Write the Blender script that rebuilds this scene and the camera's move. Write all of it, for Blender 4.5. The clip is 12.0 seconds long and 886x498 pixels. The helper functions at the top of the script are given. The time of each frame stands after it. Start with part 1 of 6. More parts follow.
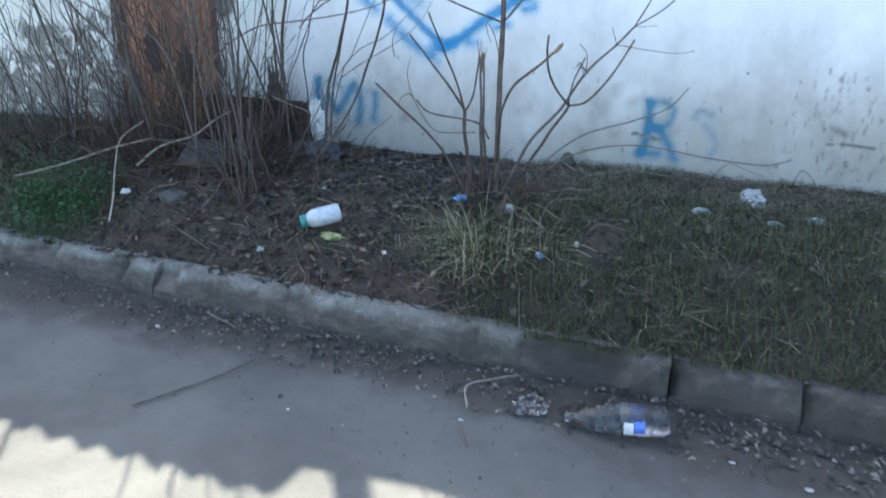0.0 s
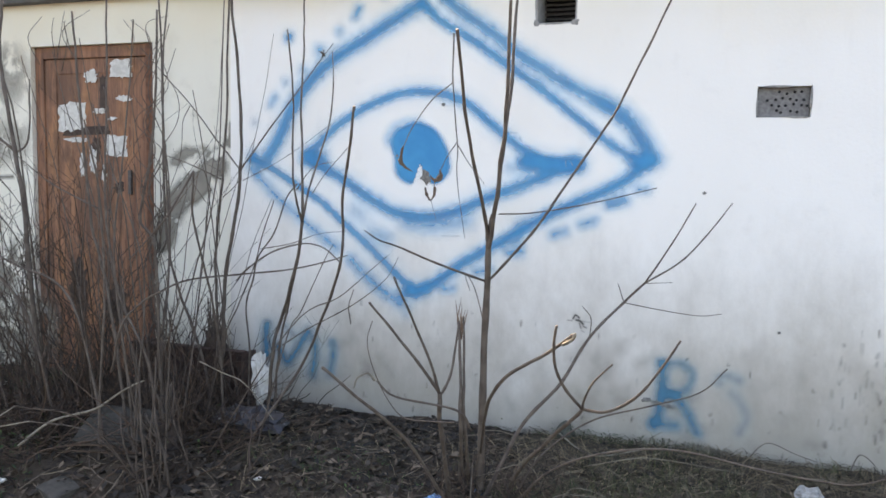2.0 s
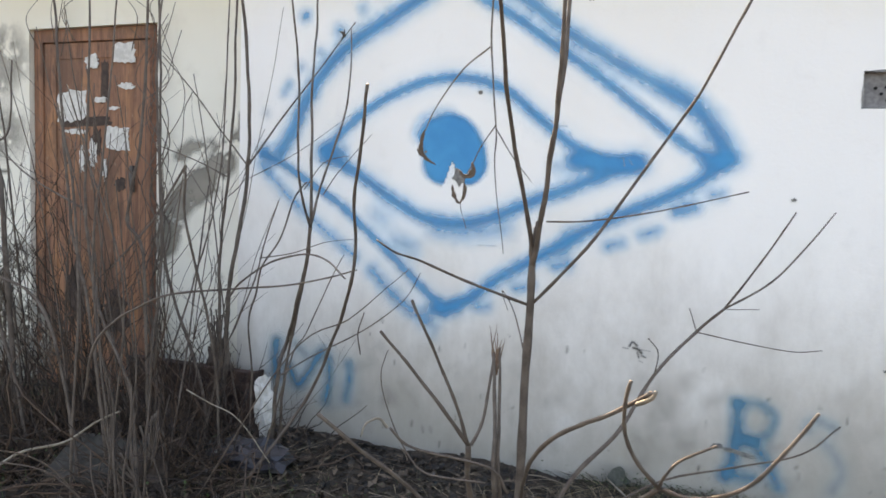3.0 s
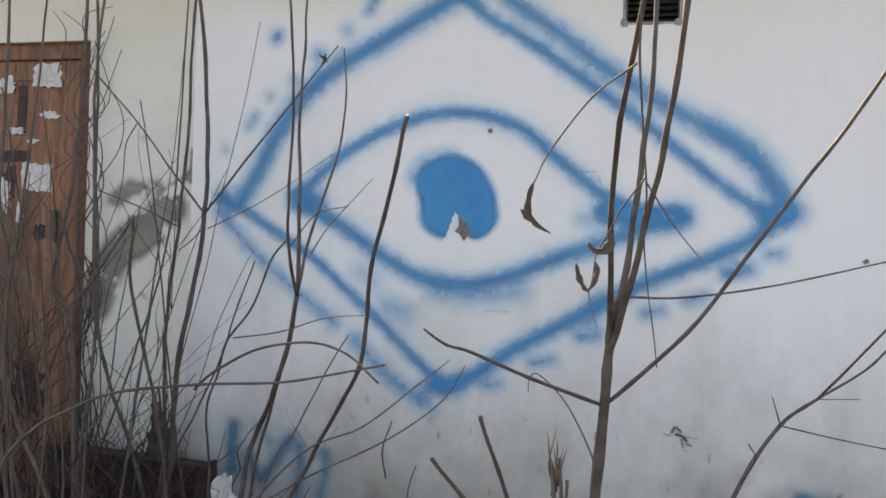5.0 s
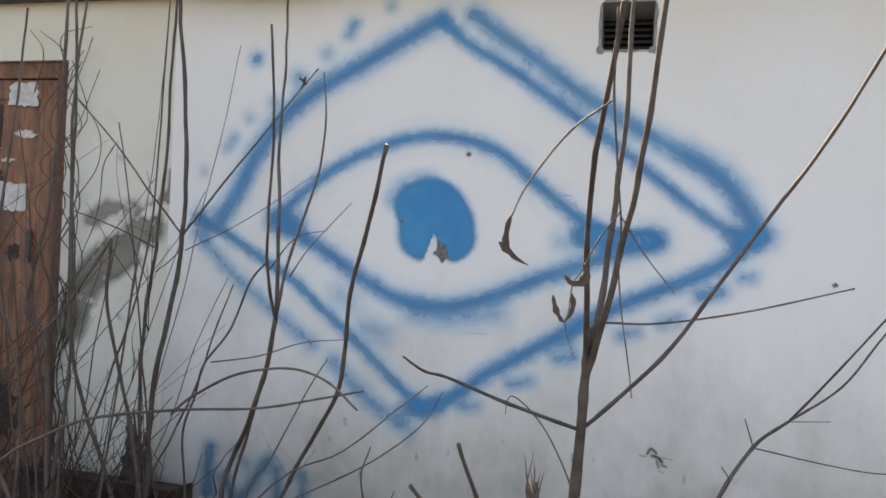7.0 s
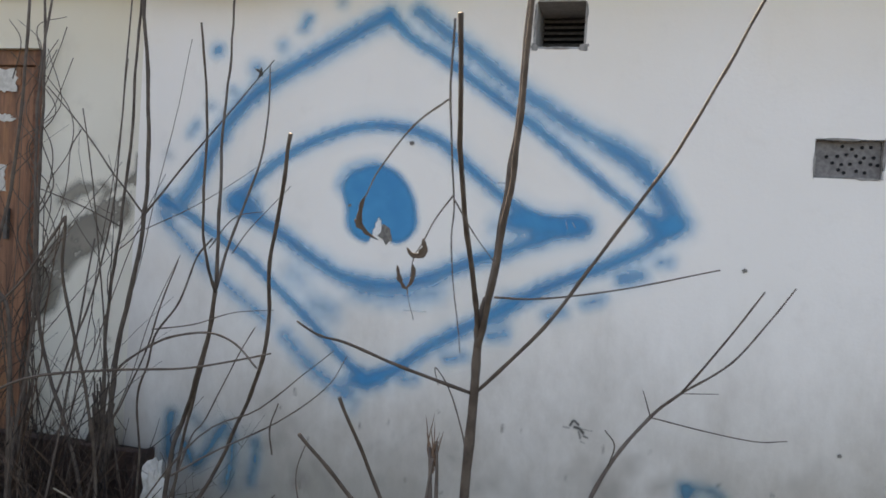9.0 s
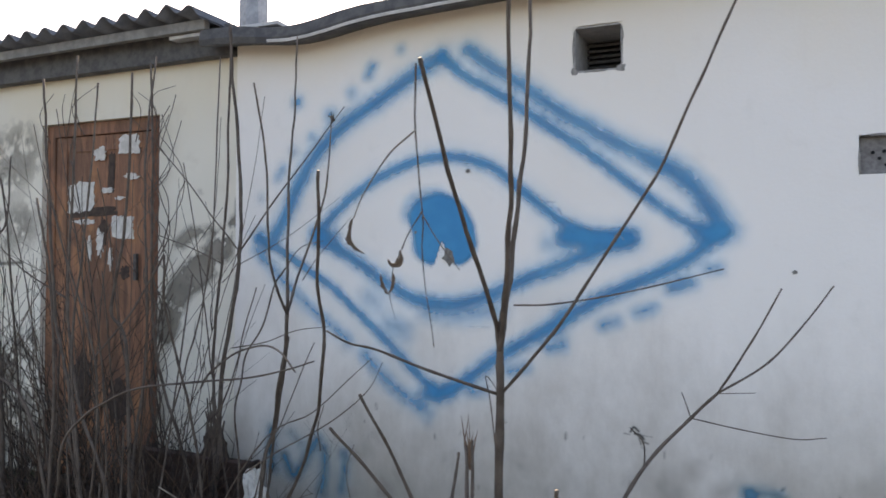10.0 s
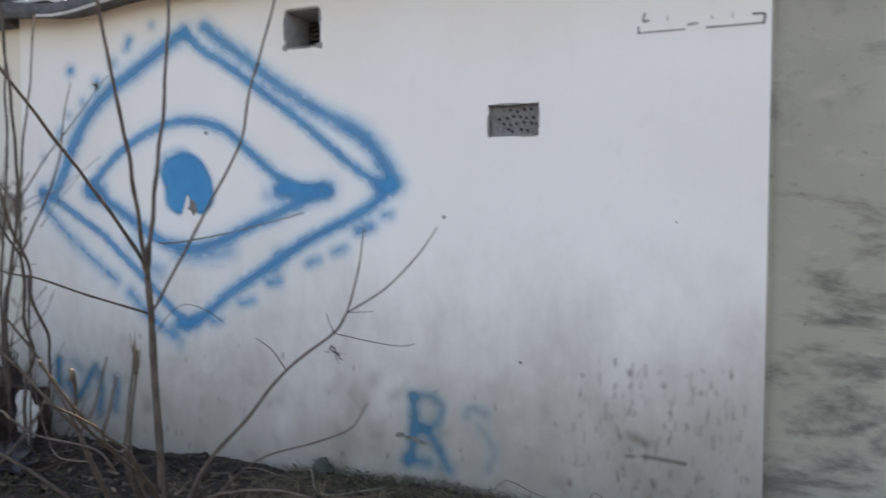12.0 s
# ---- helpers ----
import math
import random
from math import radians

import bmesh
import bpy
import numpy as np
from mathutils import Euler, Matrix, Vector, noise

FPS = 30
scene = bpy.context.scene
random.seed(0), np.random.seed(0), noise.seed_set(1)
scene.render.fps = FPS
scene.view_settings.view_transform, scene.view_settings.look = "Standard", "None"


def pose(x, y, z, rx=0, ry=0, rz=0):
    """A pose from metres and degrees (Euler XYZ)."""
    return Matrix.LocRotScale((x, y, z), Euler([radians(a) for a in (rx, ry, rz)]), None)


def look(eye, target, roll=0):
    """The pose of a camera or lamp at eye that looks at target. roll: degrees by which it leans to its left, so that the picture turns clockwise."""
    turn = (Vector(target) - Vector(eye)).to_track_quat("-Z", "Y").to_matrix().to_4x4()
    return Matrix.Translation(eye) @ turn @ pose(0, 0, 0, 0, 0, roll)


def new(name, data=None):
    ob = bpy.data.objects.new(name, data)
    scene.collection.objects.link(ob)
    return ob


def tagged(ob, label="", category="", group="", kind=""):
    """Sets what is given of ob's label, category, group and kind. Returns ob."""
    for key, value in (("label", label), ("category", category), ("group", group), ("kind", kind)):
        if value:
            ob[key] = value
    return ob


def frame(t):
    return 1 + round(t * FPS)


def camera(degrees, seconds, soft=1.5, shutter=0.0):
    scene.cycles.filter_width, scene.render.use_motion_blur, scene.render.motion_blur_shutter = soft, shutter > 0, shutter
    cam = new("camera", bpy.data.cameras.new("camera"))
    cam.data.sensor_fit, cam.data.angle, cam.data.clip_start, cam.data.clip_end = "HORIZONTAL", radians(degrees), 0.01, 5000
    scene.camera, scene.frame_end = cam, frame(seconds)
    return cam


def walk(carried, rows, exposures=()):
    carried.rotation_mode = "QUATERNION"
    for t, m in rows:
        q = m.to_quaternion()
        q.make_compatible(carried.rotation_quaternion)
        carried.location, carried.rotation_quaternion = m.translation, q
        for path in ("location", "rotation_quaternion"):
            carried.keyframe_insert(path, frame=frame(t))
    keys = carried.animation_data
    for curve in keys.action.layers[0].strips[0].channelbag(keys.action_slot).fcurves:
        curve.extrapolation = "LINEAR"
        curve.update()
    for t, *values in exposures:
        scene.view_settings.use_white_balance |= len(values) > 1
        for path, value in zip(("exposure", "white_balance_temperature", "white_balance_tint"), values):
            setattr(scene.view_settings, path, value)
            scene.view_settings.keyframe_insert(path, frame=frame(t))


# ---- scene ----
cam = camera(61.3, 12.0, 1.6, 0.22)
PATH = [
    (0, (1.779, -4.882, 1.132), (1.14, -3.114, 0.45), 0.7),
    (0.5, (1.759, -4.638, 1.242), (1.018, -2.835, 0.796), -0.6),
    (1, (1.742, -4.441, 1.286), (1.016, -2.588, 1.086), 2.2),
    (1.5, (1.654, -4.264, 1.342), (0.978, -2.393, 1.131), 2.4),
    (2, (1.469, -3.998, 1.318), (0.852, -2.103, 1.144), 1.3),
    (2.5, (1.378, -3.77, 1.316), (0.77, -1.878, 1.087), 2.5),
    (2.8, (1.335, -3.565, 1.306), (0.767, -1.656, 1.139), 2.3),
    (3, (1.299, -3.44, 1.302), (0.589, -1.577, 1.136), 2.1),
    (3.5, (1.132, -3.233, 1.329), (0.397, -1.382, 1.154), 1.7),
    (3.7, (1.038, -3.167, 1.33), (0.383, -1.284, 1.173), 0.8),
    (5.5, (0.78, -2.976, 1.366), (0.277, -1.041, 1.331), 2.7),
    (6, (0.787, -2.982, 1.372), (0.317, -1.039, 1.349), 2.9),
    (6.5, (0.785, -2.994, 1.377), (0.295, -1.055, 1.368), 2.7),
    (8.5, (0.912, -3.058, 1.388), (0.552, -1.091, 1.362), 2.6),
    (9, (1.111, -3.134, 1.376), (0.622, -1.195, 1.332), 3.6),
    (9.5, (1.316, -3.245, 1.369), (0.737, -1.333, 1.281), 1.1),
    (10, (1.509, -3.244, 1.345), (0.677, -1.425, 1.37), 0.4),
    (10.5, (1.789, -3.233, 1.391), (1.05, -1.375, 1.394), 0.0),
    (11, (2.076, -3.307, 1.36), (1.148, -1.536, 1.341), -1.5),
    (11.5, (2.476, -3.44, 1.379), (1.575, -1.655, 1.395), -0.8),
    (12, (2.837, -3.376, 1.316), (2.12, -1.511, 1.222), -0.0),
]
EXPOSURE = [(0, 2.6, 6200, 6), (0.5, 2.95, 6350, 8), (1, 2.97, 6700, 10), (1.5, 2.62, 7450, 13), (2, 2.41, 8100, 15), (2.5, 2.38, 8450, 16), (3, 2.38, 8450, 15), (3.5, 2.34, 8450, 15), (5.5, 1.81, 8450, 16), (6.5, 1.85, 8450, 16), (8.5, 1.7, 8400, 15), (9.5, 1.72, 8150, 16), (10.5, 1.76, 7750, 16), (11.5, 1.83, 7900, 17), (12, 1.81, 8000, 17)]
walk(cam, [(t, look(eye, target, roll)) for t, eye, target, roll in PATH], EXPOSURE)

# ---- light ----
SUN_ELEVATION, SUN_HEADING = radians(43.0), radians(-33)   # heading: from +y towards +x
world = bpy.data.worlds.new("sky")
scene.world = world
world.use_nodes = True
wn = world.node_tree
sky = wn.nodes.new("ShaderNodeTexSky")
sky.sky_type, sky.sun_disc = "NISHITA", False
sky.sun_elevation, sky.sun_rotation = SUN_ELEVATION, SUN_HEADING
sky.air_density, sky.dust_density = 1.0, 2.5
wn.links.new(sky.outputs["Color"], wn.nodes["Background"].inputs["Color"])
wn.nodes["Background"].inputs["Strength"].default_value = 0.12
sun = new("sun", bpy.data.lights.new("sun", "SUN"))
sun.data.energy, sun.data.angle, sun.data.color = 4.6, radians(0.5), (1.0, 0.90, 0.75)
sun_from = Vector((math.sin(SUN_HEADING) * math.cos(SUN_ELEVATION), math.cos(SUN_HEADING) * math.cos(SUN_ELEVATION), math.sin(SUN_ELEVATION)))
sun.matrix_world = look(sun_from * 20, (0, 0, 0))

# ---- materials ----
def material(name, base, rough=0.8, metal=0.0):
    m = bpy.data.materials.new(name)
    m.use_nodes = True
    b = m.node_tree.nodes["Principled BSDF"]
    b.inputs["Base Color"].default_value = (*base, 1)
    b.inputs["Roughness"].default_value = rough
    b.inputs["Metallic"].default_value = metal
    return m


class Nodes:
    """Short hand for wiring a material's nodes."""

    def __init__(self, m):
        self.m, self.t = m, m.node_tree
        self.b = self.t.nodes["Principled BSDF"]
        self.pos = self.t.nodes.new("ShaderNodeNewGeometry").outputs["Position"]

    def put(self, sock, value):
        if isinstance(value, bpy.types.NodeSocket):
            self.t.links.new(value, sock)
        elif isinstance(value, tuple) and len(value) == 3 and sock.type == "RGBA":
            sock.default_value = (*value, 1)
        else:
            sock.default_value = value

    def noise(self, scale, detail=4, rough=0.55, stretch=(1, 1, 1), distort=0.0, vec=None):
        mp = self.t.nodes.new("ShaderNodeMapping")
        self.put(mp.inputs["Vector"], vec or self.pos)
        mp.inputs["Scale"].default_value = stretch
        n = self.t.nodes.new("ShaderNodeTexNoise")
        self.put(n.inputs["Vector"], mp.outputs["Vector"])
        n.inputs["Scale"].default_value, n.inputs["Detail"].default_value = scale, detail
        n.inputs["Roughness"].default_value, n.inputs["Distortion"].default_value = rough, distort
        return n.outputs["Fac"]

    def cells(self, scale, feature="F1", stretch=(1, 1, 1), out="Distance"):
        mp = self.t.nodes.new("ShaderNodeMapping")
        self.put(mp.inputs["Vector"], self.pos)
        mp.inputs["Scale"].default_value = stretch
        n = self.t.nodes.new("ShaderNodeTexVoronoi")
        n.feature = feature
        self.put(n.inputs["Vector"], mp.outputs["Vector"])
        n.inputs["Scale"].default_value = scale
        return n.outputs[out]

    def ramp(self, fac, lo, hi, a=0.0, b=1.0):
        n = self.t.nodes.new("ShaderNodeMapRange")
        n.clamp = True
        n.interpolation_type = "SMOOTHSTEP"
        self.put(n.inputs["Value"], fac)
        for key, v in (("From Min", lo), ("From Max", hi), ("To Min", a), ("To Max", b)):
            n.inputs[key].default_value = v
        return n.outputs["Result"]

    def math(self, op, a, b=0.0):
        n = self.t.nodes.new("ShaderNodeMath")
        n.operation = op
        self.put(n.inputs[0], a)
        self.put(n.inputs[1], b)
        return n.outputs[0]

    def axis(self, i):
        n = self.t.nodes.new("ShaderNodeSeparateXYZ")
        self.put(n.inputs[0], self.pos)
        return n.outputs[i]

    def mix(self, fac, a, b):
        n = self.t.nodes.new("ShaderNodeMix")
        n.data_type = "RGBA"
        self.put(n.inputs[0], fac)
        self.put(n.inputs[6], a)
        self.put(n.inputs[7], b)
        return n.outputs[2]

    def attribute(self, name):
        n = self.t.nodes.new("ShaderNodeAttribute")
        n.attribute_name = name
        return n.outputs["Fac"]

    def random(self):
        return self.t.nodes.new("ShaderNodeObjectInfo").outputs["Random"]

    def island(self):
        return self.t.nodes.new("ShaderNodeNewGeometry").outputs["Random Per Island"]

    def color(self, c):
        self.put(self.b.inputs["Base Color"], c)

    def bump(self, height, strength=0.3, distance=0.01):
        n = self.t.nodes.new("ShaderNodeBump")
        n.inputs["Strength"].default_value, n.inputs["Distance"].default_value = strength, distance
        self.put(n.inputs["Height"], height)
        self.put(self.b.inputs["Normal"], n.outputs["Normal"])


def plaster(name, base, dirt, foot=0.35, under=(0.3, 0.29, 0.26), grime=0.25, level=False, fade=0.55):
    """Old limewashed plaster: mottled, splashed with mud at its foot, painted dimmer lower down, warmer in tone towards
    the top.
    """
    m = material(name, base, 0.9)
    k = Nodes(m)
    big, mid, fine = k.noise(1.1, 3), k.noise(7, 5, 0.6), k.noise(60, 4, 0.65)
    c = k.mix(k.ramp(big, 0.35, 0.7, 0, grime), base, dirt)
    c = k.mix(k.ramp(mid, 0.55, 0.75, 0, grime), c, dirt)
    c = k.mix(k.ramp(k.noise(0.55, 2, 0.5), 0.42, 0.66, 0, fade), c, tuple(v * w for v, w in zip(base, (0.95, 0.91, 0.83))))
    streak = k.ramp(k.noise(9, 4, 0.6, (1, 1, 0.12)), 0.58, 0.78, 0, grime * 0.8)
    c = k.mix(streak, c, dirt)
    # Mud at the foot; a high foot also paints brightness falling off downwards.
    low = k.math("ADD", k.axis(2), k.math("MULTIPLY", k.math("SUBTRACT", k.noise(2.6, 6, 0.68, (1, 1, 0.55)), 0.5), 1.3))
    c = k.mix(k.ramp(low, foot, -0.12, 0, 0.9), c, (dirt[0] * 0.75, dirt[1] * 0.72, dirt[2] * 0.66))
    # Warmer tone from about two metres up, with a ragged lower edge.
    warm_top = k.math("ADD", k.axis(2), k.math("MULTIPLY", k.math("SUBTRACT", k.noise(1.3, 4), 0.5), 0.9))
    c = k.mix(k.ramp(warm_top, 2.0, 2.6, 0, 0.7), c, tuple(v * w for v, w in zip(base, (0.97, 0.91, 0.80))))
    height = k.math("ADD", k.math("MULTIPLY", fine, 0.35), k.math("MULTIPLY", mid, 0.9))
    chip = k.ramp(k.math("ADD", k.noise(16, 3, 0.6), k.math("MULTIPLY", low, 0.12)), 0.35, 0.30)
    c = k.mix(k.math("MULTIPLY", chip, 0.7), c, under)
    if level:
        smudge = k.ramp(k.noise(1.5, 7, 0.72, (0.7, 0.7, 1.9), 0.5), 0.50, 0.66, 0, 0.9)
        c = k.mix(smudge, c, tuple(v * 0.62 for v in dirt))
        c = k.mix(k.ramp(k.noise(5.5, 6, 0.7, (0.6, 0.6, 1.5)), 0.54, 0.68, 0, 0.55), c, (0.52, 0.49, 0.41))
        c = k.mix(k.ramp(k.noise(26, 4, 0.7), 0.62, 0.72, 0, 0.6), c, tuple(v * 0.5 for v in dirt))
    k.color(c)
    k.bump(height, 0.35, 0.008)
    return m


def soil_material():
    m = material("soil", (0.06, 0.045, 0.033), 1.0)
    k = Nodes(m)
    c = k.mix(k.ramp(k.noise(5, 5, 0.6), 0.35, 0.65), (0.033, 0.0235, 0.0175), (0.076, 0.055, 0.040))
    c = k.mix(k.ramp(k.noise(45, 4, 0.7), 0.45, 0.7), c, (0.082, 0.064, 0.047))
    c = k.mix(k.ramp(k.noise(90, 3, 0.7), 0.35, 0.25), c, (0.02, 0.016, 0.012))
    k.color(c)
    k.bump(k.math("ADD", k.noise(40, 5, 0.7), k.noise(130, 3, 0.7)), 0.8, 0.02)
    return m


def road_material():
    m = material("dusty_concrete", (0.3, 0.29, 0.27), 0.9)
    k = Nodes(m)
    c = k.mix(k.ramp(k.noise(1.4, 5, 0.6), 0.3, 0.7), (0.064, 0.066, 0.062), (0.104, 0.104, 0.096))
    c = k.mix(k.ramp(k.noise(12, 5, 0.7, (1, 2.2, 1)), 0.55, 0.75, 0, 0.6), c, (0.062, 0.061, 0.055))
    c = k.mix(k.ramp(k.cells(85), 0.16, 0.05, 0, 0.45), c, (0.07, 0.066, 0.06))
    near = k.math("ADD", k.axis(1), k.math("MULTIPLY", k.math("SUBTRACT", k.noise(4, 5, 0.65), 0.5), 0.6))
    near = k.math("ADD", near, k.ramp(k.axis(0), 0.7, 2.0, 0.0, 0.2))
    c = k.mix(k.ramp(near, -2.46, -2.12, 0, 0.92), c, (0.040, 0.034, 0.027))
    c = k.mix(k.ramp(k.noise(55, 4, 0.75), 0.58, 0.74, 0, 0.55), c, (0.13, 0.125, 0.11))
    k.color(c)
    k.bump(k.math("ADD", k.noise(70, 5, 0.7), k.math("MULTIPLY", k.noise(9, 3), 0.6)), 0.6, 0.010)
    return m


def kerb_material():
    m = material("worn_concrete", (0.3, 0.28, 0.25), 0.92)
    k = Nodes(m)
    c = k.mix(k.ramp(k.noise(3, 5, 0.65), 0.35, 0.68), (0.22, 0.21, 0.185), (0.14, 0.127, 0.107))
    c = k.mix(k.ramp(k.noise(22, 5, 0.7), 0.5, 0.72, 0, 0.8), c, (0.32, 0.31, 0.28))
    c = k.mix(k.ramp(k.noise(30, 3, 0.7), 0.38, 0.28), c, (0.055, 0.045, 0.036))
    # Browner and darker below the top edge; the top stays paler.
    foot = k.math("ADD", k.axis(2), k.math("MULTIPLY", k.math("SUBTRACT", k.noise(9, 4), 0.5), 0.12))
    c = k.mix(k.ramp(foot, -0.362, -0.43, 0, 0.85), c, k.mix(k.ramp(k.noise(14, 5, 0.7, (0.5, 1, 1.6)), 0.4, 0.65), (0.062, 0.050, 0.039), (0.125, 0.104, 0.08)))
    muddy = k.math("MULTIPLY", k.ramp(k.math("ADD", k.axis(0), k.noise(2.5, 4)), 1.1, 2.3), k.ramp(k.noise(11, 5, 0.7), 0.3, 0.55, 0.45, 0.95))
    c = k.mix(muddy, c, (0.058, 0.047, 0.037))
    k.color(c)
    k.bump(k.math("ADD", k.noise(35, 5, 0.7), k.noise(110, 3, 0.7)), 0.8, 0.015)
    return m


def door_material():
    m = material("weathered_door_wood", (0.2, 0.07, 0.03), 0.7)
    k = Nodes(m)
    grain = k.noise(6, 6, 0.65, (6, 6, 0.35), 0.5)
    c = k.mix(k.ramp(grain, 0.3, 0.7), (0.15, 0.07, 0.044), (0.34, 0.16, 0.09))
    c = k.mix(k.ramp(k.noise(3, 4, 0.6, (2, 2, 0.6)), 0.5, 0.7, 0, 0.8), c, (0.40, 0.185, 0.085))
    c = k.mix(k.ramp(k.noise(2.2, 6, 0.7, (1.5, 1.5, 0.5)), 0.52, 0.62, 0, 0.6), c, (0.085, 0.046, 0.031))
    c = k.mix(k.ramp(k.noise(30, 5, 0.7, (2, 2, 0.4)), 0.62, 0.70, 0, 0.7), c, (0.33, 0.24, 0.17))
    c = k.mix(k.ramp(k.noise(14, 5, 0.7, (3, 3, 0.3)), 0.6, 0.72, 0, 0.9), c, (0.05, 0.022, 0.014))
    k.color(c)
    k.bump(grain, 0.5, 0.006)
    return m


def bark_material(name, a, b):
    m = material(name, a, 0.75)
    k = Nodes(m)
    c = k.mix(k.ramp(k.noise(18, 4, 0.6), 0.35, 0.65), a, b)
    c = k.mix(k.ramp(k.noise(140, 3, 0.7), 0.6, 0.75, 0, 0.6), c, tuple(v * 1.9 for v in b))
    k.color(c)
    k.bump(k.noise(120, 3, 0.7), 0.4, 0.002)
    return m


def leafy(name, a, b, rough=0.7, rare=1.0):
    """Many small pieces of mixed tone; the higher rare is, the fewer are pale."""
    m = material(name, a, rough)
    k = Nodes(m)
    k.color(k.mix(k.math("POWER", k.island(), rare), a, b))
    return m


def speckled(name, a, b, scale=20, rough=0.6, metal=0.0, relief=0.2):
    m = material(name, a, rough, metal)
    k = Nodes(m)
    n = k.noise(scale, 5, 0.65)
    k.color(k.mix(k.ramp(n, 0.35, 0.65), a, b))
    k.bump(n, relief, 0.004)
    return m


def spray_material(name, a, b, thin=None):
    """Sprayed paint on a thin film; the share of cover is the film's own 'cover' value, broken up by speckle."""
    m = material(name, a, 0.6)
    k = Nodes(m)
    cover = k.attribute("cover")
    speck = k.math("MULTIPLY", k.math("SUBTRACT", k.noise(220, 3, 0.8), 0.5), 0.5)
    patch = k.math("MULTIPLY", k.math("SUBTRACT", k.noise(30, 5, 0.65), 0.5), 1.5)
    edge = k.math("SUBTRACT", 1.0, cover)
    total = k.math("ADD", cover, k.math("MULTIPLY", k.math("MULTIPLY", edge, cover), k.math("ADD", speck, patch)))
    total = k.math("MULTIPLY", total, k.ramp(k.noise(55, 4, 0.7), 0.25, 0.4, 0.85, 1.0))
    k.put(k.b.inputs["Alpha"], k.math("MINIMUM", k.math("MAXIMUM", total, 0.0), 1.0))
    body = k.mix(k.ramp(k.noise(4, 3), 0.35, 0.7), a, b)
    k.color(k.mix(k.ramp(total, 0.75, 0.1), body, thin) if thin else body)
    return m


# WHITE's tall foot puts the wall's dimmer lower half into its colour.
WHITE = plaster("white_limewash", (0.90, 0.885, 0.865), (0.43, 0.405, 0.37), 1.28, grime=0.09, fade=0.22)
CREAM = plaster("cream_limewash", (0.80, 0.78, 0.70), (0.54, 0.51, 0.44), 0.6, (0.40, 0.37, 0.33))
GREY = plaster("bare_grey_render", (0.43, 0.42, 0.36), (0.23, 0.225, 0.195), 0.3, (0.40, 0.38, 0.33), 0.5, True)
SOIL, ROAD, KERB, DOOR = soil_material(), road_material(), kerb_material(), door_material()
BARK = bark_material("grey_brown_bark", (0.072, 0.055, 0.045), (0.125, 0.099, 0.081))
BARK_PALE = bark_material("dry_pale_stalk", (0.14, 0.12, 0.094), (0.25, 0.22, 0.175))
BARK_DEAD = bark_material("dry_dead_wood", (0.13, 0.108, 0.082), (0.22, 0.185, 0.14))
BLUE = spray_material("blue_spray_paint", (0.011, 0.245, 0.53), (0.026, 0.31, 0.60), (0.07, 0.50, 0.86))
TEAL = spray_material("faded_teal_spray_paint", (0.025, 0.185, 0.32), (0.05, 0.25, 0.38), (0.10, 0.36, 0.52))
PENCIL = spray_material("black_marker", (0.03, 0.03, 0.035), (0.06, 0.06, 0.06))
CLAY = speckled("grey_vent_clay", (0.155, 0.15, 0.152), (0.24, 0.235, 0.235), 40, 0.85)
# Near-black that paints the shade inside the vent openings.
HOLE_SHADE = material("hole_shade", (0.012, 0.012, 0.014), 0.9)
RUST = speckled("rusted_grille_metal", (0.085, 0.08, 0.078), (0.13, 0.122, 0.118), 45, 0.7, 0.3)
ROOF = speckled("grey_fibre_cement", (0.11, 0.12, 0.14), (0.17, 0.18, 0.20), 9, 0.85)
EAVE = speckled("weathered_eave_board", (0.07, 0.07, 0.075), (0.12, 0.12, 0.12), 14, 0.8)
METAL = speckled("galvanised_pipe_metal", (0.25, 0.26, 0.28), (0.36, 0.37, 0.39), 12, 0.5, 0.6)
PAPER = speckled("torn_white_paper", (0.52, 0.51, 0.48), (0.68, 0.67, 0.64), 30, 0.9)

# ---- building tools ----
def link(name, bm, mat, smooth=False):
    me = bpy.data.meshes.new(name)
    bm.normal_update()
    bm.to_mesh(me)
    bm.free()
    for mt in (mat if isinstance(mat, (list, tuple)) else [mat]):
        me.materials.append(mt)
    if smooth:
        me.polygons.foreach_set("use_smooth", [True] * len(me.polygons))
    return new(name, me)


def part(name, bm, mat, parent, label="", smooth=False):
    ob = link(name, bm, mat, smooth)
    ob.parent = parent
    ob.matrix_parent_inverse = parent.matrix_world.inverted()
    return tagged(ob, label)


def thing(name, place, label, category, group="", kind=""):
    e = new(name)
    e.location = place
    e.empty_display_size = 0.05
    bpy.context.view_layer.update()
    return tagged(e, label, category, group, kind)


def box(bm, lo, hi, bevel=0.0, turn=None):
    lo, hi = Vector(lo), Vector(hi)
    made = bmesh.ops.create_cube(bm, size=1)
    vs = made["verts"]
    bmesh.ops.scale(bm, vec=hi - lo, verts=vs)
    if bevel:
        es = list({e for v in vs for e in v.link_edges})
        got = bmesh.ops.bevel(bm, geom=es, offset=bevel, segments=2, affect="EDGES", profile=0.6)
        vs = list({v for f in got["faces"] for v in f.verts} | {v for v in vs if v.is_valid})
    m = Matrix.Translation((lo + hi) / 2)
    bmesh.ops.transform(bm, matrix=m @ turn if turn else m, verts=vs)
    return vs


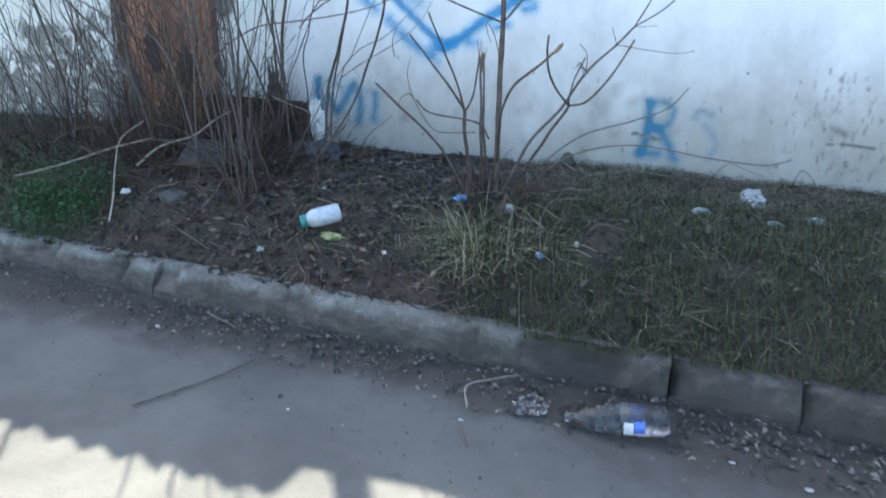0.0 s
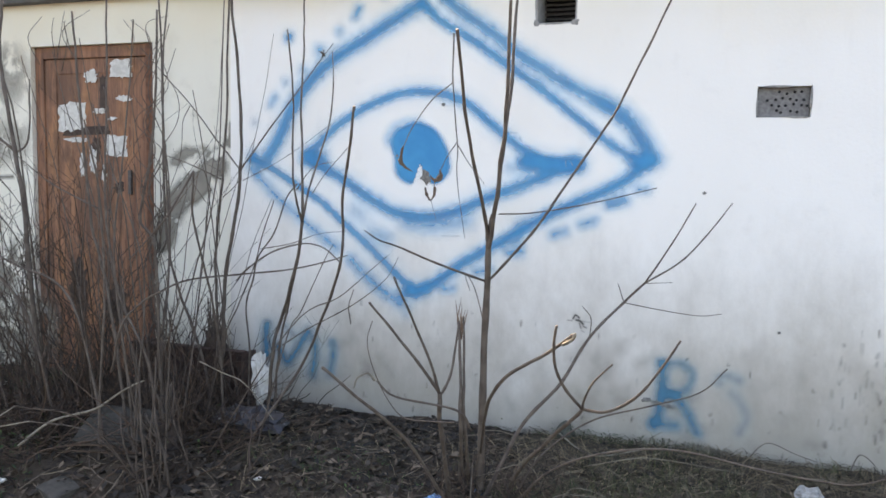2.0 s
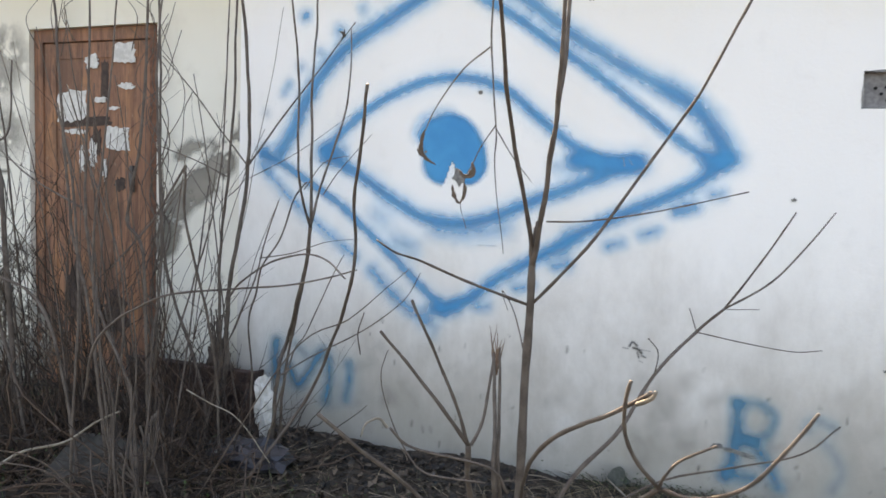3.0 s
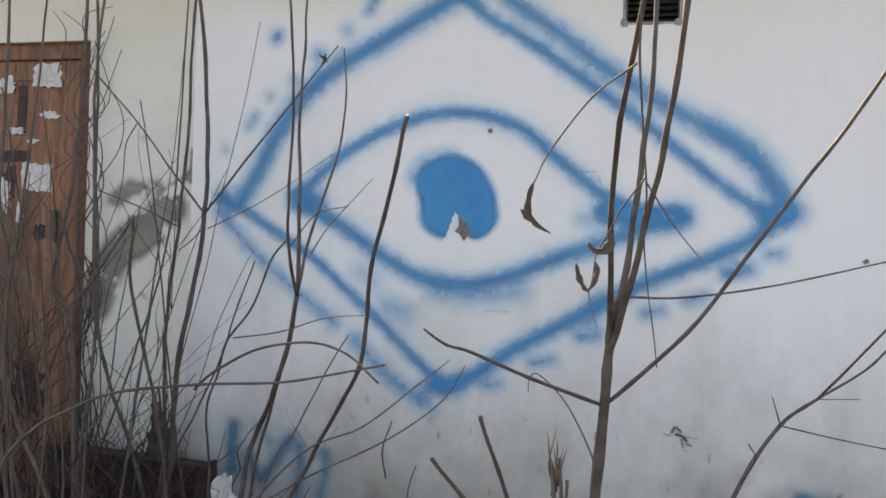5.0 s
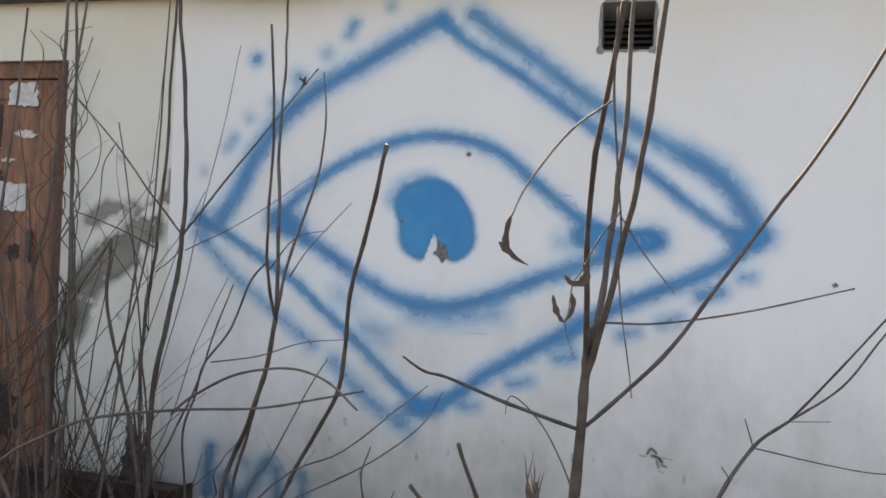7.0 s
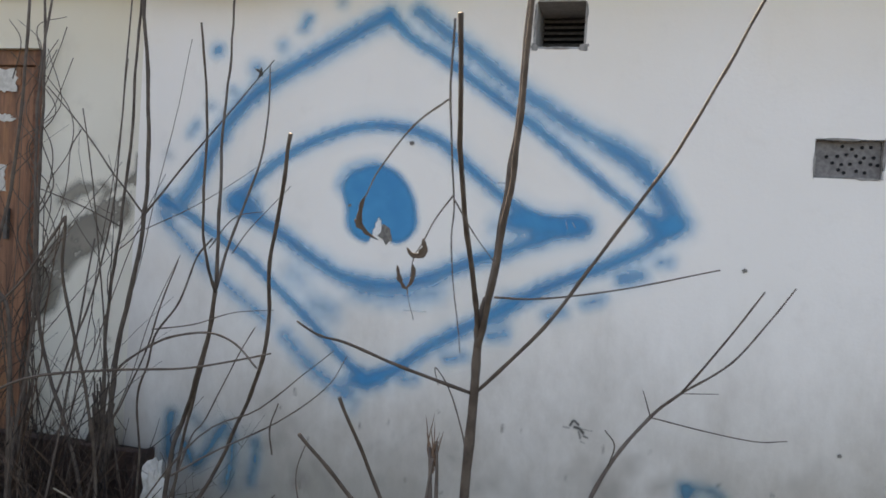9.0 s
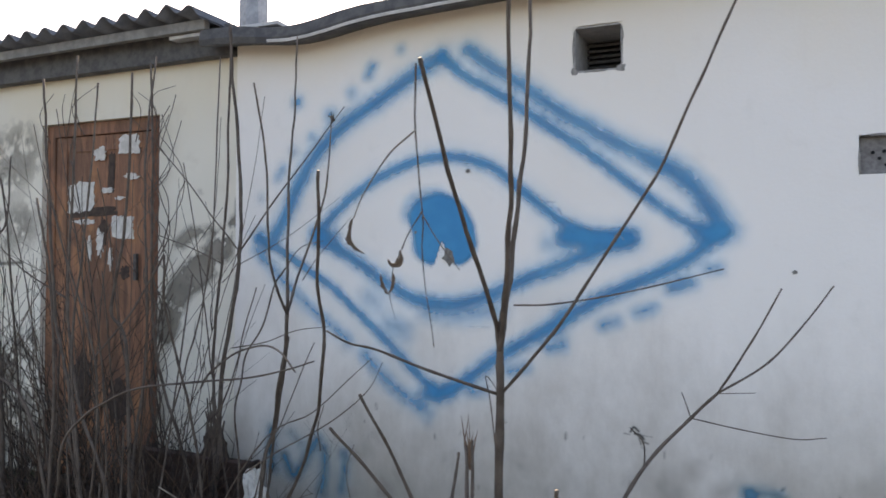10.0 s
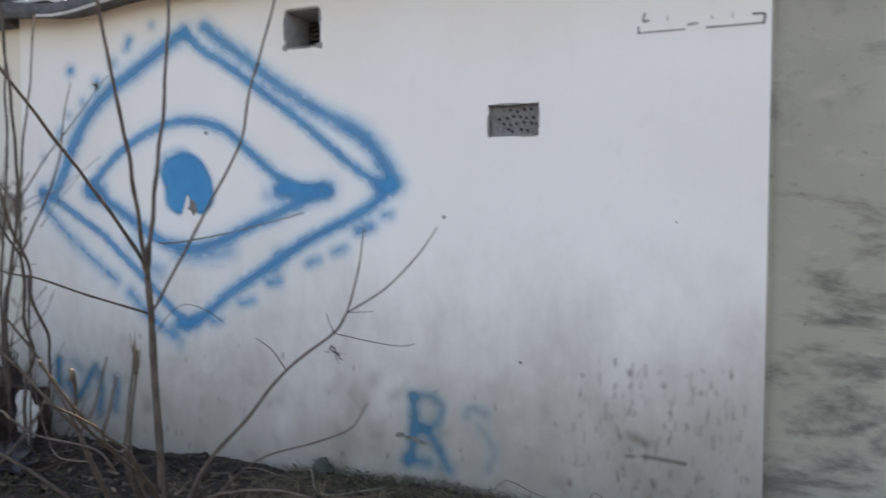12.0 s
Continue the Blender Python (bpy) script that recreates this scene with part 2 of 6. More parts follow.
def smooth_line(pts, steps=4):
    """A Catmull-Rom curve through the points."""
    p = [Vector(q) for q in pts]
    if len(p) < 3:
        return [p[0].lerp(p[-1], i / steps) for i in range(steps + 1)]
    q = [2 * p[0] - p[1]] + p + [2 * p[-1] - p[-2]]
    out = []
    for i in range(1, len(q) - 2):
        a, b, c, d = q[i - 1:i + 3]
        for s in range(steps):
            t = s / steps
            out.append(0.5 * ((2 * b) + (c - a) * t + (2 * a - 5 * b + 4 * c - d) * t * t + (3 * b - a - 3 * c + d) * t ** 3))
    return out + [p[-1]]


def tube(bm, pts, r0, r1, sides=6, cap=True, knots=0.0):
    """A tapering round stem along a line of points."""
    rings, n, side = [], len(pts), Vector((0.3, 1, 0.2))
    for i, p in enumerate(pts):
        ahead = (pts[min(i + 1, n - 1)] - pts[max(i - 1, 0)]).normalized()
        u = (side - ahead * side.dot(ahead)).normalized()
        side, v = u, ahead.cross(u)
        r = r0 + (r1 - r0) * i / max(n - 1, 1)
        if knots and i % 4 == 2:
            r *= 1 + knots
        rings.append([bm.verts.new(p + (u * math.cos(a) + v * math.sin(a)) * r) for a in (math.tau * j / sides for j in range(sides))])
    for a, b in zip(rings, rings[1:]):
        for j in range(sides):
            bm.faces.new((a[j], a[(j + 1) % sides], b[(j + 1) % sides], b[j]))
    if cap:
        bm.faces.new(rings[-1])
        bm.faces.new(rings[0][::-1])


def slab(x0, x1, z0, z1, y0, y1, holes=()):
    """An upright wall with openings through it; holes are (x0, x1, z0, z1)."""
    xs = sorted({x0, x1, *[h[i] for h in holes for i in (0, 1)]})
    zs = sorted({z0, z1, *[h[i] for h in holes for i in (2, 3)]})
    bm, pool = bmesh.new(), {}

    def at(x, y, z):
        if (x, y, z) not in pool:
            pool[x, y, z] = bm.verts.new((x, y, z))
        return pool[x, y, z]

    def full(i, j):
        if not (0 <= i < len(xs) - 1 and 0 <= j < len(zs) - 1):
            return False
        cx, cz = (xs[i] + xs[i + 1]) / 2, (zs[j] + zs[j + 1]) / 2
        return not any(h[0] < cx < h[1] and h[2] < cz < h[3] for h in holes)

    for i in range(len(xs) - 1):
        for j in range(len(zs) - 1):
            if not full(i, j):
                continue
            a, b, c, d = xs[i], xs[i + 1], zs[j], zs[j + 1]
            bm.faces.new((at(a, y0, c), at(b, y0, c), at(b, y0, d), at(a, y0, d)))
            bm.faces.new((at(a, y1, c), at(a, y1, d), at(b, y1, d), at(b, y1, c)))
            if not full(i - 1, j):
                bm.faces.new((at(a, y0, c), at(a, y0, d), at(a, y1, d), at(a, y1, c)))
            if not full(i + 1, j):
                bm.faces.new((at(b, y0, c), at(b, y1, c), at(b, y1, d), at(b, y0, d)))
            if not full(i, j - 1):
                bm.faces.new((at(a, y0, c), at(a, y1, c), at(b, y1, c), at(b, y0, c)))
            if not full(i, j + 1):
                bm.faces.new((at(a, y0, d), at(b, y0, d), at(b, y1, d), at(a, y1, d)))
    return bm


def bumps(x, y, s, seed=0.0):
    return noise.noise(Vector((x * s, y * s, seed)))


def kerb_line(x):
    return -1.87 - 0.055 * (x + 1.0)


def bed_height(x, y):
    """Height of the planted strip: level at the wall, rolling down to the kerb."""
    k = kerb_line(x) + 0.12
    t = min(max((y - k) / (0.0 - k), 0.0), 1.0)
    base = -0.375 + 0.365 * (1 - (1 - t) ** 4.5) - 0.03 * t ** 3
    base += 0.05 * math.exp(-((x + 1.3) ** 2) / 0.8) * math.sin(math.pi * t) ** 0.8
    return base + 0.022 * bumps(x, y, 2.3) * min(1, t * 4 + 0.2) + 0.016 * bumps(x, y, 7, 3.0) + 0.009 * bumps(x, y, 19, 5.0)


# ---- ground, road, kerb ----
bm = bmesh.new()
bmesh.ops.create_grid(bm, x_segments=2, y_segments=2, size=400)
bmesh.ops.translate(bm, vec=(0, 0, -0.60), verts=bm.verts)
tagged(link("ground", bm, SOIL), "bare brown earth all around the street", "ground", kind="structure")

bm = bmesh.new()
cols, rows = 120, 60
grid = [[None] * (rows + 1) for _ in range(cols + 1)]
for i in range(cols + 1):
    for j in range(rows + 1):
        u, v = i / cols * 2 - 1, j / rows
        x = 0.8 + (3.5 * u + 26 * u ** 5)
        y = kerb_line(max(min(x, 8), -8)) + 0.05 - (2.4 * v + 5.2 * v ** 4)
        grid[i][j] = bm.verts.new((x, y, -0.53 + 0.006 * bumps(x, y, 1.7) + 0.003 * bumps(x, y, 8) + 0.03 * max(0, 1 - v * 26) * (0.6 + 0.6 * bumps(x, 0, 5))))
for i in range(cols):
    for j in range(rows):
        bm.faces.new((grid[i][j], grid[i][j + 1], grid[i + 1][j + 1], grid[i + 1][j]))
tagged(link("road", bm, ROAD, True), "dusty grey concrete road with dirt along the kerb", "road", kind="structure")

kerb = thing("kerb", (0.4, -1.9, -0.53), "worn concrete kerbstones with crumbled edges", "kerb", kind="structure")
joints = [-8.0, -5.3, -3.2, -0.99, 1.74, 2.24, 4.4, 7.0, 9.5]
for a, b in zip(joints, joints[1:]):
    bm = bmesh.new()
    n = max(6, int((b - a - 0.02) / 0.035))
    rings = []
    for i in range(n + 1):
        x = a + 0.003 + (b - a - 0.006) * i / n
        f = kerb_line(x)
        w = 0.020 * bumps(x, 0, 5, a) + 0.020 * bumps(x, 0, 19, a)
        chip = max(0.0, bumps(x, 4, 3.1, a) - 0.05) * 0.17 + max(0.0, bumps(x, 9, 14, a) - 0.2) * 0.07 + (0.02 if i in (0, n) else 0)
        prof = [(f - 0.02 + w * 0.5, -0.60), (f - 0.012 + w, -0.48), (f + w, -0.42 - chip), (f + 0.012 + chip + w, -0.385 - chip * 0.7),
                (f + 0.035 + chip, -0.366 - chip * 0.25 + w * 0.5), (f + 0.10, -0.360 + w * 0.5), (f + 0.19, -0.363), (f + 0.20, -0.60)]
        rings.append([bm.verts.new((x, y, z)) for y, z in prof])
    for r, s in zip(rings, rings[1:]):
        for j in range(len(r)):
            bm.faces.new((r[j], r[(j + 1) % len(r)], s[(j + 1) % len(r)], s[j]))
    bm.faces.new(rings[0][::-1])
    bm.faces.new(rings[-1])
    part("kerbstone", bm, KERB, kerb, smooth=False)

xs = np.concatenate([np.linspace(-9, -3.6, 40)[:-1], np.arange(-3.6, 3.6, 0.03), np.linspace(3.6, 9.5, 40)])
bm = bmesh.new()
grid = []
for x in xs:
    k = kerb_line(float(x)) + 0.120 + 0.055 * bumps(float(x), 1, 4) + 0.04 * bumps(float(x), 1, 15)
    col = []
    for j in range(61):
        y = k + (0.12 - k) * j / 60
        col.append(bm.verts.new((x, y, bed_height(float(x), y) - (0.02 if j == 0 else 0.0))))
    grid.append(col)
for a, b in zip(grid, grid[1:]):
    for j in range(60):
        bm.faces.new((a[j], b[j], b[j + 1], a[j + 1]))
tagged(link("verge", bm, SOIL, True), "dark rough soil of the verge beside the wall", "soil", kind="structure")

# ---- the building ----
VENT_BRICK, GRILLE = (1.765, 2.009, 1.676, 1.826), (0.652, 0.872, 2.168, 2.376)
DOORWAY = (-2.83, -1.83, -0.3, 2.18)
tagged(link("wall_white", slab(-1.222, 2.982, -0.4, 2.56, 0.0, 0.34, [VENT_BRICK, GRILLE]), WHITE), "white limewashed plaster wall, muddy at its foot, painted dimmer lower down", "wall", kind="structure")
tagged(link("wall_cream", slab(-9.0, -1.2225, -0.4, 2.50, 0.045, 0.34, [DOORWAY]), CREAM), "cream plaster wall with flaking patches", "wall", kind="structure")
tagged(link("wall_grey", slab(2.9825, 10.0, -0.5, 2.60, 0.035, 0.34), GREY), "bare grey stained cement wall", "wall", kind="structure")


def sampled(pts, step=0.006):
    line = smooth_line([(p[0], 0, p[1]) for p in pts], 12) if len(pts) > 1 else [Vector((pts[0][0], 0, pts[0][1]))]
    out = [(p.x, p.z) for p in line]
    for a, b in zip(line, line[1:]):
        n = int((b - a).length / step)
        out += [((a.x * (n + 1 - i) + b.x * i) / (n + 1), (a.z * (n + 1 - i) + b.z * i) / (n + 1)) for i in range(1, n + 1)]
    return np.array(out)


def paint_film(name, strokes, mat, y, label, category="", cell=0.012, blot=None, parent=None):
    """A thin film of paint on the wall. A stroke is (points, half width, softness, strength)."""
    lines = [(sampled(p), w, s, k) for p, w, s, k in strokes]
    reach = max(w + s for _, w, s, _ in lines) + 0.01
    every = np.concatenate([l[0] for l in lines])
    gx = np.arange(every[:, 0].min() - reach, every[:, 0].max() + reach, cell)
    gz = np.arange(every[:, 1].min() - reach, every[:, 1].max() + reach, cell)
    X, Z = np.meshgrid(gx, gz, indexing="ij")
    bare = np.ones_like(X)
    for line, w, s, k in lines:
        d = np.full(X.shape, 9.0)
        for px, pz in line:
            d = np.minimum(d, np.hypot(X - px, Z - pz))
        t = np.clip((w + s - d) / (2 * s), 0, 1)
        bare *= 1 - k * t * t * (3 - 2 * t)
    cover = 1 - bare
    if blot:
        cover *= blot(X, Z)
    keep = cover > 0.012
    index, verts, vals = -np.ones(X.shape, int), [], []
    wide = keep.copy()
    wide[:-1] |= keep[1:]
    wide[1:] |= keep[:-1]
    wide[:, :-1] |= wide[:, 1:]
    wide[:, 1:] |= wide[:, :-1]
    for i, j in zip(*np.nonzero(wide)):
        index[i, j] = len(verts)
        verts.append((X[i, j], y, Z[i, j]))
        vals.append(cover[i, j])
    quads = np.stack([index[:-1, :-1], index[1:, :-1], index[1:, 1:], index[:-1, 1:]], -1).reshape(-1, 4)
    quads = quads[(quads >= 0).all(1)].tolist()
    me = bpy.data.meshes.new(name)
    me.from_pydata(verts, [], quads)
    me.attributes.new("cover", "FLOAT", "POINT").data.foreach_set("value", np.array(vals, np.float32))
    me.materials.append(mat)
    ob = new(name, me)
    if parent:
        ob.parent = parent
        ob.matrix_parent_inverse = parent.matrix_world.inverted()
    return tagged(ob, label, category)


def notch(X, Z):
    """Leaves the wedge of bare wall in the lower part of the iris, and the faint patch by its upper edge."""
    wedge = (Z < 1.43) & (Z > 1.26) & (np.abs(X - 0.02 - (1.43 - Z) * 0.12) < (1.43 - Z) * 0.48)
    return np.where(wedge, 0.06, 1.0)


def painted(parent, pieces, mat, y, cell=0.010):
    """Sprayed strokes that run into one another, laid down as one coat: each stroke is a part, and parts meet edge to edge.
    A piece is (name, [(points, half width, softness, strength), ...], blot)."""
    pieces = [(n, [(sampled(p), w, s, k) for p, w, s, k in strokes], blot) for n, strokes, blot in pieces]
    every = np.concatenate([l[0] for _, ls, _ in pieces for l in ls])
    gx = np.arange(every[:, 0].min() - 0.13, every[:, 0].max() + 0.13, cell)
    gz = np.arange(every[:, 1].min() - 0.13, every[:, 1].max() + 0.13, cell)
    X, Z = np.meshgrid(gx, gz, indexing="ij")
    bare, best, owner = np.ones_like(X), np.zeros_like(X), -np.ones(X.shape, int)
    rough = np.array([[noise.noise(Vector((x * 17, z * 17, 0.0))) + 0.7 * noise.noise(Vector((x * 43, z * 43, 4.0))) for z in gz] for x in gx])
    for n, (_, lines, blot) in enumerate(pieces):
        own = np.ones_like(X)
        for line, w, s, k in lines:
            lo, hi = line.min(0) - w - s - cell, line.max(0) + w + s + cell
            a, b = np.searchsorted(gx, (lo[0], hi[0])), np.searchsorted(gz, (lo[1], hi[1]))
            box_x, box_z = X[a[0]:a[1], b[0]:b[1]], Z[a[0]:a[1], b[0]:b[1]]
            d = np.full(box_x.shape, 9.0)
            for px, pz in line:
                d = np.minimum(d, np.hypot(box_x - px, box_z - pz))
            d = d + rough[a[0]:a[1], b[0]:b[1]] * min(0.13 * s, 0.007)
            t = np.clip((w + s - d) / (2 * s), 0, 1)
            own[a[0]:a[1], b[0]:b[1]] *= 1 - k * t * t * (3 - 2 * t)
        cover = 1 - own
        if blot:
            cover *= blot(X, Z)
        bare *= 1 - cover
        owner = np.where(cover > best, n, owner)
        best = np.maximum(best, cover)
    total = 1 - bare
    some = np.maximum.reduce([total[:-1, :-1], total[1:, :-1], total[1:, 1:], total[:-1, 1:]]) > 0.008
    whose = np.maximum.reduce([owner[:-1, :-1], owner[1:, :-1], owner[1:, 1:], owner[:-1, 1:]])
    spots = []
    for n, (name, _, _) in enumerate(pieces):
        left = set(zip(*np.nonzero(some & (whose == n))))
        while left:
            grow = [left.pop()]
            spot = set(grow)
            while grow:
                i, j = grow.pop()
                for c in ((i + 1, j), (i - 1, j), (i, j + 1), (i, j - 1)):
                    if c in left:
                        left.remove(c)
                        spot.add(c)
                        grow.append(c)
            if len(spot) > 6:
                spots.append((name, sorted(spot)))
    for name, spot in spots:
        verts, vals, faces, index = [], [], [], {}
        for i, j in spot:
            face = []
            for c in ((i, j), (i + 1, j), (i + 1, j + 1), (i, j + 1)):
                if c not in index:
                    index[c] = len(verts)
                    verts.append((gx[c[0]], y, gz[c[1]]))
                    vals.append(total[c])
                face.append(index[c])
            faces.append(face)
        me = bpy.data.meshes.new(name)
        me.from_pydata(verts, [], faces)
        me.attributes.new("cover", "FLOAT", "POINT").data.foreach_set("value", np.array(vals, np.float32))
        me.materials.append(mat)
        ob = new(name, me)
        ob.parent = parent
        ob.matrix_parent_inverse = parent.matrix_world.inverted()
        tagged(ob)


LINE = 0.017
graffiti = thing("graffiti", (0, 0, 0), "blue sprayed lozenge with an open iris on the wall", "graffiti")


coat = []


def sprayed(name, pts, w, soft, k, mist=0.16):
    """One sprayed line with its mist of overspray."""
    coat.append((name, [(pts, w * 0.95, soft * 1.45, k), (pts, w, 0.105, mist * k * 1.25)], None))


sprayed("outline_stroke", [(-0.96, 1.46), (-0.9, 1.54), (-0.81, 1.72), (-0.7, 1.88), (-0.53, 2.02), (-0.33, 2.13), (-0.13, 2.24), (0.01, 2.31)], 0.024, 0.040, 0.98, 0.3)
sprayed("outline_stroke", [(0.02, 2.31), (0.13, 2.21), (0.3, 2.11), (0.44, 2.01), (0.6, 1.9), (0.78, 1.77), (0.97, 1.62), (1.12, 1.51), (1.24, 1.46)], LINE, 0.027, 0.98, 0.1)
sprayed("outline_stroke", [(0.15, 2.33), (0.24, 2.26), (0.43, 2.13), (0.57, 2.02), (0.73, 1.92), (0.86, 1.84), (1.03, 1.75), (1.15, 1.66), (1.23, 1.55), (1.27, 1.47)], 0.020, 0.040, 0.92, 0.25)
sprayed("outline_stroke", [(1.26, 1.46), (1.17, 1.37), (1.03, 1.29), (0.85, 1.21), (0.7, 1.13), (0.49, 1.0), (0.29, 0.88), (0.13, 0.76), (0.01, 0.7)], 0.022, 0.032, 1.0, 0.12)
sprayed("outline_stroke", [(-1.07, 1.45), (-0.92, 1.38), (-0.78, 1.3), (-0.59, 1.19), (-0.43, 1.06), (-0.27, 0.93), (-0.11, 0.79), (-0.01, 0.71)], 0.014, 0.026, 0.98, 0.12)
sprayed("outline_stroke", [(-1.07, 1.38), (-0.91, 1.23), (-0.72, 1.08), (-0.5, 0.93)], 0.006, 0.04, 0.72, 0.35)
sprayed("outline_stroke", [(-0.40, 0.86), (-0.3, 0.77), (-0.21, 0.7), (-0.09, 0.63)], 0.008, 0.045, 0.8, 0.3)
sprayed("corner_blot", [(1.20, 1.45), (1.30, 1.46)], 0.018, 0.042, 0.9)
sprayed("corner_blot", [(-1.06, 1.46), (-1.03, 1.40)], 0.012, 0.045, 0.75)
sprayed("corner_blot", [(-0.06, 0.69), (0.05, 0.71)], 0.018, 0.042, 0.92)
sprayed("corner_blot", [(1.02, 1.77), (1.13, 1.70), (1.22, 1.60), (1.27, 1.51)], 0.008, 0.06, 0.5)
sprayed("eyelid_stroke", [(-0.68, 1.47), (-0.56, 1.59), (-0.41, 1.7), (-0.21, 1.79), (-0.04, 1.83), (0.13, 1.82), (0.29, 1.76), (0.43, 1.65), (0.57, 1.54), (0.71, 1.46), (0.88, 1.44)], 0.018, 0.028, 0.98)
sprayed("eyelid_stroke", [(-0.68, 1.44), (-0.49, 1.35), (-0.31, 1.24), (-0.13, 1.15), (0.07, 1.13), (0.25, 1.17), (0.43, 1.25), (0.61, 1.32), (0.78, 1.39), (0.91, 1.44)], 0.021, 0.034, 0.97, 0.22)
sprayed("corner_blot", [(-0.69, 1.46), (-0.60, 1.45)], 0.025, 0.045, 0.94)
sprayed("corner_blot", [(0.62, 1.45), (0.76, 1.43), (0.90, 1.437)], 0.026, 0.036, 0.97)
sprayed("corner_blot", [(0.65, 1.452), (0.72, 1.432)], 0.026, 0.036, 0.95)
sprayed("corner_blot", [(0.54, 1.42), (0.62, 1.40)], 0.008, 0.05, 0.5)
sprayed("smudge", [(-0.05, 1.09), (0.1, 1.08), (0.30, 1.11)], 0.006, 0.07, 0.6)
sprayed("smudge", [(-0.38, 1.15), (-0.34, 1.12)], 0.015, 0.065, 0.42)
sprayed("smudge", [(-0.26, 1.02), (-0.18, 0.99)], 0.015, 0.065, 0.55)
sprayed("smudge", [(0.58, 1.02), (0.62, 1.1)], 0.012, 0.05, 0.6)
coat.append(("iris", [
    ([(-0.05, 1.54), (0.01, 1.56), (0.06, 1.53), (0.092, 1.47), (0.102, 1.42)], 0.094, 0.026, 1.0), ([(-0.062, 1.53), (-0.055, 1.46), (-0.05, 1.41)], 0.080, 0.030, 1.0), ([(0.01, 1.48)], 0.10, 0.02, 1.0),
    ([(-0.035, 1.37), (-0.045, 1.40)], 0.050, 0.026, 1.0), ([(0.105, 1.385), (0.11, 1.42)], 0.062, 0.024, 1.0), ([(-0.145, 1.56), (-0.125, 1.60), (-0.07, 1.625), (-0.01, 1.63)], 0.030, 0.062, 0.7)], notch))
for pts, w, k in (([(-0.82, 2.16)], 0.02, 0.85), ([(-0.94, 1.77), (-0.91, 1.81)], 0.012, 0.6), ([(-0.84, 1.9)], 0.01, 0.55), ([(-0.73, 1.97)], 0.012, 0.5), ([(-0.62, 2.08)], 0.025, 0.55), ([(-0.49, 2.18)], 0.016, 0.6),
                  ([(-0.39, 2.26), (-0.37, 2.30)], 0.014, 0.8), ([(-1.05, 1.66)], 0.01, 0.3), ([(-0.21, 2.37)], 0.012, 0.45), ([(1.22, 1.31), (1.26, 1.315)], 0.010, 0.75), ([(1.08, 1.23), (1.15, 1.25)], 0.016, 0.92),
                  ([(0.94, 1.12), (1.0, 1.14)], 0.010, 0.72), ([(0.79, 1.06), (0.85, 1.08)], 0.010, 0.75), ([(0.55, 0.95), (0.61, 0.96)], 0.012, 0.8), ([(0.37, 0.83), (0.44, 0.85)], 0.010, 0.75), ([(0.18, 0.72), (0.23, 0.73)], 0.008, 0.7),
                  ([(-0.05, 0.56), (-0.03, 0.60)], 0.008, 0.32)):
    sprayed("dot", pts, w, 0.034, k, 0.1)
painted(graffiti, coat, BLUE, -0.0035)
TEAL_SOFT = 0.042
coat = []
letters = thing("graffiti", (-0.75, 0, 0.3), "smeared dark blue sprayed letters low on the wall", "graffiti")
for pts, w, k in (([(-0.96, 0.43), (-0.97, 0.34), (-0.96, 0.24)], 0.022, 0.75), ([(-0.88, 0.3), (-0.82, 0.21), (-0.74, 0.31), (-0.68, 0.41)], 0.016, 0.8), ([(-0.64, 0.37), (-0.63, 0.27), (-0.65, 0.14)], 0.014, 0.7),
                  ([(-0.52, 0.36), (-0.51, 0.28), (-0.53, 0.17)], 0.014, 0.65), ([(-0.84, 0.43), (-0.78, 0.38)], 0.01, 0.35)):
    coat.append(("letter_stroke", [(pts, w, TEAL_SOFT, k), (pts, w, 0.10, 0.3)], None))
painted(letters, coat, TEAL, -0.0035)
coat = []
letters = thing("graffiti", (1.55, 0, 0.25), "faded blue sprayed letters R S low on the wall", "graffiti")
for pts, w, k in (([(1.38, 0.41), (1.39, 0.27), (1.37, 0.13), (1.35, 0.09)], 0.024, 0.72), ([(1.39, 0.41), (1.47, 0.42), (1.53, 0.38), (1.52, 0.31), (1.47, 0.26), (1.4, 0.25)], 0.014, 0.58), ([(1.45, 0.25), (1.51, 0.18), (1.55, 0.1), (1.57, 0.07)], 0.020, 0.66),
                  ([(1.36, 0.09), (1.46, 0.09)], 0.022, 0.62), ([(1.39, 0.27), (1.44, 0.26)], 0.02, 0.32), ([(1.66, 0.34), (1.67, 0.37), (1.71, 0.38), (1.76, 0.36)], 0.009, 0.42), ([(1.73, 0.29), (1.78, 0.23), (1.8, 0.16), (1.77, 0.09)], 0.007, 0.28)):
    coat.append(("letter_stroke", [(pts, w, 0.036, k), (pts, w, 0.08, 0.12)], None))
painted(letters, coat, TEAL, -0.0035)
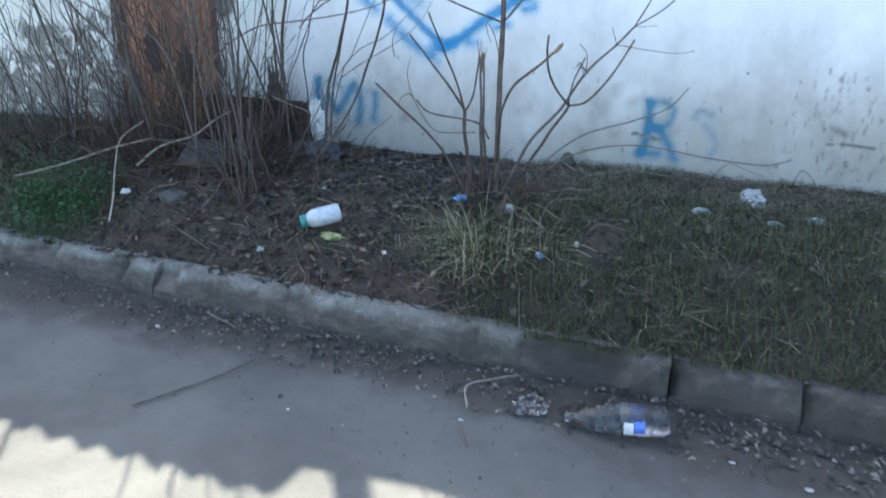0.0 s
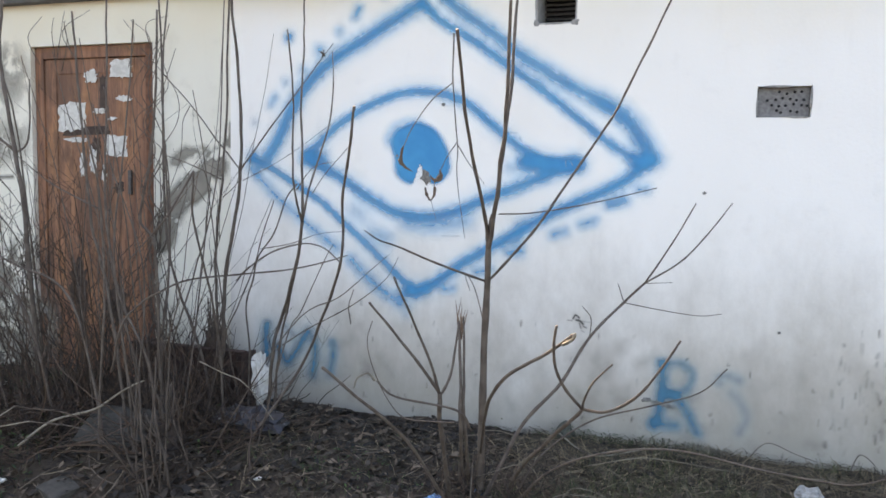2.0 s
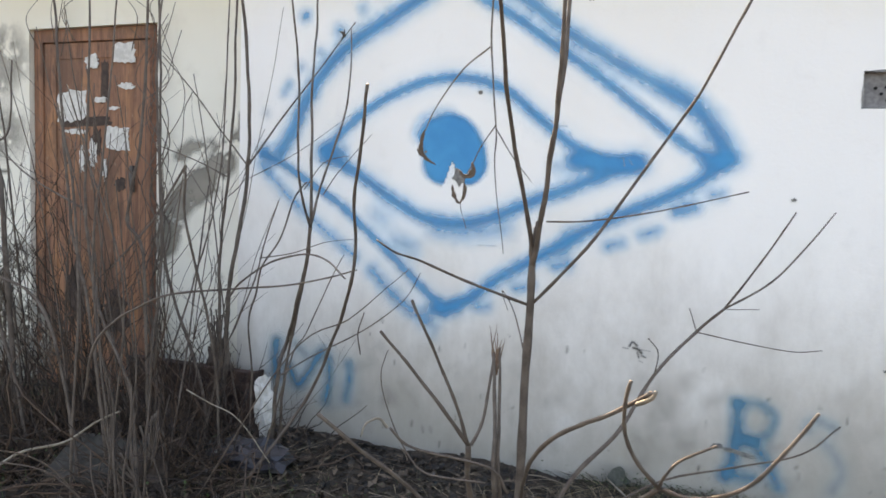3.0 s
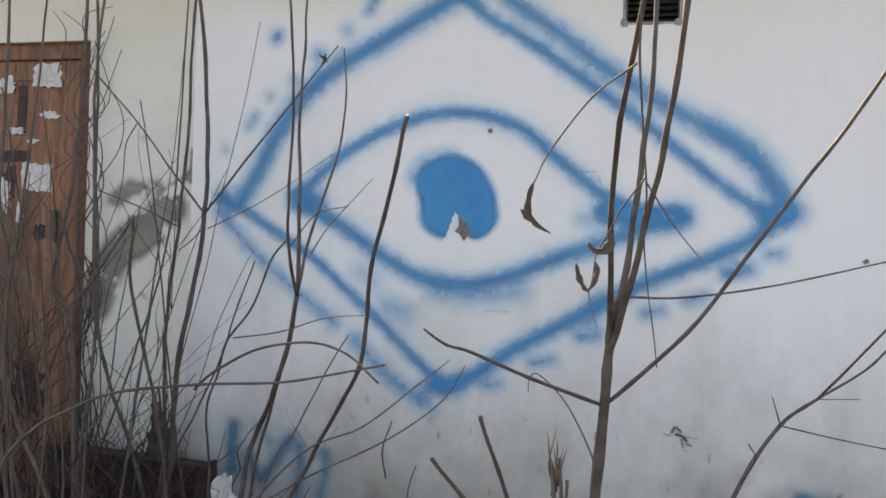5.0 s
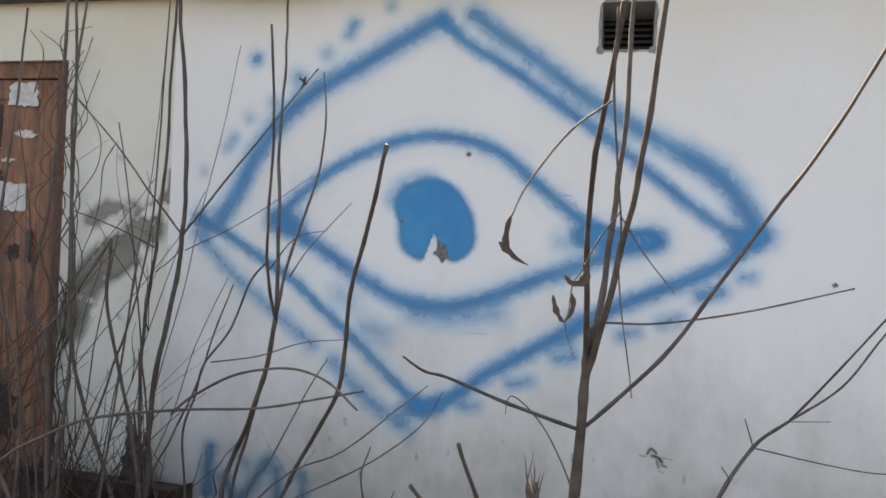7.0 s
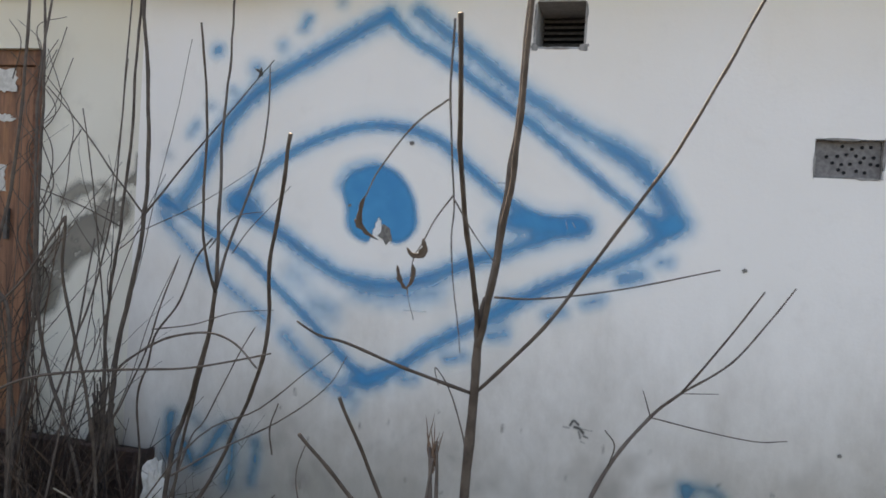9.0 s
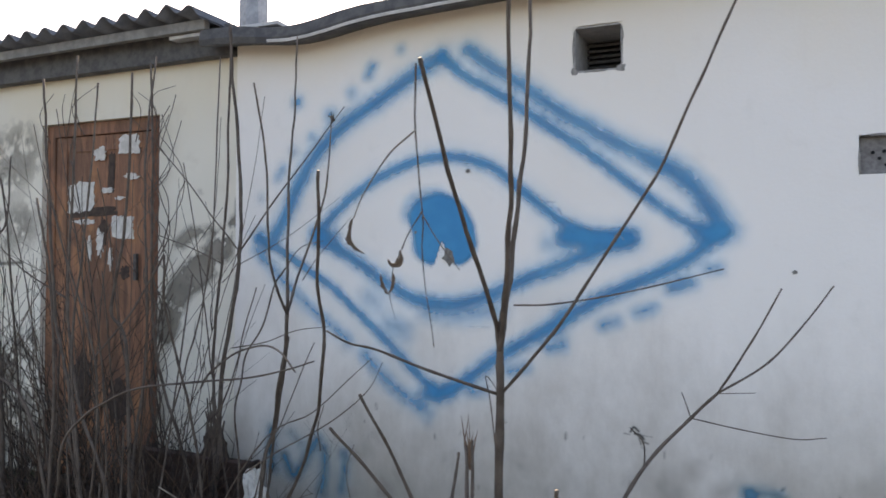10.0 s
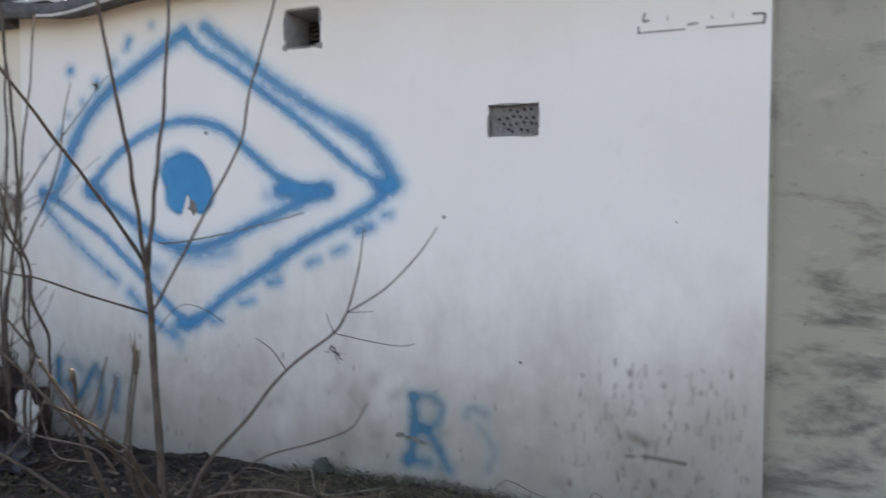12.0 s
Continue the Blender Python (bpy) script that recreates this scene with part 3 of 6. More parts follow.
paint_film("marker_scrawl", [
    ([(2.45, 2.125), (2.45, 2.10)], 0.003, 0.003, 0.8), ([(2.45, 2.10), (2.64, 2.10)], 0.003, 0.0045, 0.7), ([(2.73, 2.10), (2.95, 2.10)], 0.003, 0.0045, 0.75),
    ([(2.95, 2.10), (2.953, 2.135), (2.91, 2.14)], 0.004, 0.004, 0.8), ([(2.475, 2.18), (2.47, 2.15), (2.49, 2.15)], 0.005, 0.005, 0.6), ([(2.57, 2.16), (2.57, 2.145)], 0.003, 0.006, 0.4),
    ([(2.655, 2.118), (2.69, 2.122)], 0.005, 0.005, 0.5), ([(2.75, 2.14)], 0.005, 0.008, 0.35), ([(2.83, 2.15), (2.83, 2.135)], 0.003, 0.006, 0.4)],
    PENCIL, -0.0035, "thin dark pencilled bracket line high on the wall", "graffiti", cell=0.003)
paint_film("scratched_scrawl", [
    ([(0.912, 0.612), (0.925, 0.632), (0.945, 0.618)], 0.004, 0.005, 0.85), ([(0.93, 0.606), (0.952, 0.601), (0.966, 0.586)], 0.005, 0.005, 0.85), ([(0.948, 0.588), (0.956, 0.562)], 0.003, 0.005, 0.7),
    ([(0.968, 0.574), (0.985, 0.568)], 0.003, 0.004, 0.7), ([(0.884, 0.602), (0.908, 0.60)], 0.002, 0.004, 0.6), ([(0.962, 0.601), (1.002, 0.598)], 0.0015, 0.004, 0.55), ([(0.958, 0.55), (0.972, 0.545)], 0.002, 0.004, 0.5)],
    PENCIL, -0.0035, "small dark scratched scrawl on the white wall", "graffiti", cell=0.003)


def flaked(X, Z):
    """Breaks a patch up into flakes with ragged edges."""
    out = np.zeros_like(X)
    for i in range(X.shape[0]):
        for j in range(X.shape[1]):
            p = Vector((X[i, j] * 7, Z[i, j] * 7, 2.0))
            n = 0.55 * noise.noise(p) + 0.3 * noise.noise(p * 2.7) + 0.2 * noise.noise(p * 6.1)
            out[i, j] = min(1.0, max(0.0, (n + 0.22) * 5))
    return out


CEMENT = spray_material("bare_cement", (0.27, 0.25, 0.215), (0.20, 0.185, 0.16))
MUD = spray_material("splashed_mud", (0.26, 0.235, 0.195), (0.17, 0.158, 0.14))
paint_film("cement_patch", [
    ([(-1.245, 1.66), (-1.25, 1.52)], 0.014, 0.014, 0.8), ([(-1.26, 1.52), (-1.33, 1.47), (-1.42, 1.38)], 0.05, 0.035, 0.85), ([(-1.36, 1.40), (-1.46, 1.30), (-1.55, 1.24)], 0.085, 0.04, 0.85), ([(-1.44, 1.49), (-1.52, 1.48)], 0.03, 0.03, 0.7),
    ([(-1.58, 1.48), (-1.66, 1.42)], 0.04, 0.03, 0.7), ([(-1.54, 1.26), (-1.68, 1.12), (-1.76, 0.92)], 0.085, 0.04, 0.85), ([(-1.5, 0.98), (-1.45, 0.93)], 0.008, 0.015, 0.5), ([(-1.4, 0.78), (-1.36, 0.74)], 0.01, 0.015, 0.5), ([(-1.52, 1.72), (-1.5, 1.7)], 0.008, 0.015, 0.35)],
    CEMENT, 0.0415, "bare grey cement patch beside the old door", "stain", blot=flaked)
paint_film("cement_patch", [
    ([(-3.05, 2.0), (-3.35, 1.9), (-3.7, 1.95)], 0.20, 0.10, 0.5), ([(-3.0, 1.55), (-3.3, 1.5), (-3.7, 1.6)], 0.14, 0.10, 0.5), ([(-3.0, 1.30), (-3.6, 1.27)], 0.012, 0.012, 0.7), ([(-2.95, 0.75), (-3.2, 0.60), (-3.7, 0.66)], 0.11, 0.07, 0.8),
    ([(-2.9, 0.25), (-3.9, 0.25)], 0.25, 0.12, 0.85), ([(-4.2, 1.4), (-4.5, 1.2), (-4.8, 1.5)], 0.2, 0.05, 0.6)],
    CEMENT, 0.0415, "flaked bare cement on the cream wall", "stain", blot=flaked)
rnd = random.Random(4)
spots = []
for i in range(95):
    x, z = rnd.uniform(-0.4, 2.95), rnd.uniform(0.02, 0.75) ** 1.4
    if x < 1.9 and rnd.random() < 0.6:
        continue
    spots.append(([(x, z), (x + rnd.uniform(-0.006, 0.006), z - rnd.uniform(0.004, 0.03))], rnd.uniform(0.001, 0.005), rnd.uniform(0.004, 0.009), rnd.uniform(0.2, 0.6)))
for i in range(70):
    x, z = rnd.uniform(-0.5, 2.95), rnd.uniform(0.0, 0.5)
    spots.append(([(x, z), (x + rnd.uniform(-0.06, 0.06), z + rnd.uniform(-0.05, 0.05)), (x + rnd.uniform(-0.08, 0.08), z + rnd.uniform(-0.1, 0.1))], rnd.uniform(0.004, 0.02), 0.045, rnd.uniform(0.06, 0.2)))
for i in range(150):
    x, z = rnd.uniform(2.15, 2.96), rnd.uniform(0.05, 0.66)
    spots.append(([(x, z), (x + rnd.uniform(-0.006, 0.006), z - rnd.uniform(0.004, 0.05))], rnd.uniform(0.001, 0.005), rnd.uniform(0.005, 0.013), rnd.uniform(0.12, 0.5)))
spots += [([(2.42, 0.232), (2.455, 0.235)], 0.005, 0.008, 0.6), ([(2.49, 0.24), (2.58, 0.235), (2.67, 0.228)], 0.006, 0.009, 0.75), ([(2.43, 0.33), (2.5, 0.30)], 0.012, 0.03, 0.45)]
paint_film("mud_stain", spots, MUD, -0.0028, "mud splashes and scratches along the foot of the wall", "stain", cell=0.009)["kind"] = "stuff"

paint_film("scratch_marks", [([(0.50, 1.625), (0.52, 1.60)], 0.0015, 0.003, 0.8), ([(0.545, 1.60), (0.575, 1.60)], 0.0015, 0.003, 0.7), ([(0.59, 1.575), (0.605, 1.545)], 0.0015, 0.003, 0.7), ([(0.64, 1.53), (0.655, 1.51)], 0.0015, 0.003, 0.6),
    ([(0.84, 1.452), (0.845, 1.425)], 0.0015, 0.003, 0.7), ([(0.865, 1.45), (0.88, 1.43)], 0.0015, 0.003, 0.6), ([(0.70, 1.49), (0.74, 1.475)], 0.0012, 0.003, 0.5), ([(0.16, 1.025), (0.26, 1.028)], 0.0015, 0.003, 0.45)],
    spray_material("pale_scratches", (0.55, 0.62, 0.68), (0.62, 0.66, 0.7)), -0.0045, "fine pale scratches across the blue paint", "scratches", cell=0.003)["kind"] = "stuff"
# chipped plaster spots on the white wall
wall_white = bpy.data.objects["wall_white"]
CHIP = speckled("chipped_plaster", (0.13, 0.125, 0.12), (0.25, 0.24, 0.225), 60, 0.95)


def ragged(bm, cx, cz, rx, rz, y, seed, depth=0.002, n=14, turn=0.0, square=False):
    """A thin flake with a torn outline."""
    r = random.Random(seed)
    ring = []
    for i in range(n):
        a = math.tau * i / n
        k = r.uniform(0.55, 1.15) if not square else r.uniform(0.82, 1.05)
        u, w = rx * k * math.cos(a), rz * k * math.sin(a)
        if square:
            grow = 1 / max(abs(math.cos(a)), abs(math.sin(a)), 0.75)
            u, w = u * grow, w * grow
        ring.append((cx + u * math.cos(turn) - w * math.sin(turn), cz + u * math.sin(turn) + w * math.cos(turn)))
    front = [bm.verts.new((x, y - depth + r.uniform(-0.0008, 0.0008), z)) for x, z in ring]
    back = [bm.verts.new((x, y, z)) for x, z in ring]
    bm.faces.new(front)
    for i in range(n):
        bm.faces.new((front[i], back[i], back[(i + 1) % n], front[(i + 1) % n]))


for cx, cz, rx, rz, sd, tn in [(0.055, 1.355, 0.035, 0.045, 3, 0.3), 
                               (0.152, 1.757, 0.012, 0.012, 8, 0), (1.545, 1.30, 0.012, 0.010, 9, 0.4), (1.40, 0.195, 0.085, 0.012, 10, -0.12), (1.31, 0.21, 0.03, 0.016, 11, 0),
                               (1.52, 0.385, 0.004, 0.005, 12, 0), (-0.12, 1.47, 0.010, 0.008, 13, 0), (1.93, 0.62, 0.008, 0.008, 15, 0), (2.62, 1.28, 0.005, 0.006, 16, 0)]:
    bm = bmesh.new()
    ragged(bm, cx, cz, rx, rz, -0.0006, sd, 0.0045, turn=tn)
    part("plaster_chip", bm, CHIP, wall_white)

# perforated vent brick, set back in its hole
x0, x1, z0, z1 = VENT_BRICK
vent = thing("vent_brick", (1.887, 0.06, 1.75), "grey perforated clay vent brick set in the white wall", "vent")
bm = bmesh.new()
box(bm, (x0 + 0.003, 0.028, z0 + 0.003), (x1 - 0.003, 0.15, z1 - 0.002), 0.006)
part("brick_body", bm, CLAY, vent)
rr = random.Random(2)
# Flat black discs on the brick's face stand for the shade in its holes.
for row in range(4):
    for col in range(6):
        if row in (0, 3) and col in (0, 5):
            continue
        px = x0 + 0.055 + col * 0.032 + (0.014 if row % 2 else 0) + rr.uniform(-0.007, 0.007)
        pz = z0 + 0.030 + row * 0.030 + rr.uniform(-0.006, 0.006)
        bm = bmesh.new()
        bmesh.ops.create_cone(bm, cap_ends=True, segments=8, radius1=0.0072, radius2=0.0068, depth=0.004)
        bmesh.ops.transform(bm, matrix=Matrix.Translation((px, 0.0265, pz)) @ Matrix.Rotation(radians(90), 4, "X"), verts=bm.verts)
        part("perforation_shade", bm, HOLE_SHADE, vent, "black disc for the shade in a round hole")

# deep grille
x0, x1, z0, z1 = GRILLE
grille = thing("vent_grille", (0.762, 0.08, 2.27), "dark rusted louvred vent grille deep in the wall", "vent")
# Black sheet paints the shade deep behind the louvres.
bm = bmesh.new()
box(bm, (x0, 0.275, z0), (x1, 0.29, z1))
part("backing", bm, HOLE_SHADE, grille)
LINING = speckled("grey_cement_lining", (0.33, 0.325, 0.32), (0.43, 0.425, 0.42), 22, 0.9)
for lo, hi in (((x0 + 0.0005, 0.006, z0 + 0.011), (x0 + 0.010, 0.27, z1 - 0.011)), ((x1 - 0.010, 0.006, z0 + 0.011), (x1 - 0.0005, 0.27, z1 - 0.011)), ((x0 + 0.0005, 0.006, z1 - 0.0105), (x1 - 0.0005, 0.27, z1 - 0.0005)), ((x0 + 0.0005, 0.006, z0 + 0.0005), (x1 - 0.0005, 0.27, z0 + 0.0105))):
    bm = bmesh.new()
    box(bm, lo, hi, 0.003)
    part("lining", bm, LINING, grille)
for i in range(7):
    bm = bmesh.new()
    box(bm, (x0 + 0.011, -0.013, -0.006), (x1 - 0.011, 0.013, 0.006), 0.003)
    bmesh.ops.transform(bm, matrix=Matrix.Translation((0, 0.235, z0 + 0.025 + i * 0.026)) @ Matrix.Rotation(radians(28), 4, "X"), verts=bm.verts)
    part("louvre", bm, RUST, grille)
for cx, cz, sx, sz in ((x0, z0, 1, 1), (x1, z0, -1, 1), (x0, z1, 1, -1), (x1, z1, -1, -1)):
    bm, r = bmesh.new(), 0.034
    ring = [(cx + sx * 0.0006, cz + sz * 0.0006)] + [(cx + sx * (r - r * math.cos(a)), cz + sz * (r - r * math.sin(a))) for a in np.linspace(math.pi / 2, 0, 7)]
    front, back = [bm.verts.new((x, 0.002, z)) for x, z in ring], [bm.verts.new((x, 0.022, z)) for x, z in ring]
    bm.faces.new(front)
    for j in range(8):
        bm.faces.new((front[j], back[j], back[(j + 1) % 8], front[(j + 1) % 8]))
    bmesh.ops.recalc_face_normals(bm, faces=bm.faces)
    part("rounded_corner", bm, WHITE, grille, "rounded mortar corner")
LIP = speckled("crumbled_mortar", (0.20, 0.195, 0.19), (0.34, 0.33, 0.32), 30, 0.95)
for cx, cz, rx, rz, sd in ((x0 + 0.006, z0 + 0.006, 0.022, 0.016, 1), (x1 - 0.006, z0 + 0.006, 0.022, 0.018, 2), (x0 + 0.10, z0 + 0.003, 0.07, 0.007, 3), (x1 - 0.004, z1 - 0.06, 0.007, 0.05, 4), (x0 + 0.004, z1 - 0.10, 0.006, 0.06, 5)):
    bm = bmesh.new()
    ragged(bm, cx, cz, rx, rz, 0.006, 70 + sd, 0.009, 16)
    part("mortar_crumb", bm, LIP, grille, "crumbled mortar lip")
x0, x1, z0, z1 = VENT_BRICK
for cx, cz, rx, rz, sd in ((x0 + 0.002, z0 + 0.05, 0.006, 0.05, 1), (x1 - 0.002, z0 + 0.09, 0.006, 0.06, 2), (x0 + 0.08, z1 - 0.001, 0.09, 0.006, 3), (x1 - 0.06, z0 + 0.001, 0.07, 0.006, 4)):
    bm = bmesh.new()
    ragged(bm, cx, cz, rx, rz, 0.02, 90 + sd, 0.023, 18)
    part("mortar_crumb", bm, LIP, vent, "crumbled mortar edge")

# ---- door ----
door = thing("door_1", (-2.33, 0.10, 0.0), "closed weathered reddish-brown wooden door with torn white notices", "door", kind="structure")
JAMB = speckled("worn_door_frame", (0.105, 0.048, 0.03), (0.20, 0.088, 0.05), 18, 0.8)
for name, a, b in (("jamb", (-2.828, 0.078, -0.2), (-2.755, 0.17, 2.178)), ("jamb", (-1.905, 0.066, -0.2), (-1.832, 0.17, 2.178)), ("lintel", (-2.754, 0.074, 2.10), (-1.906, 0.17, 2.178))):
    bm = bmesh.new()
    box(bm, a, b, 0.006)
    part(name, bm, JAMB if a[0] > -2 else DOOR, door)
bm = bmesh.new()
box(bm, (-2.752, 0.095, -0.1), (-1.908, 0.14, 2.097), 0.004)
leaf = part("door_leaf", bm, DOOR, door)
for i in range(4):
    bm = bmesh.new()
    a, b = [(-2.751, -2.655), (-2.005, -1.909)][i % 2] if i < 2 else (-2.652, -2.008)
    zz = [(-0.1, 2.096), (-0.1, 2.096), (2.0, 2.096), (0.78, 0.90)][i]
    box(bm, (a, 0.088, zz[0]), (b, 0.094, zz[1]), 0.003)
    part("batten", bm, DOOR, leaf)
bm = bmesh.new()
box(bm, (-2.06, 0.072, 1.20), (-2.035, 0.0925, 1.36), 0.003)
part("latch_plate", bm, RUST, leaf, "dark rusted latch plate")
# Dark ragged patches between the notices and low on the leaf.
DARK_PATCH = speckled("dark_door_patch", (0.035, 0.022, 0.018), (0.07, 0.045, 0.035), 30, 0.8)
for k, (cx, cz, rx, rz, sq, mt) in enumerate([
        (-2.115, 2.025, 0.088, 0.062, True, PAPER), (-2.36, 1.98, 0.062, 0.052, False, PAPER), (-2.53, 1.715, 0.118, 0.10, True, PAPER), (-2.17, 1.52, 0.095, 0.075, True, PAPER), (-2.11, 1.83, 0.07, 0.022, False, PAPER),
        (-2.30, 1.75, 0.06, 0.02, False, PAPER), (-2.36, 1.42, 0.035, 0.10, False, PAPER), (-2.50, 1.56, 0.10, 0.02, False, PAPER), (-2.45, 1.38, 0.02, 0.09, False, PAPER), (-2.2, 1.70, 0.05, 0.012, False, PAPER), (-2.27, 1.33, 0.02, 0.07, False, PAPER),
        (-2.42, 1.62, 0.20, 0.03, True, DARK_PATCH), (-2.27, 1.86, 0.03, 0.13, True, DARK_PATCH), (-2.33, 1.50, 0.05, 0.10, False, DARK_PATCH), (-2.15, 1.24, 0.05, 0.05, False, DARK_PATCH), (-2.5, 0.55, 0.09, 0.2, False, DARK_PATCH), (-2.2, 0.45, 0.12, 0.15, False, DARK_PATCH)]):
    front = 0.0876 if abs(cx + 2.33) > 0.27 or cz > 1.94 else 0.0945
    bm = bmesh.new()
    ragged(bm, cx, cz, rx, rz, front, 40 + k * 3, 0.0022 if mt is DARK_PATCH else 0.0035 + 0.0004 * k, 26, 0.03 * (k % 3 - 1), sq)
    part("torn_notice" if mt is PAPER else "dark_patch", bm, mt, leaf, "torn white paper notice" if mt is PAPER else "dark ragged patch")

# ---- roof ----
def eave_z(x):
    """Underside of the sagging roof edge over the white wall."""
    return 2.505 + 0.02 * math.sin(x * 1.1) + 0.012 * max(0, x) - 0.05 * math.exp(-((x + 0.75) ** 2) / 0.10)


roof = thing("flat_roof", (1.0, 0.6, 2.55), "sagging dark flat roof edge over the white wall", "roof", kind="structure")
bm = bmesh.new()
rings = []
for i in range(81):
    x = -1.35 + 11.3 * (i / 80) ** 1.4
    z = eave_z(x)
    rings.append([bm.verts.new(p) for p in ((x, -0.150, z - 0.008), (x, -0.160, z + 0.022), (x, -0.150, z + 0.077 + 0.01 * bumps(x, 0, 3)), (x, 3.2, z + 0.32), (x, 3.2, z + 0.2), (x, 0.0, z + 0.02))])
for a, b in zip(rings, rings[1:]):
    for j in range(6):
        bm.faces.new((a[j], b[j], b[(j + 1) % 6], a[(j + 1) % 6]))
bm.faces.new(rings[0])
bm.faces.new(rings[-1][::-1])
part("roof_slab", bm, EAVE, roof)
bm = bmesh.new()
pts = [Vector((x, -0.158 - 0.004 * bumps(x, 2, 6), eave_z(x) - 0.006)) for x in np.arange(-0.9, 9.5, 0.12)]
for a, b in zip(pts, pts[1:]):
    va = [bm.verts.new(a + Vector(d)) for d in ((0, 0, 0), (0, -0.004, 0.012), (0, 0, 0.016))]
    vb = [bm.verts.new(b + Vector(d)) for d in ((0, 0, 0), (0, -0.004, 0.012), (0, 0, 0.016))]
    for j in range(3):
        bm.faces.new((va[j], vb[j], vb[(j + 1) % 3], va[(j + 1) % 3]))
part("drip_edge", bm, speckled("pale_drip_edge", (0.5, 0.5, 0.5), (0.66, 0.66, 0.66), 10, 0.5), roof, "pale metal drip edge")

left_roof = thing("corrugated_roof", (-4.0, 0.4, 2.5), "grey corrugated fibre-cement roof over the door", "roof", kind="structure")
pitch, y_front, y_rear, z_front, z_rear, x_end = 0.16, -0.22, 1.4, 2.675, 2.58, -1.30
for s in range(9):
    bm = bmesh.new()
    xa = x_end - pitch * 6 * (s + 1)
    cols = []
    for i in range(6 * 10 + 1):
        x = xa + pitch * 6 * i / 60 + (0.03 if s else 0)
        wave = 0.026 * math.cos(math.tau * (x - x_end - 0.10) / pitch)
        fall = max(0.0, (x - (x_end - 0.13)) / 0.13) * 0.04
        col = []
        for v in (0.0, 0.5, 1.0):
            p = Vector((x + (0.16 * v if x > x_end - 0.2 else 0), y_front + 0.012 * bumps(x, 1, 3, s) + (y_rear - y_front) * v, z_front + (z_rear - z_front) * v + wave - fall - 0.004 * (s % 2)))
            col += [p, p - Vector((0, 0, 0.009))]
        cols.append([bm.verts.new(p) for p in col])
    for a, b in zip(cols, cols[1:]):
        for q in (0, 2):
            bm.faces.new((a[q], b[q], b[q + 2], a[q + 2]))
            bm.faces.new((a[q + 1], a[q + 3], b[q + 3], b[q + 1]))
        bm.faces.new((a[0], a[1], b[1], b[0]))
        bm.faces.new((a[4], b[4], b[5], a[5]))
    part("roof_sheet", bm, ROOF, left_roof, smooth=True)
bm = bmesh.new()
box(bm, (-8.9, -0.13, 2.575), (-1.34, -0.09, 2.63), 0.004)
part("purlin", bm, speckled("pale_weathered_batten", (0.20, 0.20, 0.20), (0.30, 0.30, 0.29), 12, 0.8), left_roof, "pale weathered batten under the sheets")
bm = bmesh.new()
box(bm, (-8.9, -0.03, 2.455), (-1.25, 0.04, 2.625), 0.004)
part("eave_board", bm, EAVE, left_roof)
bm = bmesh.new()
box(bm, (-1.62, -0.10, 2.552), (-0.88, 0.16, 2.572), 0.003)
part("flashing_strip", bm, speckled("pale_flashing", (0.42, 0.43, 0.44), (0.58, 0.58, 0.58), 12, 0.5), left_roof, "pale bent flashing strip")
bm = bmesh.new()
box(bm, (2.9835, 0.016, -0.4), (2.998, 0.034, 2.56), 0.005)
tagged(link("trim", bm, GREY), "narrow worn plaster strip where the walls meet", "trim", kind="structure")
# Unseen rear wall, added so light doesn't leak in behind door and vents.
tagged(link("wall_back", slab(-9.0, 10.0, -0.6, 2.45, 3.0, 3.2), GREY), "plain unseen rear wall, added to keep light out of the low building", "wall", kind="structure")

for place, w, h, lab in (((-1.47, 0.47, 2.56), 0.050, 1.0, "square grey metal chimney standing on the roof"), ((-4.13, 3.6, -0.6), 0.058, 6.0, "narrow grey metal post standing behind the roof edge")):
    post = thing("roof_post", place, lab, "chimney")
    bm = bmesh.new()
    box(bm, (place[0] - w, place[1] - w, place[2]), (place[0] + w, place[1] + w, place[2] + h), 0.012)
    part("shaft", bm, METAL, post)
    bm = bmesh.new()
    box(bm, (place[0] - w - 0.016, place[1] - w - 0.016, place[2] + 0.0), (place[0] + w + 0.016, place[1] + w + 0.016, place[2] + 0.05), 0.006)
    part("collar", bm, METAL, post)


# ---- shrubs and saplings ----
def stem(plant, name, pts, r0, r1, mat=None):
    """One stem or twig of a plant, through the given points, slightly crooked and knotted."""
    line = smooth_line(pts, 6)
    for i, p in enumerate(line[1:-1], 1):
        p += Vector((bumps(p.z * 9, p.x * 5, 1, r0 * 900), bumps(p.z * 9, p.y * 5, 1, r0 * 500 + 7), 0)) * min(0.006, r0 * 0.8)
    bm = bmesh.new()
    tube(bm, line, r0, r1, 7 if r0 > 0.006 else 5, True, 0.16)
    return part(name, bm, mat or BARK, plant, smooth=True)


plant = thing("sapling", (0.67, -0.94, -0.07), "bare young tree with thin forked branches", "sapling", "bare shrubs on the verge")
stem(plant, "trunk", [(0.67, -0.94, -0.07), (0.68, -0.99, 0.43), (0.7, -1.04, 0.92), (0.71, -1.07, 1.11), (0.725, -1.075, 1.20)], 0.01722, 0.0092)
stem(plant, "branch", [(0.706, -1.06, 1.07), (0.71, -1.13, 1.19), (0.71, -1.39, 1.47), (0.77, -1.76, 1.79)], 0.0086, 0.00492)
stem(plant, "branch", [(0.708, -1.06, 1.06), (0.75, -1.14, 1.23), (0.8, -1.24, 1.49), (0.83, -1.32, 1.69), (0.85, -1.4, 1.92), (0.88, -1.5, 2.2)], 0.00902, 0.00492)
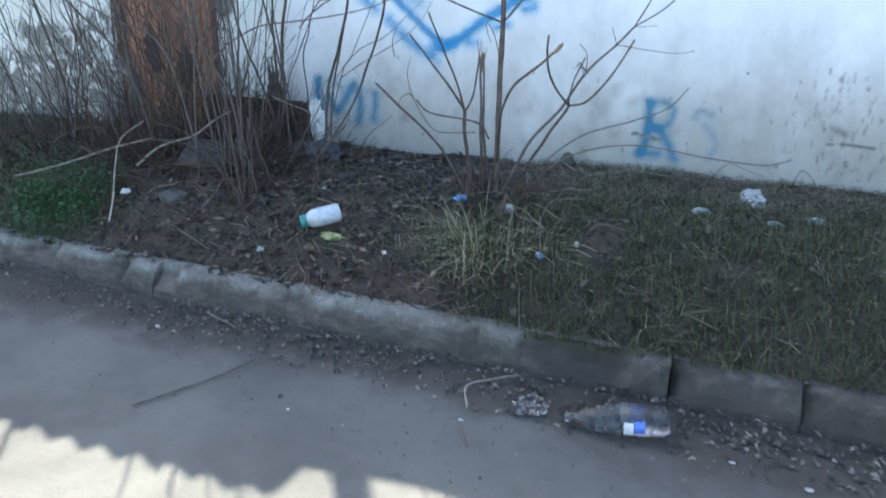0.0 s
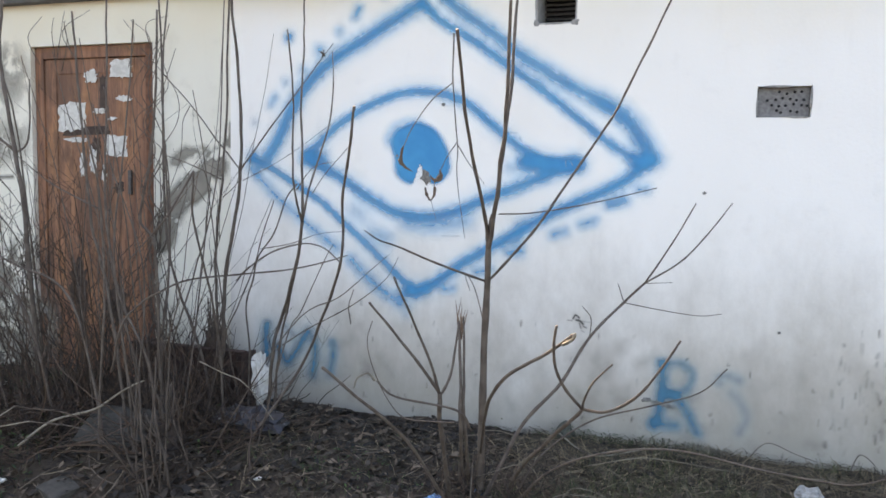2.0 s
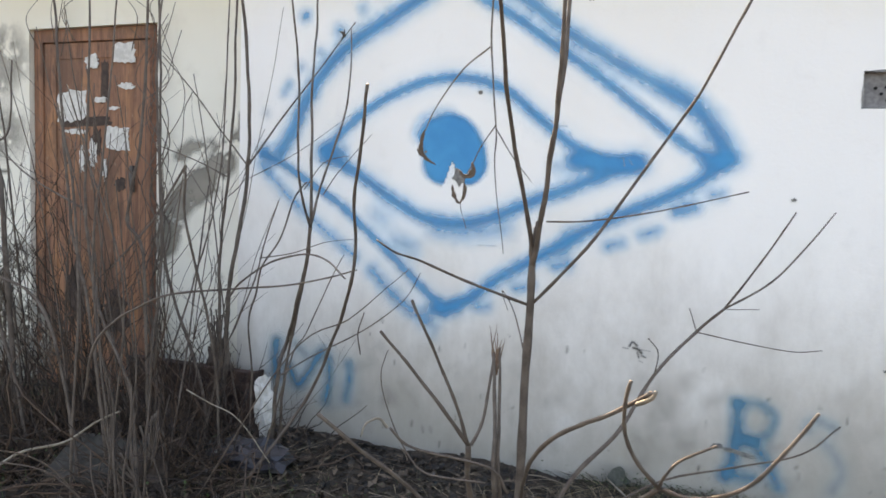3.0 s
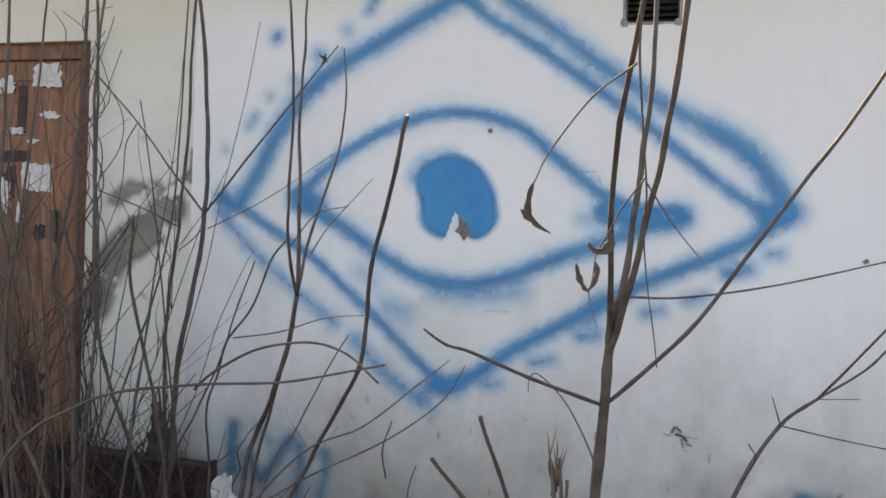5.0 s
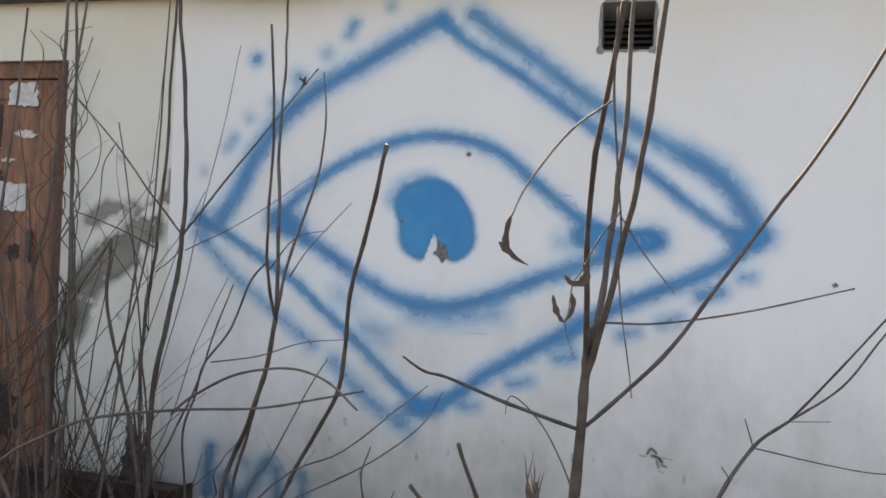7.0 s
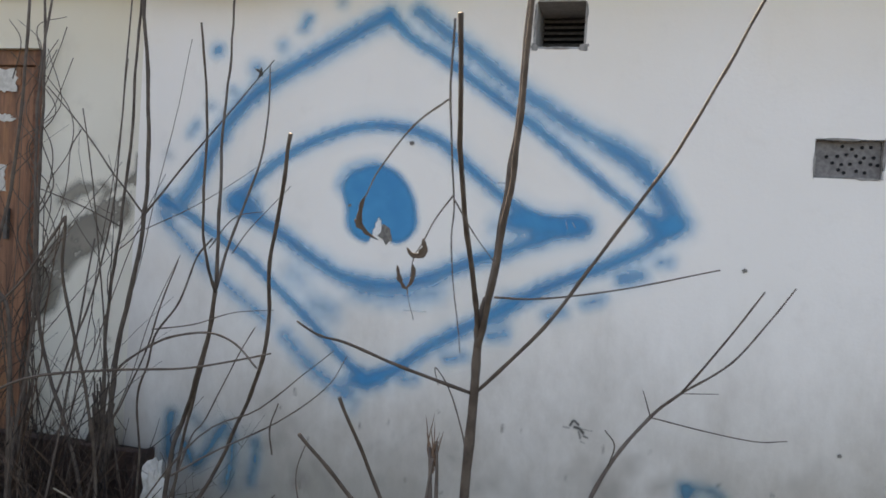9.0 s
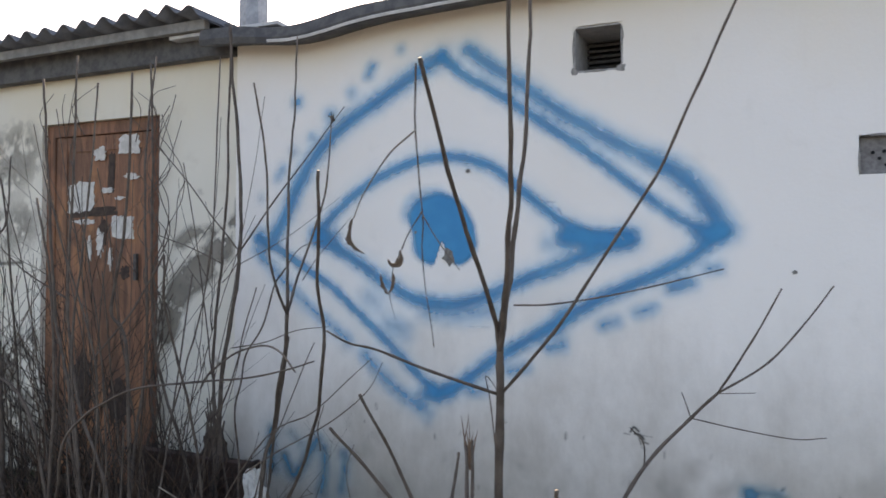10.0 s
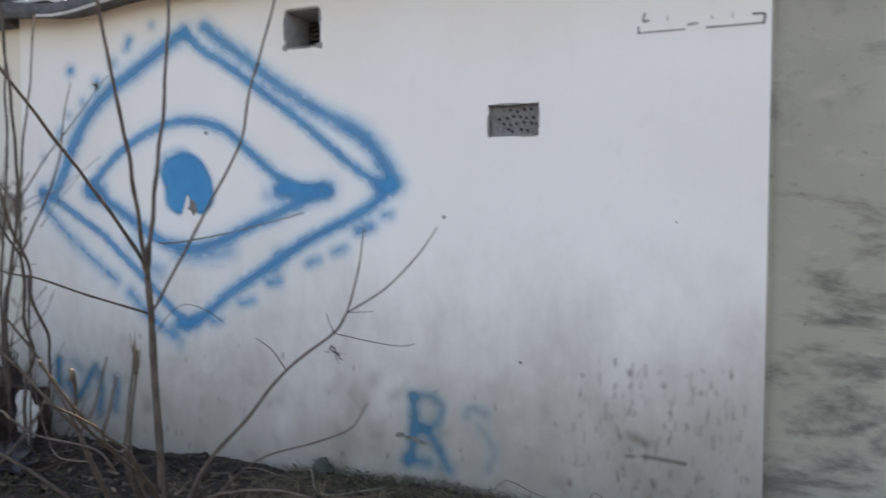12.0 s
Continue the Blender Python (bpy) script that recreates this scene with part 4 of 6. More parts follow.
stem(plant, "branch", [(0.708, -1.07, 1.06), (0.74, -1.07, 1.28), (0.76, -1.06, 1.51), (0.78, -1.04, 1.73), (0.78, -1.01, 2.05), (0.78, -0.98, 2.35)], 0.00902, 0.00492)
stem(plant, "branch", [(0.7, -1.04, 0.92), (0.89, -1.1, 1.13), (1.02, -1.1, 1.33), (1.17, -1.1, 1.56), (1.27, -1.17, 1.74), (1.37, -1.2, 1.96), (1.43, -1.23, 2.09)], 0.00574, 0.00328)
stem(plant, "branch", [(0.7, -1.04, 0.92), (0.53, -1.18, 1), (0.4, -1.29, 1.07), (0.37, -1.4, 1.1), (0.34, -1.47, 1.14)], 0.00533, 0.00246)
stem(plant, "branch", [(0.74, -1.03, 1.2), (0.88, -1.06, 1.21), (1.09, -1.02, 1.25), (1.35, -0.95, 1.32)], 0.00328, 0.00205)
stem(plant, "branch", [(0.67, -0.96, 0.16), (0.80, -1.38, 0.50), (0.916, -1.611, 0.677), (1.0, -1.69, 0.75), (1.075, -1.756, 0.803), (1.17, -1.855, 0.89)], 0.00656, 0.00492)
stem(plant, "twig", [(0.69, -1.03, 0.70), (0.675, -1.02, 0.78), (0.58, -0.82, 0.87), (0.471, -0.573, 0.894), (0.41, -0.35, 0.84), (0.377, -0.161, 0.749)], 0.0028, 0.0016)
stem(plant, "twig", [(0.76, -1.76, 1.78), (0.76, -1.76, 1.63), (0.78, -1.76, 1.44), (0.78, -1.76, 1.35), (0.81, -1.76, 1.15)], 0.00246, 0.000984)
stem(plant, "twig", [(0.757, -1.76, 1.628), (0.692, -1.76, 1.578), (0.628, -1.76, 1.491), (0.602, -1.76, 1.435)], 0.0022, 0.0013, BARK_DEAD)
stem(plant, "twig", [(0.78, -1.76, 1.44), (0.82, -1.76, 1.38), (0.87, -1.76, 1.32)], 0.00164, 0.00082)
stem(plant, "twig", [(0.778, -1.76, 1.448), (0.745, -1.76, 1.40), (0.724, -1.76, 1.355), (0.708, -1.76, 1.325), (0.704, -1.76, 1.285), (0.70, -1.76, 1.255), (0.715, -1.76, 1.205)], 0.00164, 0.000656)
main_sapling = plant
plant = thing("sapling", (0.69, -0.97, -0.04), "thin bare sapling leaning along the wall", "sapling", "bare shrubs on the verge")
stem(plant, "trunk", [(0.69, -0.97, -0.04), (0.75, -0.93, 0.1), (0.84, -0.88, 0.29), (0.99, -0.81, 0.48), (1.08, -0.67, 0.65), (1.21, -0.49, 0.79), (1.3, -0.53, 0.89)], 0.00984, 0.00492)
stem(plant, "branch", [(1.3, -0.53, 0.89), (1.41, -0.64, 1.08), (1.5, -0.76, 1.26)], 0.0041, 0.00246)
stem(plant, "branch", [(1.3, -0.53, 0.89), (1.46, -0.47, 1), (1.58, -0.4, 1.14), (1.66, -0.38, 1.26)], 0.0041, 0.00246)
stem(plant, "twig", [(1.21, -0.49, 0.79), (1.38, -0.51, 0.77), (1.54, -0.53, 0.76), (1.63, -0.56, 0.78)], 0.00246, 0.00164)
stem(plant, "twig", [(1.21, -0.49, 0.79), (1.18, -0.5, 0.88)], 0.00246, 0.00164)
stem(plant, "twig", [(1.3, -0.53, 0.89), (1.42, -0.52, 0.9)], 0.00164, 0.00123)
stem(plant, "twig", [(1.08, -0.67, 0.65), (1.1, -0.8, 0.76), (1.07, -0.87, 0.82)], 0.00246, 0.00164)
plant = thing("sapling", (0.76, -0.88, -0.06), "low bare sapling with spreading twigs", "sapling", "bare shrubs on the verge")
stem(plant, "trunk", [(0.76, -0.88, -0.06), (0.88, -1.16, 0.19), (1.009, -1.396, 0.382), (1.12, -1.57, 0.53), (1.187, -1.686, 0.625)], 0.0078, 0.0056)
stem(plant, "branch", [(1.187, -1.686, 0.625), (1.14, -1.75, 0.70), (1.119, -1.808, 0.777), (1.12, -1.87, 0.86), (1.136, -1.929, 0.928)], 0.005, 0.0042)
stem(plant, "branch", [(1.187, -1.686, 0.625), (1.20, -1.76, 0.68), (1.235, -1.87, 0.76), (1.304, -2.059, 0.863)], 0.0042, 0.0024)
stem(plant, "branch", [(1.187, -1.686, 0.625), (1.27, -1.80, 0.66), (1.356, -1.935, 0.748), (1.42, -1.97, 0.84), (1.468, -1.997, 0.928)], 0.005, 0.0032)
stem(plant, "stem", [(0.80, -0.94, -0.06), (0.92, -0.95, 0.17), (1.12, -0.94, 0.35), (1.367, -0.926, 0.443), (1.55, -0.97, 0.53), (1.641, -1.015, 0.643)], 0.0046, 0.0024)
plant = thing("sapling", (0.56, -1.02, -0.06), "bare sapling with cut forked stems", "sapling", "bare shrubs on the verge")
stem(plant, "trunk", [(0.56, -1.02, -0.06), (0.57, -1.2, 0.31), (0.59, -1.3, 0.51)], 0.01066, 0.00902)
stem(plant, "branch", [(0.59, -1.3, 0.51), (0.53, -1.38, 0.64), (0.46, -1.42, 0.74), (0.38, -1.51, 0.88)], 0.00656, 0.0041)
stem(plant, "branch", [(0.59, -1.3, 0.51), (0.56, -1.37, 0.68), (0.52, -1.4, 0.79), (0.48, -1.52, 0.98)], 0.00574, 0.0041)
stem(plant, "branch", [(0.6, -1.3, 0.51), (0.62, -1.27, 0.57), (0.63, -1.23, 0.68), (0.63, -1.2, 0.77)], 0.00574, 0.0041)
stem(plant, "twig", [(0.65, -1.3, 0.4), (0.5, -1.27, 0.38), (0.42, -1.25, 0.38), (0.36, -1.23, 0.42), (0.28, -1.2, 0.52), (0.23, -1.18, 0.65), (0.24, -1.15, 0.74)], 0.00328, 0.00164)
stem(plant, "twig", [(0.71, -1.25, 0.36), (0.66, -1.3, 0.45), (0.43, -1.35, 0.49), (0.37, -1.4, 0.56)], 0.00492, 0.0041)
plant = thing("stem_stub", (0.57, -0.88, -0.06), "split dry stem stub with torn splinters", "stub", "bare shrubs on the verge")
stem(plant, "trunk", [(0.57, -0.88, -0.06), (0.62, -1.1, 0.34), (0.57, -1, 0.74)], 0.01148, 0.00492)
stem(plant, "trunk", [(0.6, -0.87, -0.06), (0.63, -1.08, 0.35), (0.59, -1, 0.76)], 0.01066, 0.0041)
split_stub = plant
plant = thing("sapling", (0.56, -1.05, -0.06), "short dark cut shoot leaning over the litter", "sapling", "bare shrubs on the verge")
stem(plant, "stem", [(0.56, -1.05, -0.06), (0.48, -1.35, 0.32), (0.36, -1.58, 0.55), (0.284, -1.688, 0.67)], 0.0065, 0.0052)
plant = thing("shrub", (-1.18, -0.25, 0), "tall bare shrub of grey stems beside the wall", "shrub", "bare shrubs on the verge")
stem(plant, "stem", [(-1.18, -0.25, 0), (-1.11, -0.24, 0.31), (-1.11, -0.24, 0.52), (-1.09, -0.24, 0.79), (-1.03, -0.24, 1.1), (-1, -0.23, 1.37), (-1, -0.24, 1.84), (-1.04, -0.26, 2.31), (-1.04, -0.27, 2.51)], 0.01312, 0.00656)
stem(plant, "stem", [(-1.19, -0.19, 0), (-1.19, -0.19, 0.33), (-1.19, -0.19, 0.5), (-1.2, -0.19, 0.84), (-1.18, -0.19, 1.08), (-1.15, -0.19, 1.31), (-1.12, -0.19, 1.73), (-1.11, -0.2, 1.95), (-1.09, -0.21, 2.32), (-1.09, -0.22, 2.53)], 0.00902, 0.00492)
stem(plant, "branch", [(-1, -0.23, 1.37), (-0.82, -0.2, 1.62), (-0.68, -0.1, 1.86), (-0.52, -0.02, 2.11)], 0.00492, 0.00246)
stem(plant, "branch", [(-1, -0.23, 1.37), (-1.13, -0.3, 1.56), (-1.26, -0.33, 1.73), (-1.43, -0.36, 1.91)], 0.0041, 0.00246)
stem(plant, "twig", [(-1.26, -0.34, 1.73), (-1.31, -0.34, 1.64), (-1.32, -0.34, 1.5), (-1.35, -0.34, 1.38), (-1.4, -0.34, 1.26)], 0.00246, 0.00164)
stem(plant, "branch", [(-1.15, -0.19, 1.31), (-1.33, -0.22, 1.39), (-1.54, -0.25, 1.46)], 0.00328, 0.00246)
stem(plant, "twig", [(-0.94, -0.3, 1.31), (-0.79, -0.24, 1.4), (-0.67, -0.18, 1.49), (-0.48, -0.12, 1.64)], 0.00246, 0.00123)
stem(plant, "twig", [(-1.15, -0.19, 1.21), (-1.05, -0.24, 1.26), (-0.96, -0.29, 1.32)], 0.00246, 0.00246)
plant = thing("shrub", (-0.66, -0.5, -0.03), "bare forked shrub in front of the painted wall", "shrub", "bare shrubs on the verge")
stem(plant, "stem", [(-0.66, -0.5, -0.03), (-0.6, -0.54, 0.4), (-0.58, -0.5, 0.56), (-0.41, -0.69, 0.78), (-0.33, -0.75, 0.97), (-0.28, -0.81, 1.12)], 0.00984, 0.00738)
stem(plant, "stem", [(-0.62, -0.5, -0.03), (-0.56, -0.54, 0.43), (-0.44, -0.64, 0.73), (-0.33, -0.73, 1.02)], 0.00656, 0.00492)
stem(plant, "branch", [(-0.28, -0.81, 1.12), (-0.26, -0.9, 1.22), (-0.23, -0.99, 1.36), (-0.18, -1.08, 1.7), (-0.14, -1.2, 1.94)], 0.00574, 0.00328)
stem(plant, "branch", [(-0.28, -0.81, 1.12), (-0.29, -0.8, 1.39), (-0.33, -0.74, 1.67), (-0.35, -0.68, 1.92), (-0.38, -0.62, 2.29)], 0.00656, 0.00328)
stem(plant, "branch", [(-0.28, -0.81, 1.12), (-0.3, -0.67, 1.34), (-0.25, -0.61, 1.57), (-0.23, -0.59, 1.79), (-0.29, -0.49, 1.98)], 0.00574, 0.00246)
stem(plant, "twig", [(-0.32, -0.8, 1.27), (-0.23, -0.8, 1.38), (-0.12, -0.8, 1.41)], 0.00246, 0.00123)
stem(plant, "twig", [(-0.3, -0.68, 1.25), (-0.25, -0.64, 1.35), (-0.12, -0.6, 1.51)], 0.00246, 0.00123)
plant = thing("shrub", (-0.61, -0.79, -0.03), "bare shrub with cut stems and arching twigs", "shrub", "bare shrubs on the verge")
stem(plant, "stem", [(-0.61, -0.79, -0.03), (-0.42, -0.6, 0.32), (-0.18, -0.75, 0.7), (0.01, -1, 0.94), (0.04, -1.03, 1.08), (0.1, -1.16, 1.25), (0.19, -1.29, 1.44), (0.26, -1.4, 1.6)], 0.00738, 0.00492)
stem(plant, "stem", [(-0.78, -0.5, -0.02), (-0.77, -0.5, 0.39), (-0.77, -0.53, 0.63), (-0.7, -0.57, 0.79), (-0.65, -0.6, 0.92), (-0.54, -0.63, 1.05), (-0.45, -0.67, 1.22), (-0.37, -0.7, 1.3)], 0.00492, 0.00328)
stem(plant, "stem", [(-0.92, -0.7, -0.02), (-0.79, -0.7, 0.49), (-0.69, -0.72, 0.68), (-0.58, -0.75, 0.89), (-0.52, -0.78, 1.03), (-0.44, -0.8, 1.22)], 0.0041, 0.00246)
stem(plant, "stem", [(-0.49, -0.9, -0.05), (-0.31, -0.9, 0.57), (-0.22, -0.93, 0.71), (-0.09, -0.97, 0.94), (-0.02, -1, 1.04)], 0.00328, 0.00164)
stem(plant, "stem", [(-1.08, -0.45, -0.02), (-1, -0.45, 0.36), (-0.86, -0.46, 0.69), (-0.78, -0.47, 0.93), (-0.7, -0.49, 1.09), (-0.63, -0.5, 1.22)], 0.00246, 0.00123)
stem(plant, "branch", [(-1.02, -1.25, 0.42), (-0.9, -1.32, 0.65), (-0.8, -1.32, 0.76), (-0.69, -1.33, 0.82), (-0.56, -1.31, 0.88), (-0.35, -1.24, 0.91), (-0.09, -1.29, 0.95), (0.08, -1.29, 0.99), (0.21, -1.34, 1.03)], 0.00574, 0.00246)
stem(plant, "branch", [(-0.45, -1.1, 0.86), (-0.35, -1.17, 0.93), (-0.2, -1.23, 1.01), (-0.07, -1.29, 1.05), (0.05, -1.36, 1.07), (0.16, -1.43, 1.06), (0.25, -1.49, 1.02)], 0.0041, 0.00246)
stem(plant, "twig", [(-0.39, -1, 1), (-0.24, -1, 1.03), (-0.1, -1, 1.08), (0.04, -1, 1.1)], 0.00246, 0.00123)
stem(plant, "twig", [(-0.69, -1.01, -0.04), (-0.13, -1.2, 0.68), (0.11, -1.2, 0.84), (0.25, -1.2, 0.96), (0.33, -1.2, 1.03)], 0.00328, 0.00123)
stem(plant, "twig", [(-0.16, -1.2, 0.61), (-0.04, -1.2, 0.69), (0.17, -1.2, 0.81), (0.31, -1.2, 0.92), (0.37, -1.2, 1.02)], 0.00328, 0.00123)
stem(plant, "twig", [(0.21, -1.3, 0.75), (0.2, -1.3, 0.82), (0.22, -1.3, 0.89)], 0.00246, 0.00164)
plant = thing("shrub", (-0.8, -0.7, -0.02), "dense bare shrub in front of the old door", "shrub", "bare shrubs on the verge")
stem(plant, "stem", [(-0.8, -0.7, -0.02), (-0.81, -0.7, 0.35), (-0.81, -0.76, 0.64), (-0.83, -0.82, 0.89), (-0.84, -0.89, 1.13), (-0.79, -0.95, 1.35)], 0.00656, 0.00492)
stem(plant, "branch", [(-0.79, -0.95, 1.35), (-0.91, -0.97, 1.15), (-1, -0.98, 1.05), (-1.13, -1, 0.91)], 0.00492, 0.00328)
stem(plant, "stem", [(-1.01, -0.5, -0.01), (-1.07, -0.5, 0.33), (-1.22, -0.5, 0.68), (-1.29, -0.5, 0.92), (-1.32, -0.5, 1.36), (-1.32, -0.5, 1.88), (-1.34, -0.5, 2.3)], 0.0082, 0.00492)
stem(plant, "stem", [(-1.06, -0.85, -0.01), (-1.07, -0.85, 0.3), (-1.09, -0.86, 0.95), (-1.17, -0.87, 1.11), (-1.1, -0.88, 1.38), (-1.05, -0.89, 1.74), (-1.03, -0.9, 2.13)], 0.0082, 0.00492)
stem(plant, "stem", [(-1.16, -1, -0.03), (-1.17, -1, 0.16), (-1.26, -1, 0.74), (-1.35, -1, 1.08), (-1.41, -1, 1.62), (-1.45, -1, 2.12)], 0.0082, 0.00492)
stem(plant, "stem", [(-1.03, -1.1, -0.05), (-1.05, -1.1, 0.26), (-1.13, -1.1, 0.92), (-1.08, -1.1, 1.34), (-1.03, -1.1, 1.71), (-1, -1.1, 2.04)], 0.00574, 0.00328)
stem(plant, "stem", [(-1.15, -1.2, -0.07), (-1.14, -1.2, 0.22), (-1.08, -1.22, 0.78), (-1.09, -1.23, 1.22), (-1.15, -1.25, 1.57)], 0.00656, 0.0041)
stem(plant, "stem", [(-0.99, -1.15, -0.06), (-0.97, -1.15, 0.25), (-0.89, -1.18, 0.87), (-1.02, -1.22, 1.34), (-1.1, -1.25, 1.64)], 0.00492, 0.00246)
stem(plant, "stem", [(-1.12, -0.75, -0.01), (-1.12, -0.75, 0.24), (-1.11, -0.75, 0.61), (-1.08, -0.75, 1.14), (-1.11, -0.75, 1.49)], 0.00574, 0.00328)
stem(plant, "stem", [(-1, -0.9, -0.06), (-1.09, -0.82, 0.39), (-1.09, -0.75, 0.93), (-1.18, -0.68, 1.77), (-1.2, -0.6, 2.29)], 0.00738, 0.0041)
stem(plant, "stem", [(-0.89, -1.1, 0.01), (-0.96, -1.08, 0.44), (-1.14, -1.06, 0.75), (-1.23, -1.04, 1.16), (-1.23, -1.02, 1.73), (-1.24, -1, 2.2)], 0.00738, 0.0041)
stem(plant, "stem", [(-0.87, -1, -0.08), (-0.87, -0.85, 0.48), (-0.87, -0.7, 1.27)], 0.00492, 0.00328)
stem(plant, "stem", [(-1.42, -0.4, -0.02), (-1.37, -0.4, 0.29), (-1.2, -0.4, 0.76), (-1.04, -0.4, 1.34), (-0.99, -0.4, 2.32)], 0.00574, 0.00328)
plant = thing("shrub", (-1.82, -0.9, -0.03), "bare branching shrub beside the cream wall", "shrub", "bare shrubs on the verge")
stem(plant, "stem", [(-1.82, -0.9, -0.03), (-1.82, -0.9, 0.18), (-1.91, -0.88, 1.09), (-2, -0.85, 1.44), (-2.12, -0.82, 1.93), (-2.12, -0.8, 2.28)], 0.0144, 0.0084)
stem(plant, "branch", [(-2.01, -0.84, 1.43), (-1.94, -0.82, 1.51), (-1.94, -0.8, 1.83)], 0.006, 0.0036)
stem(plant, "branch", [(-2, -0.85, 1.44), (-2.28, -0.88, 1.65), (-2.58, -0.9, 2.04)], 0.0072, 0.0036)
stem(plant, "stem", [(-2.4, -0.9, -0.06), (-2.44, -0.9, 0.48), (-2.55, -0.95, 1.03), (-2.67, -1, 1.46)], 0.0108, 0.0072)
stem(plant, "branch", [(-2.49, -1, 1.03), (-2.24, -1, 1.36), (-2.19, -1, 1.43)], 0.006, 0.0036)
stem(plant, "stem", [(-1.59, -1, -0.04), (-1.79, -1, 0.59), (-2.03, -1.07, 0.89), (-2.32, -1.13, 1.15), (-2.72, -1.2, 1.24)], 0.0084, 0.0048)
stem(plant, "stem", [(-1.19, -1.1, -0.04), (-1.39, -1.1, 0.7), (-1.72, -1.15, 0.88), (-2.06, -1.2, 1.06)], 0.0072, 0.0036)
stem(plant, "stem", [(-1.86, -0.8, -0.03), (-1.95, -0.8, 0.62), (-2.04, -0.8, 0.94), (-2.42, -0.8, 1.29)], 0.0048, 0.0024)
stem(plant, "stem", [(-2.09, -0.6, -0.03), (-2.1, -0.6, 0.24), (-2.19, -0.6, 1.08), (-2.29, -0.6, 1.71), (-2.48, -0.6, 2.16)], 0.0072, 0.0036)
stem(plant, "branch", [(-1.4, -0.9, 1.15), (-1.73, -0.87, 1.27), (-1.99, -0.84, 1.41)], 0.0048, 0.0024)
stick = thing("dead_branch", (-1.48, -1.35, 0.04), "dry dead branch lying among the litter", "branch", "dead branches")
stem(stick, "twig", [(-1.48, -1.35, 0.04), (-1.36, -1.27, 0.15), (-1.11, -1.26, 0.235), (-0.95, -1.26, 0.34), (-0.83, -1.26, 0.40)], 0.0065, 0.0035, BARK_PALE)
plant = thing("sapling", (0.80, -1.0, -0.08), "thin bare shoot arching low over the grass", "sapling", "bare shrubs on the verge")
stem(plant, "stem", [(0.80, -1.0, -0.08), (0.98, -1.18, 0.19), (1.19, -1.3, 0.345), (1.457, -1.3, 0.40), (1.765, -1.3, 0.368), (1.984, -1.3, 0.355), (2.06, -1.3, 0.366), (2.125, -1.3, 0.393)], 0.0048, 0.0022)
stick = thing("dead_branch", (1.06, -0.52, -0), "dry dead branch lying among the litter", "branch", "dead branches")
stem(stick, "twig", [(1.06, -0.52, -0), (1.18, -0.7, 0.1), (1.32, -0.64, 0.12), (1.46, -0.57, 0.1), (1.63, -0.51, 0.07), (1.77, -0.45, 0.04)], 0.00288, 0.00144, BARK_DEAD)
for pts in ([(1.80, -0.12, -0.02), (1.862, -0.12, 0.071), (1.915, -0.12, 0.092), (2.014, -0.12, 0.056), (2.11, -0.12, 0.03)], [(2.248, -0.12, -0.05), (2.272, -0.12, 0.039), (2.301, -0.12, 0.088), (2.355, -0.12, 0.053), (2.40, -0.12, -0.02)]):
    stick = thing("dead_branch", pts[0], "thin dry twig bent over at the wall's foot", "branch", "dead branches")
    stem(stick, "twig", pts, 0.0026, 0.0014)
stick = thing("dead_branch", (0.86, -0.11, 0.02), "dry dead branch lying among the litter", "branch", "dead branches")
stem(stick, "twig", [(0.86, -0.11, 0.02), (1.08, -0.38, 0.01), (1.32, -0.23, 0.02)], 0.0048, 0.00336, BARK_PALE)
stick = thing("dead_branch", (0.74, -1.42, -0.11), "dry dead branch lying among the litter", "branch", "dead branches")
stem(stick, "twig", [(0.74, -1.42, -0.11), (0.67, -1.09, 0.07), (0.56, -0.67, 0.08)], 0.00288, 0.00144, BARK_DEAD)
stick = thing("dead_branch", (-0.65, -1.1, 0.47), "dry dead branch lying among the litter", "branch", "dead branches")
stem(stick, "twig", [(-0.65, -1.1, 0.47), (-0.53, -1.1, 0.43), (-0.41, -1.1, 0.39), (-0.26, -1.1, 0.24)], 0.00288, 0.00192, BARK_PALE)
stick = thing("dead_branch", (-1.07, -1.59, -0.21), "dry dead branch lying among the litter", "branch", "dead branches")
stem(stick, "twig", [(-1.07, -1.59, -0.21), (-0.75, -1.68, -0.29)], 0.00288, 0.00192, BARK_DEAD)
stick = thing("dead_branch", (-0.63, -0.74, 0.03), "dry dead branch lying among the litter", "branch", "dead branches")
stem(stick, "twig", [(-0.63, -0.74, 0.03), (-0.49, -0.09, 0.01)], 0.00288, 0.00144, BARK_DEAD)

# curled dead leaves that hang from the sapling
DEAD_LEAF = leafy("curled_dead_leaf", (0.06, 0.042, 0.03), (0.14, 0.10, 0.07))


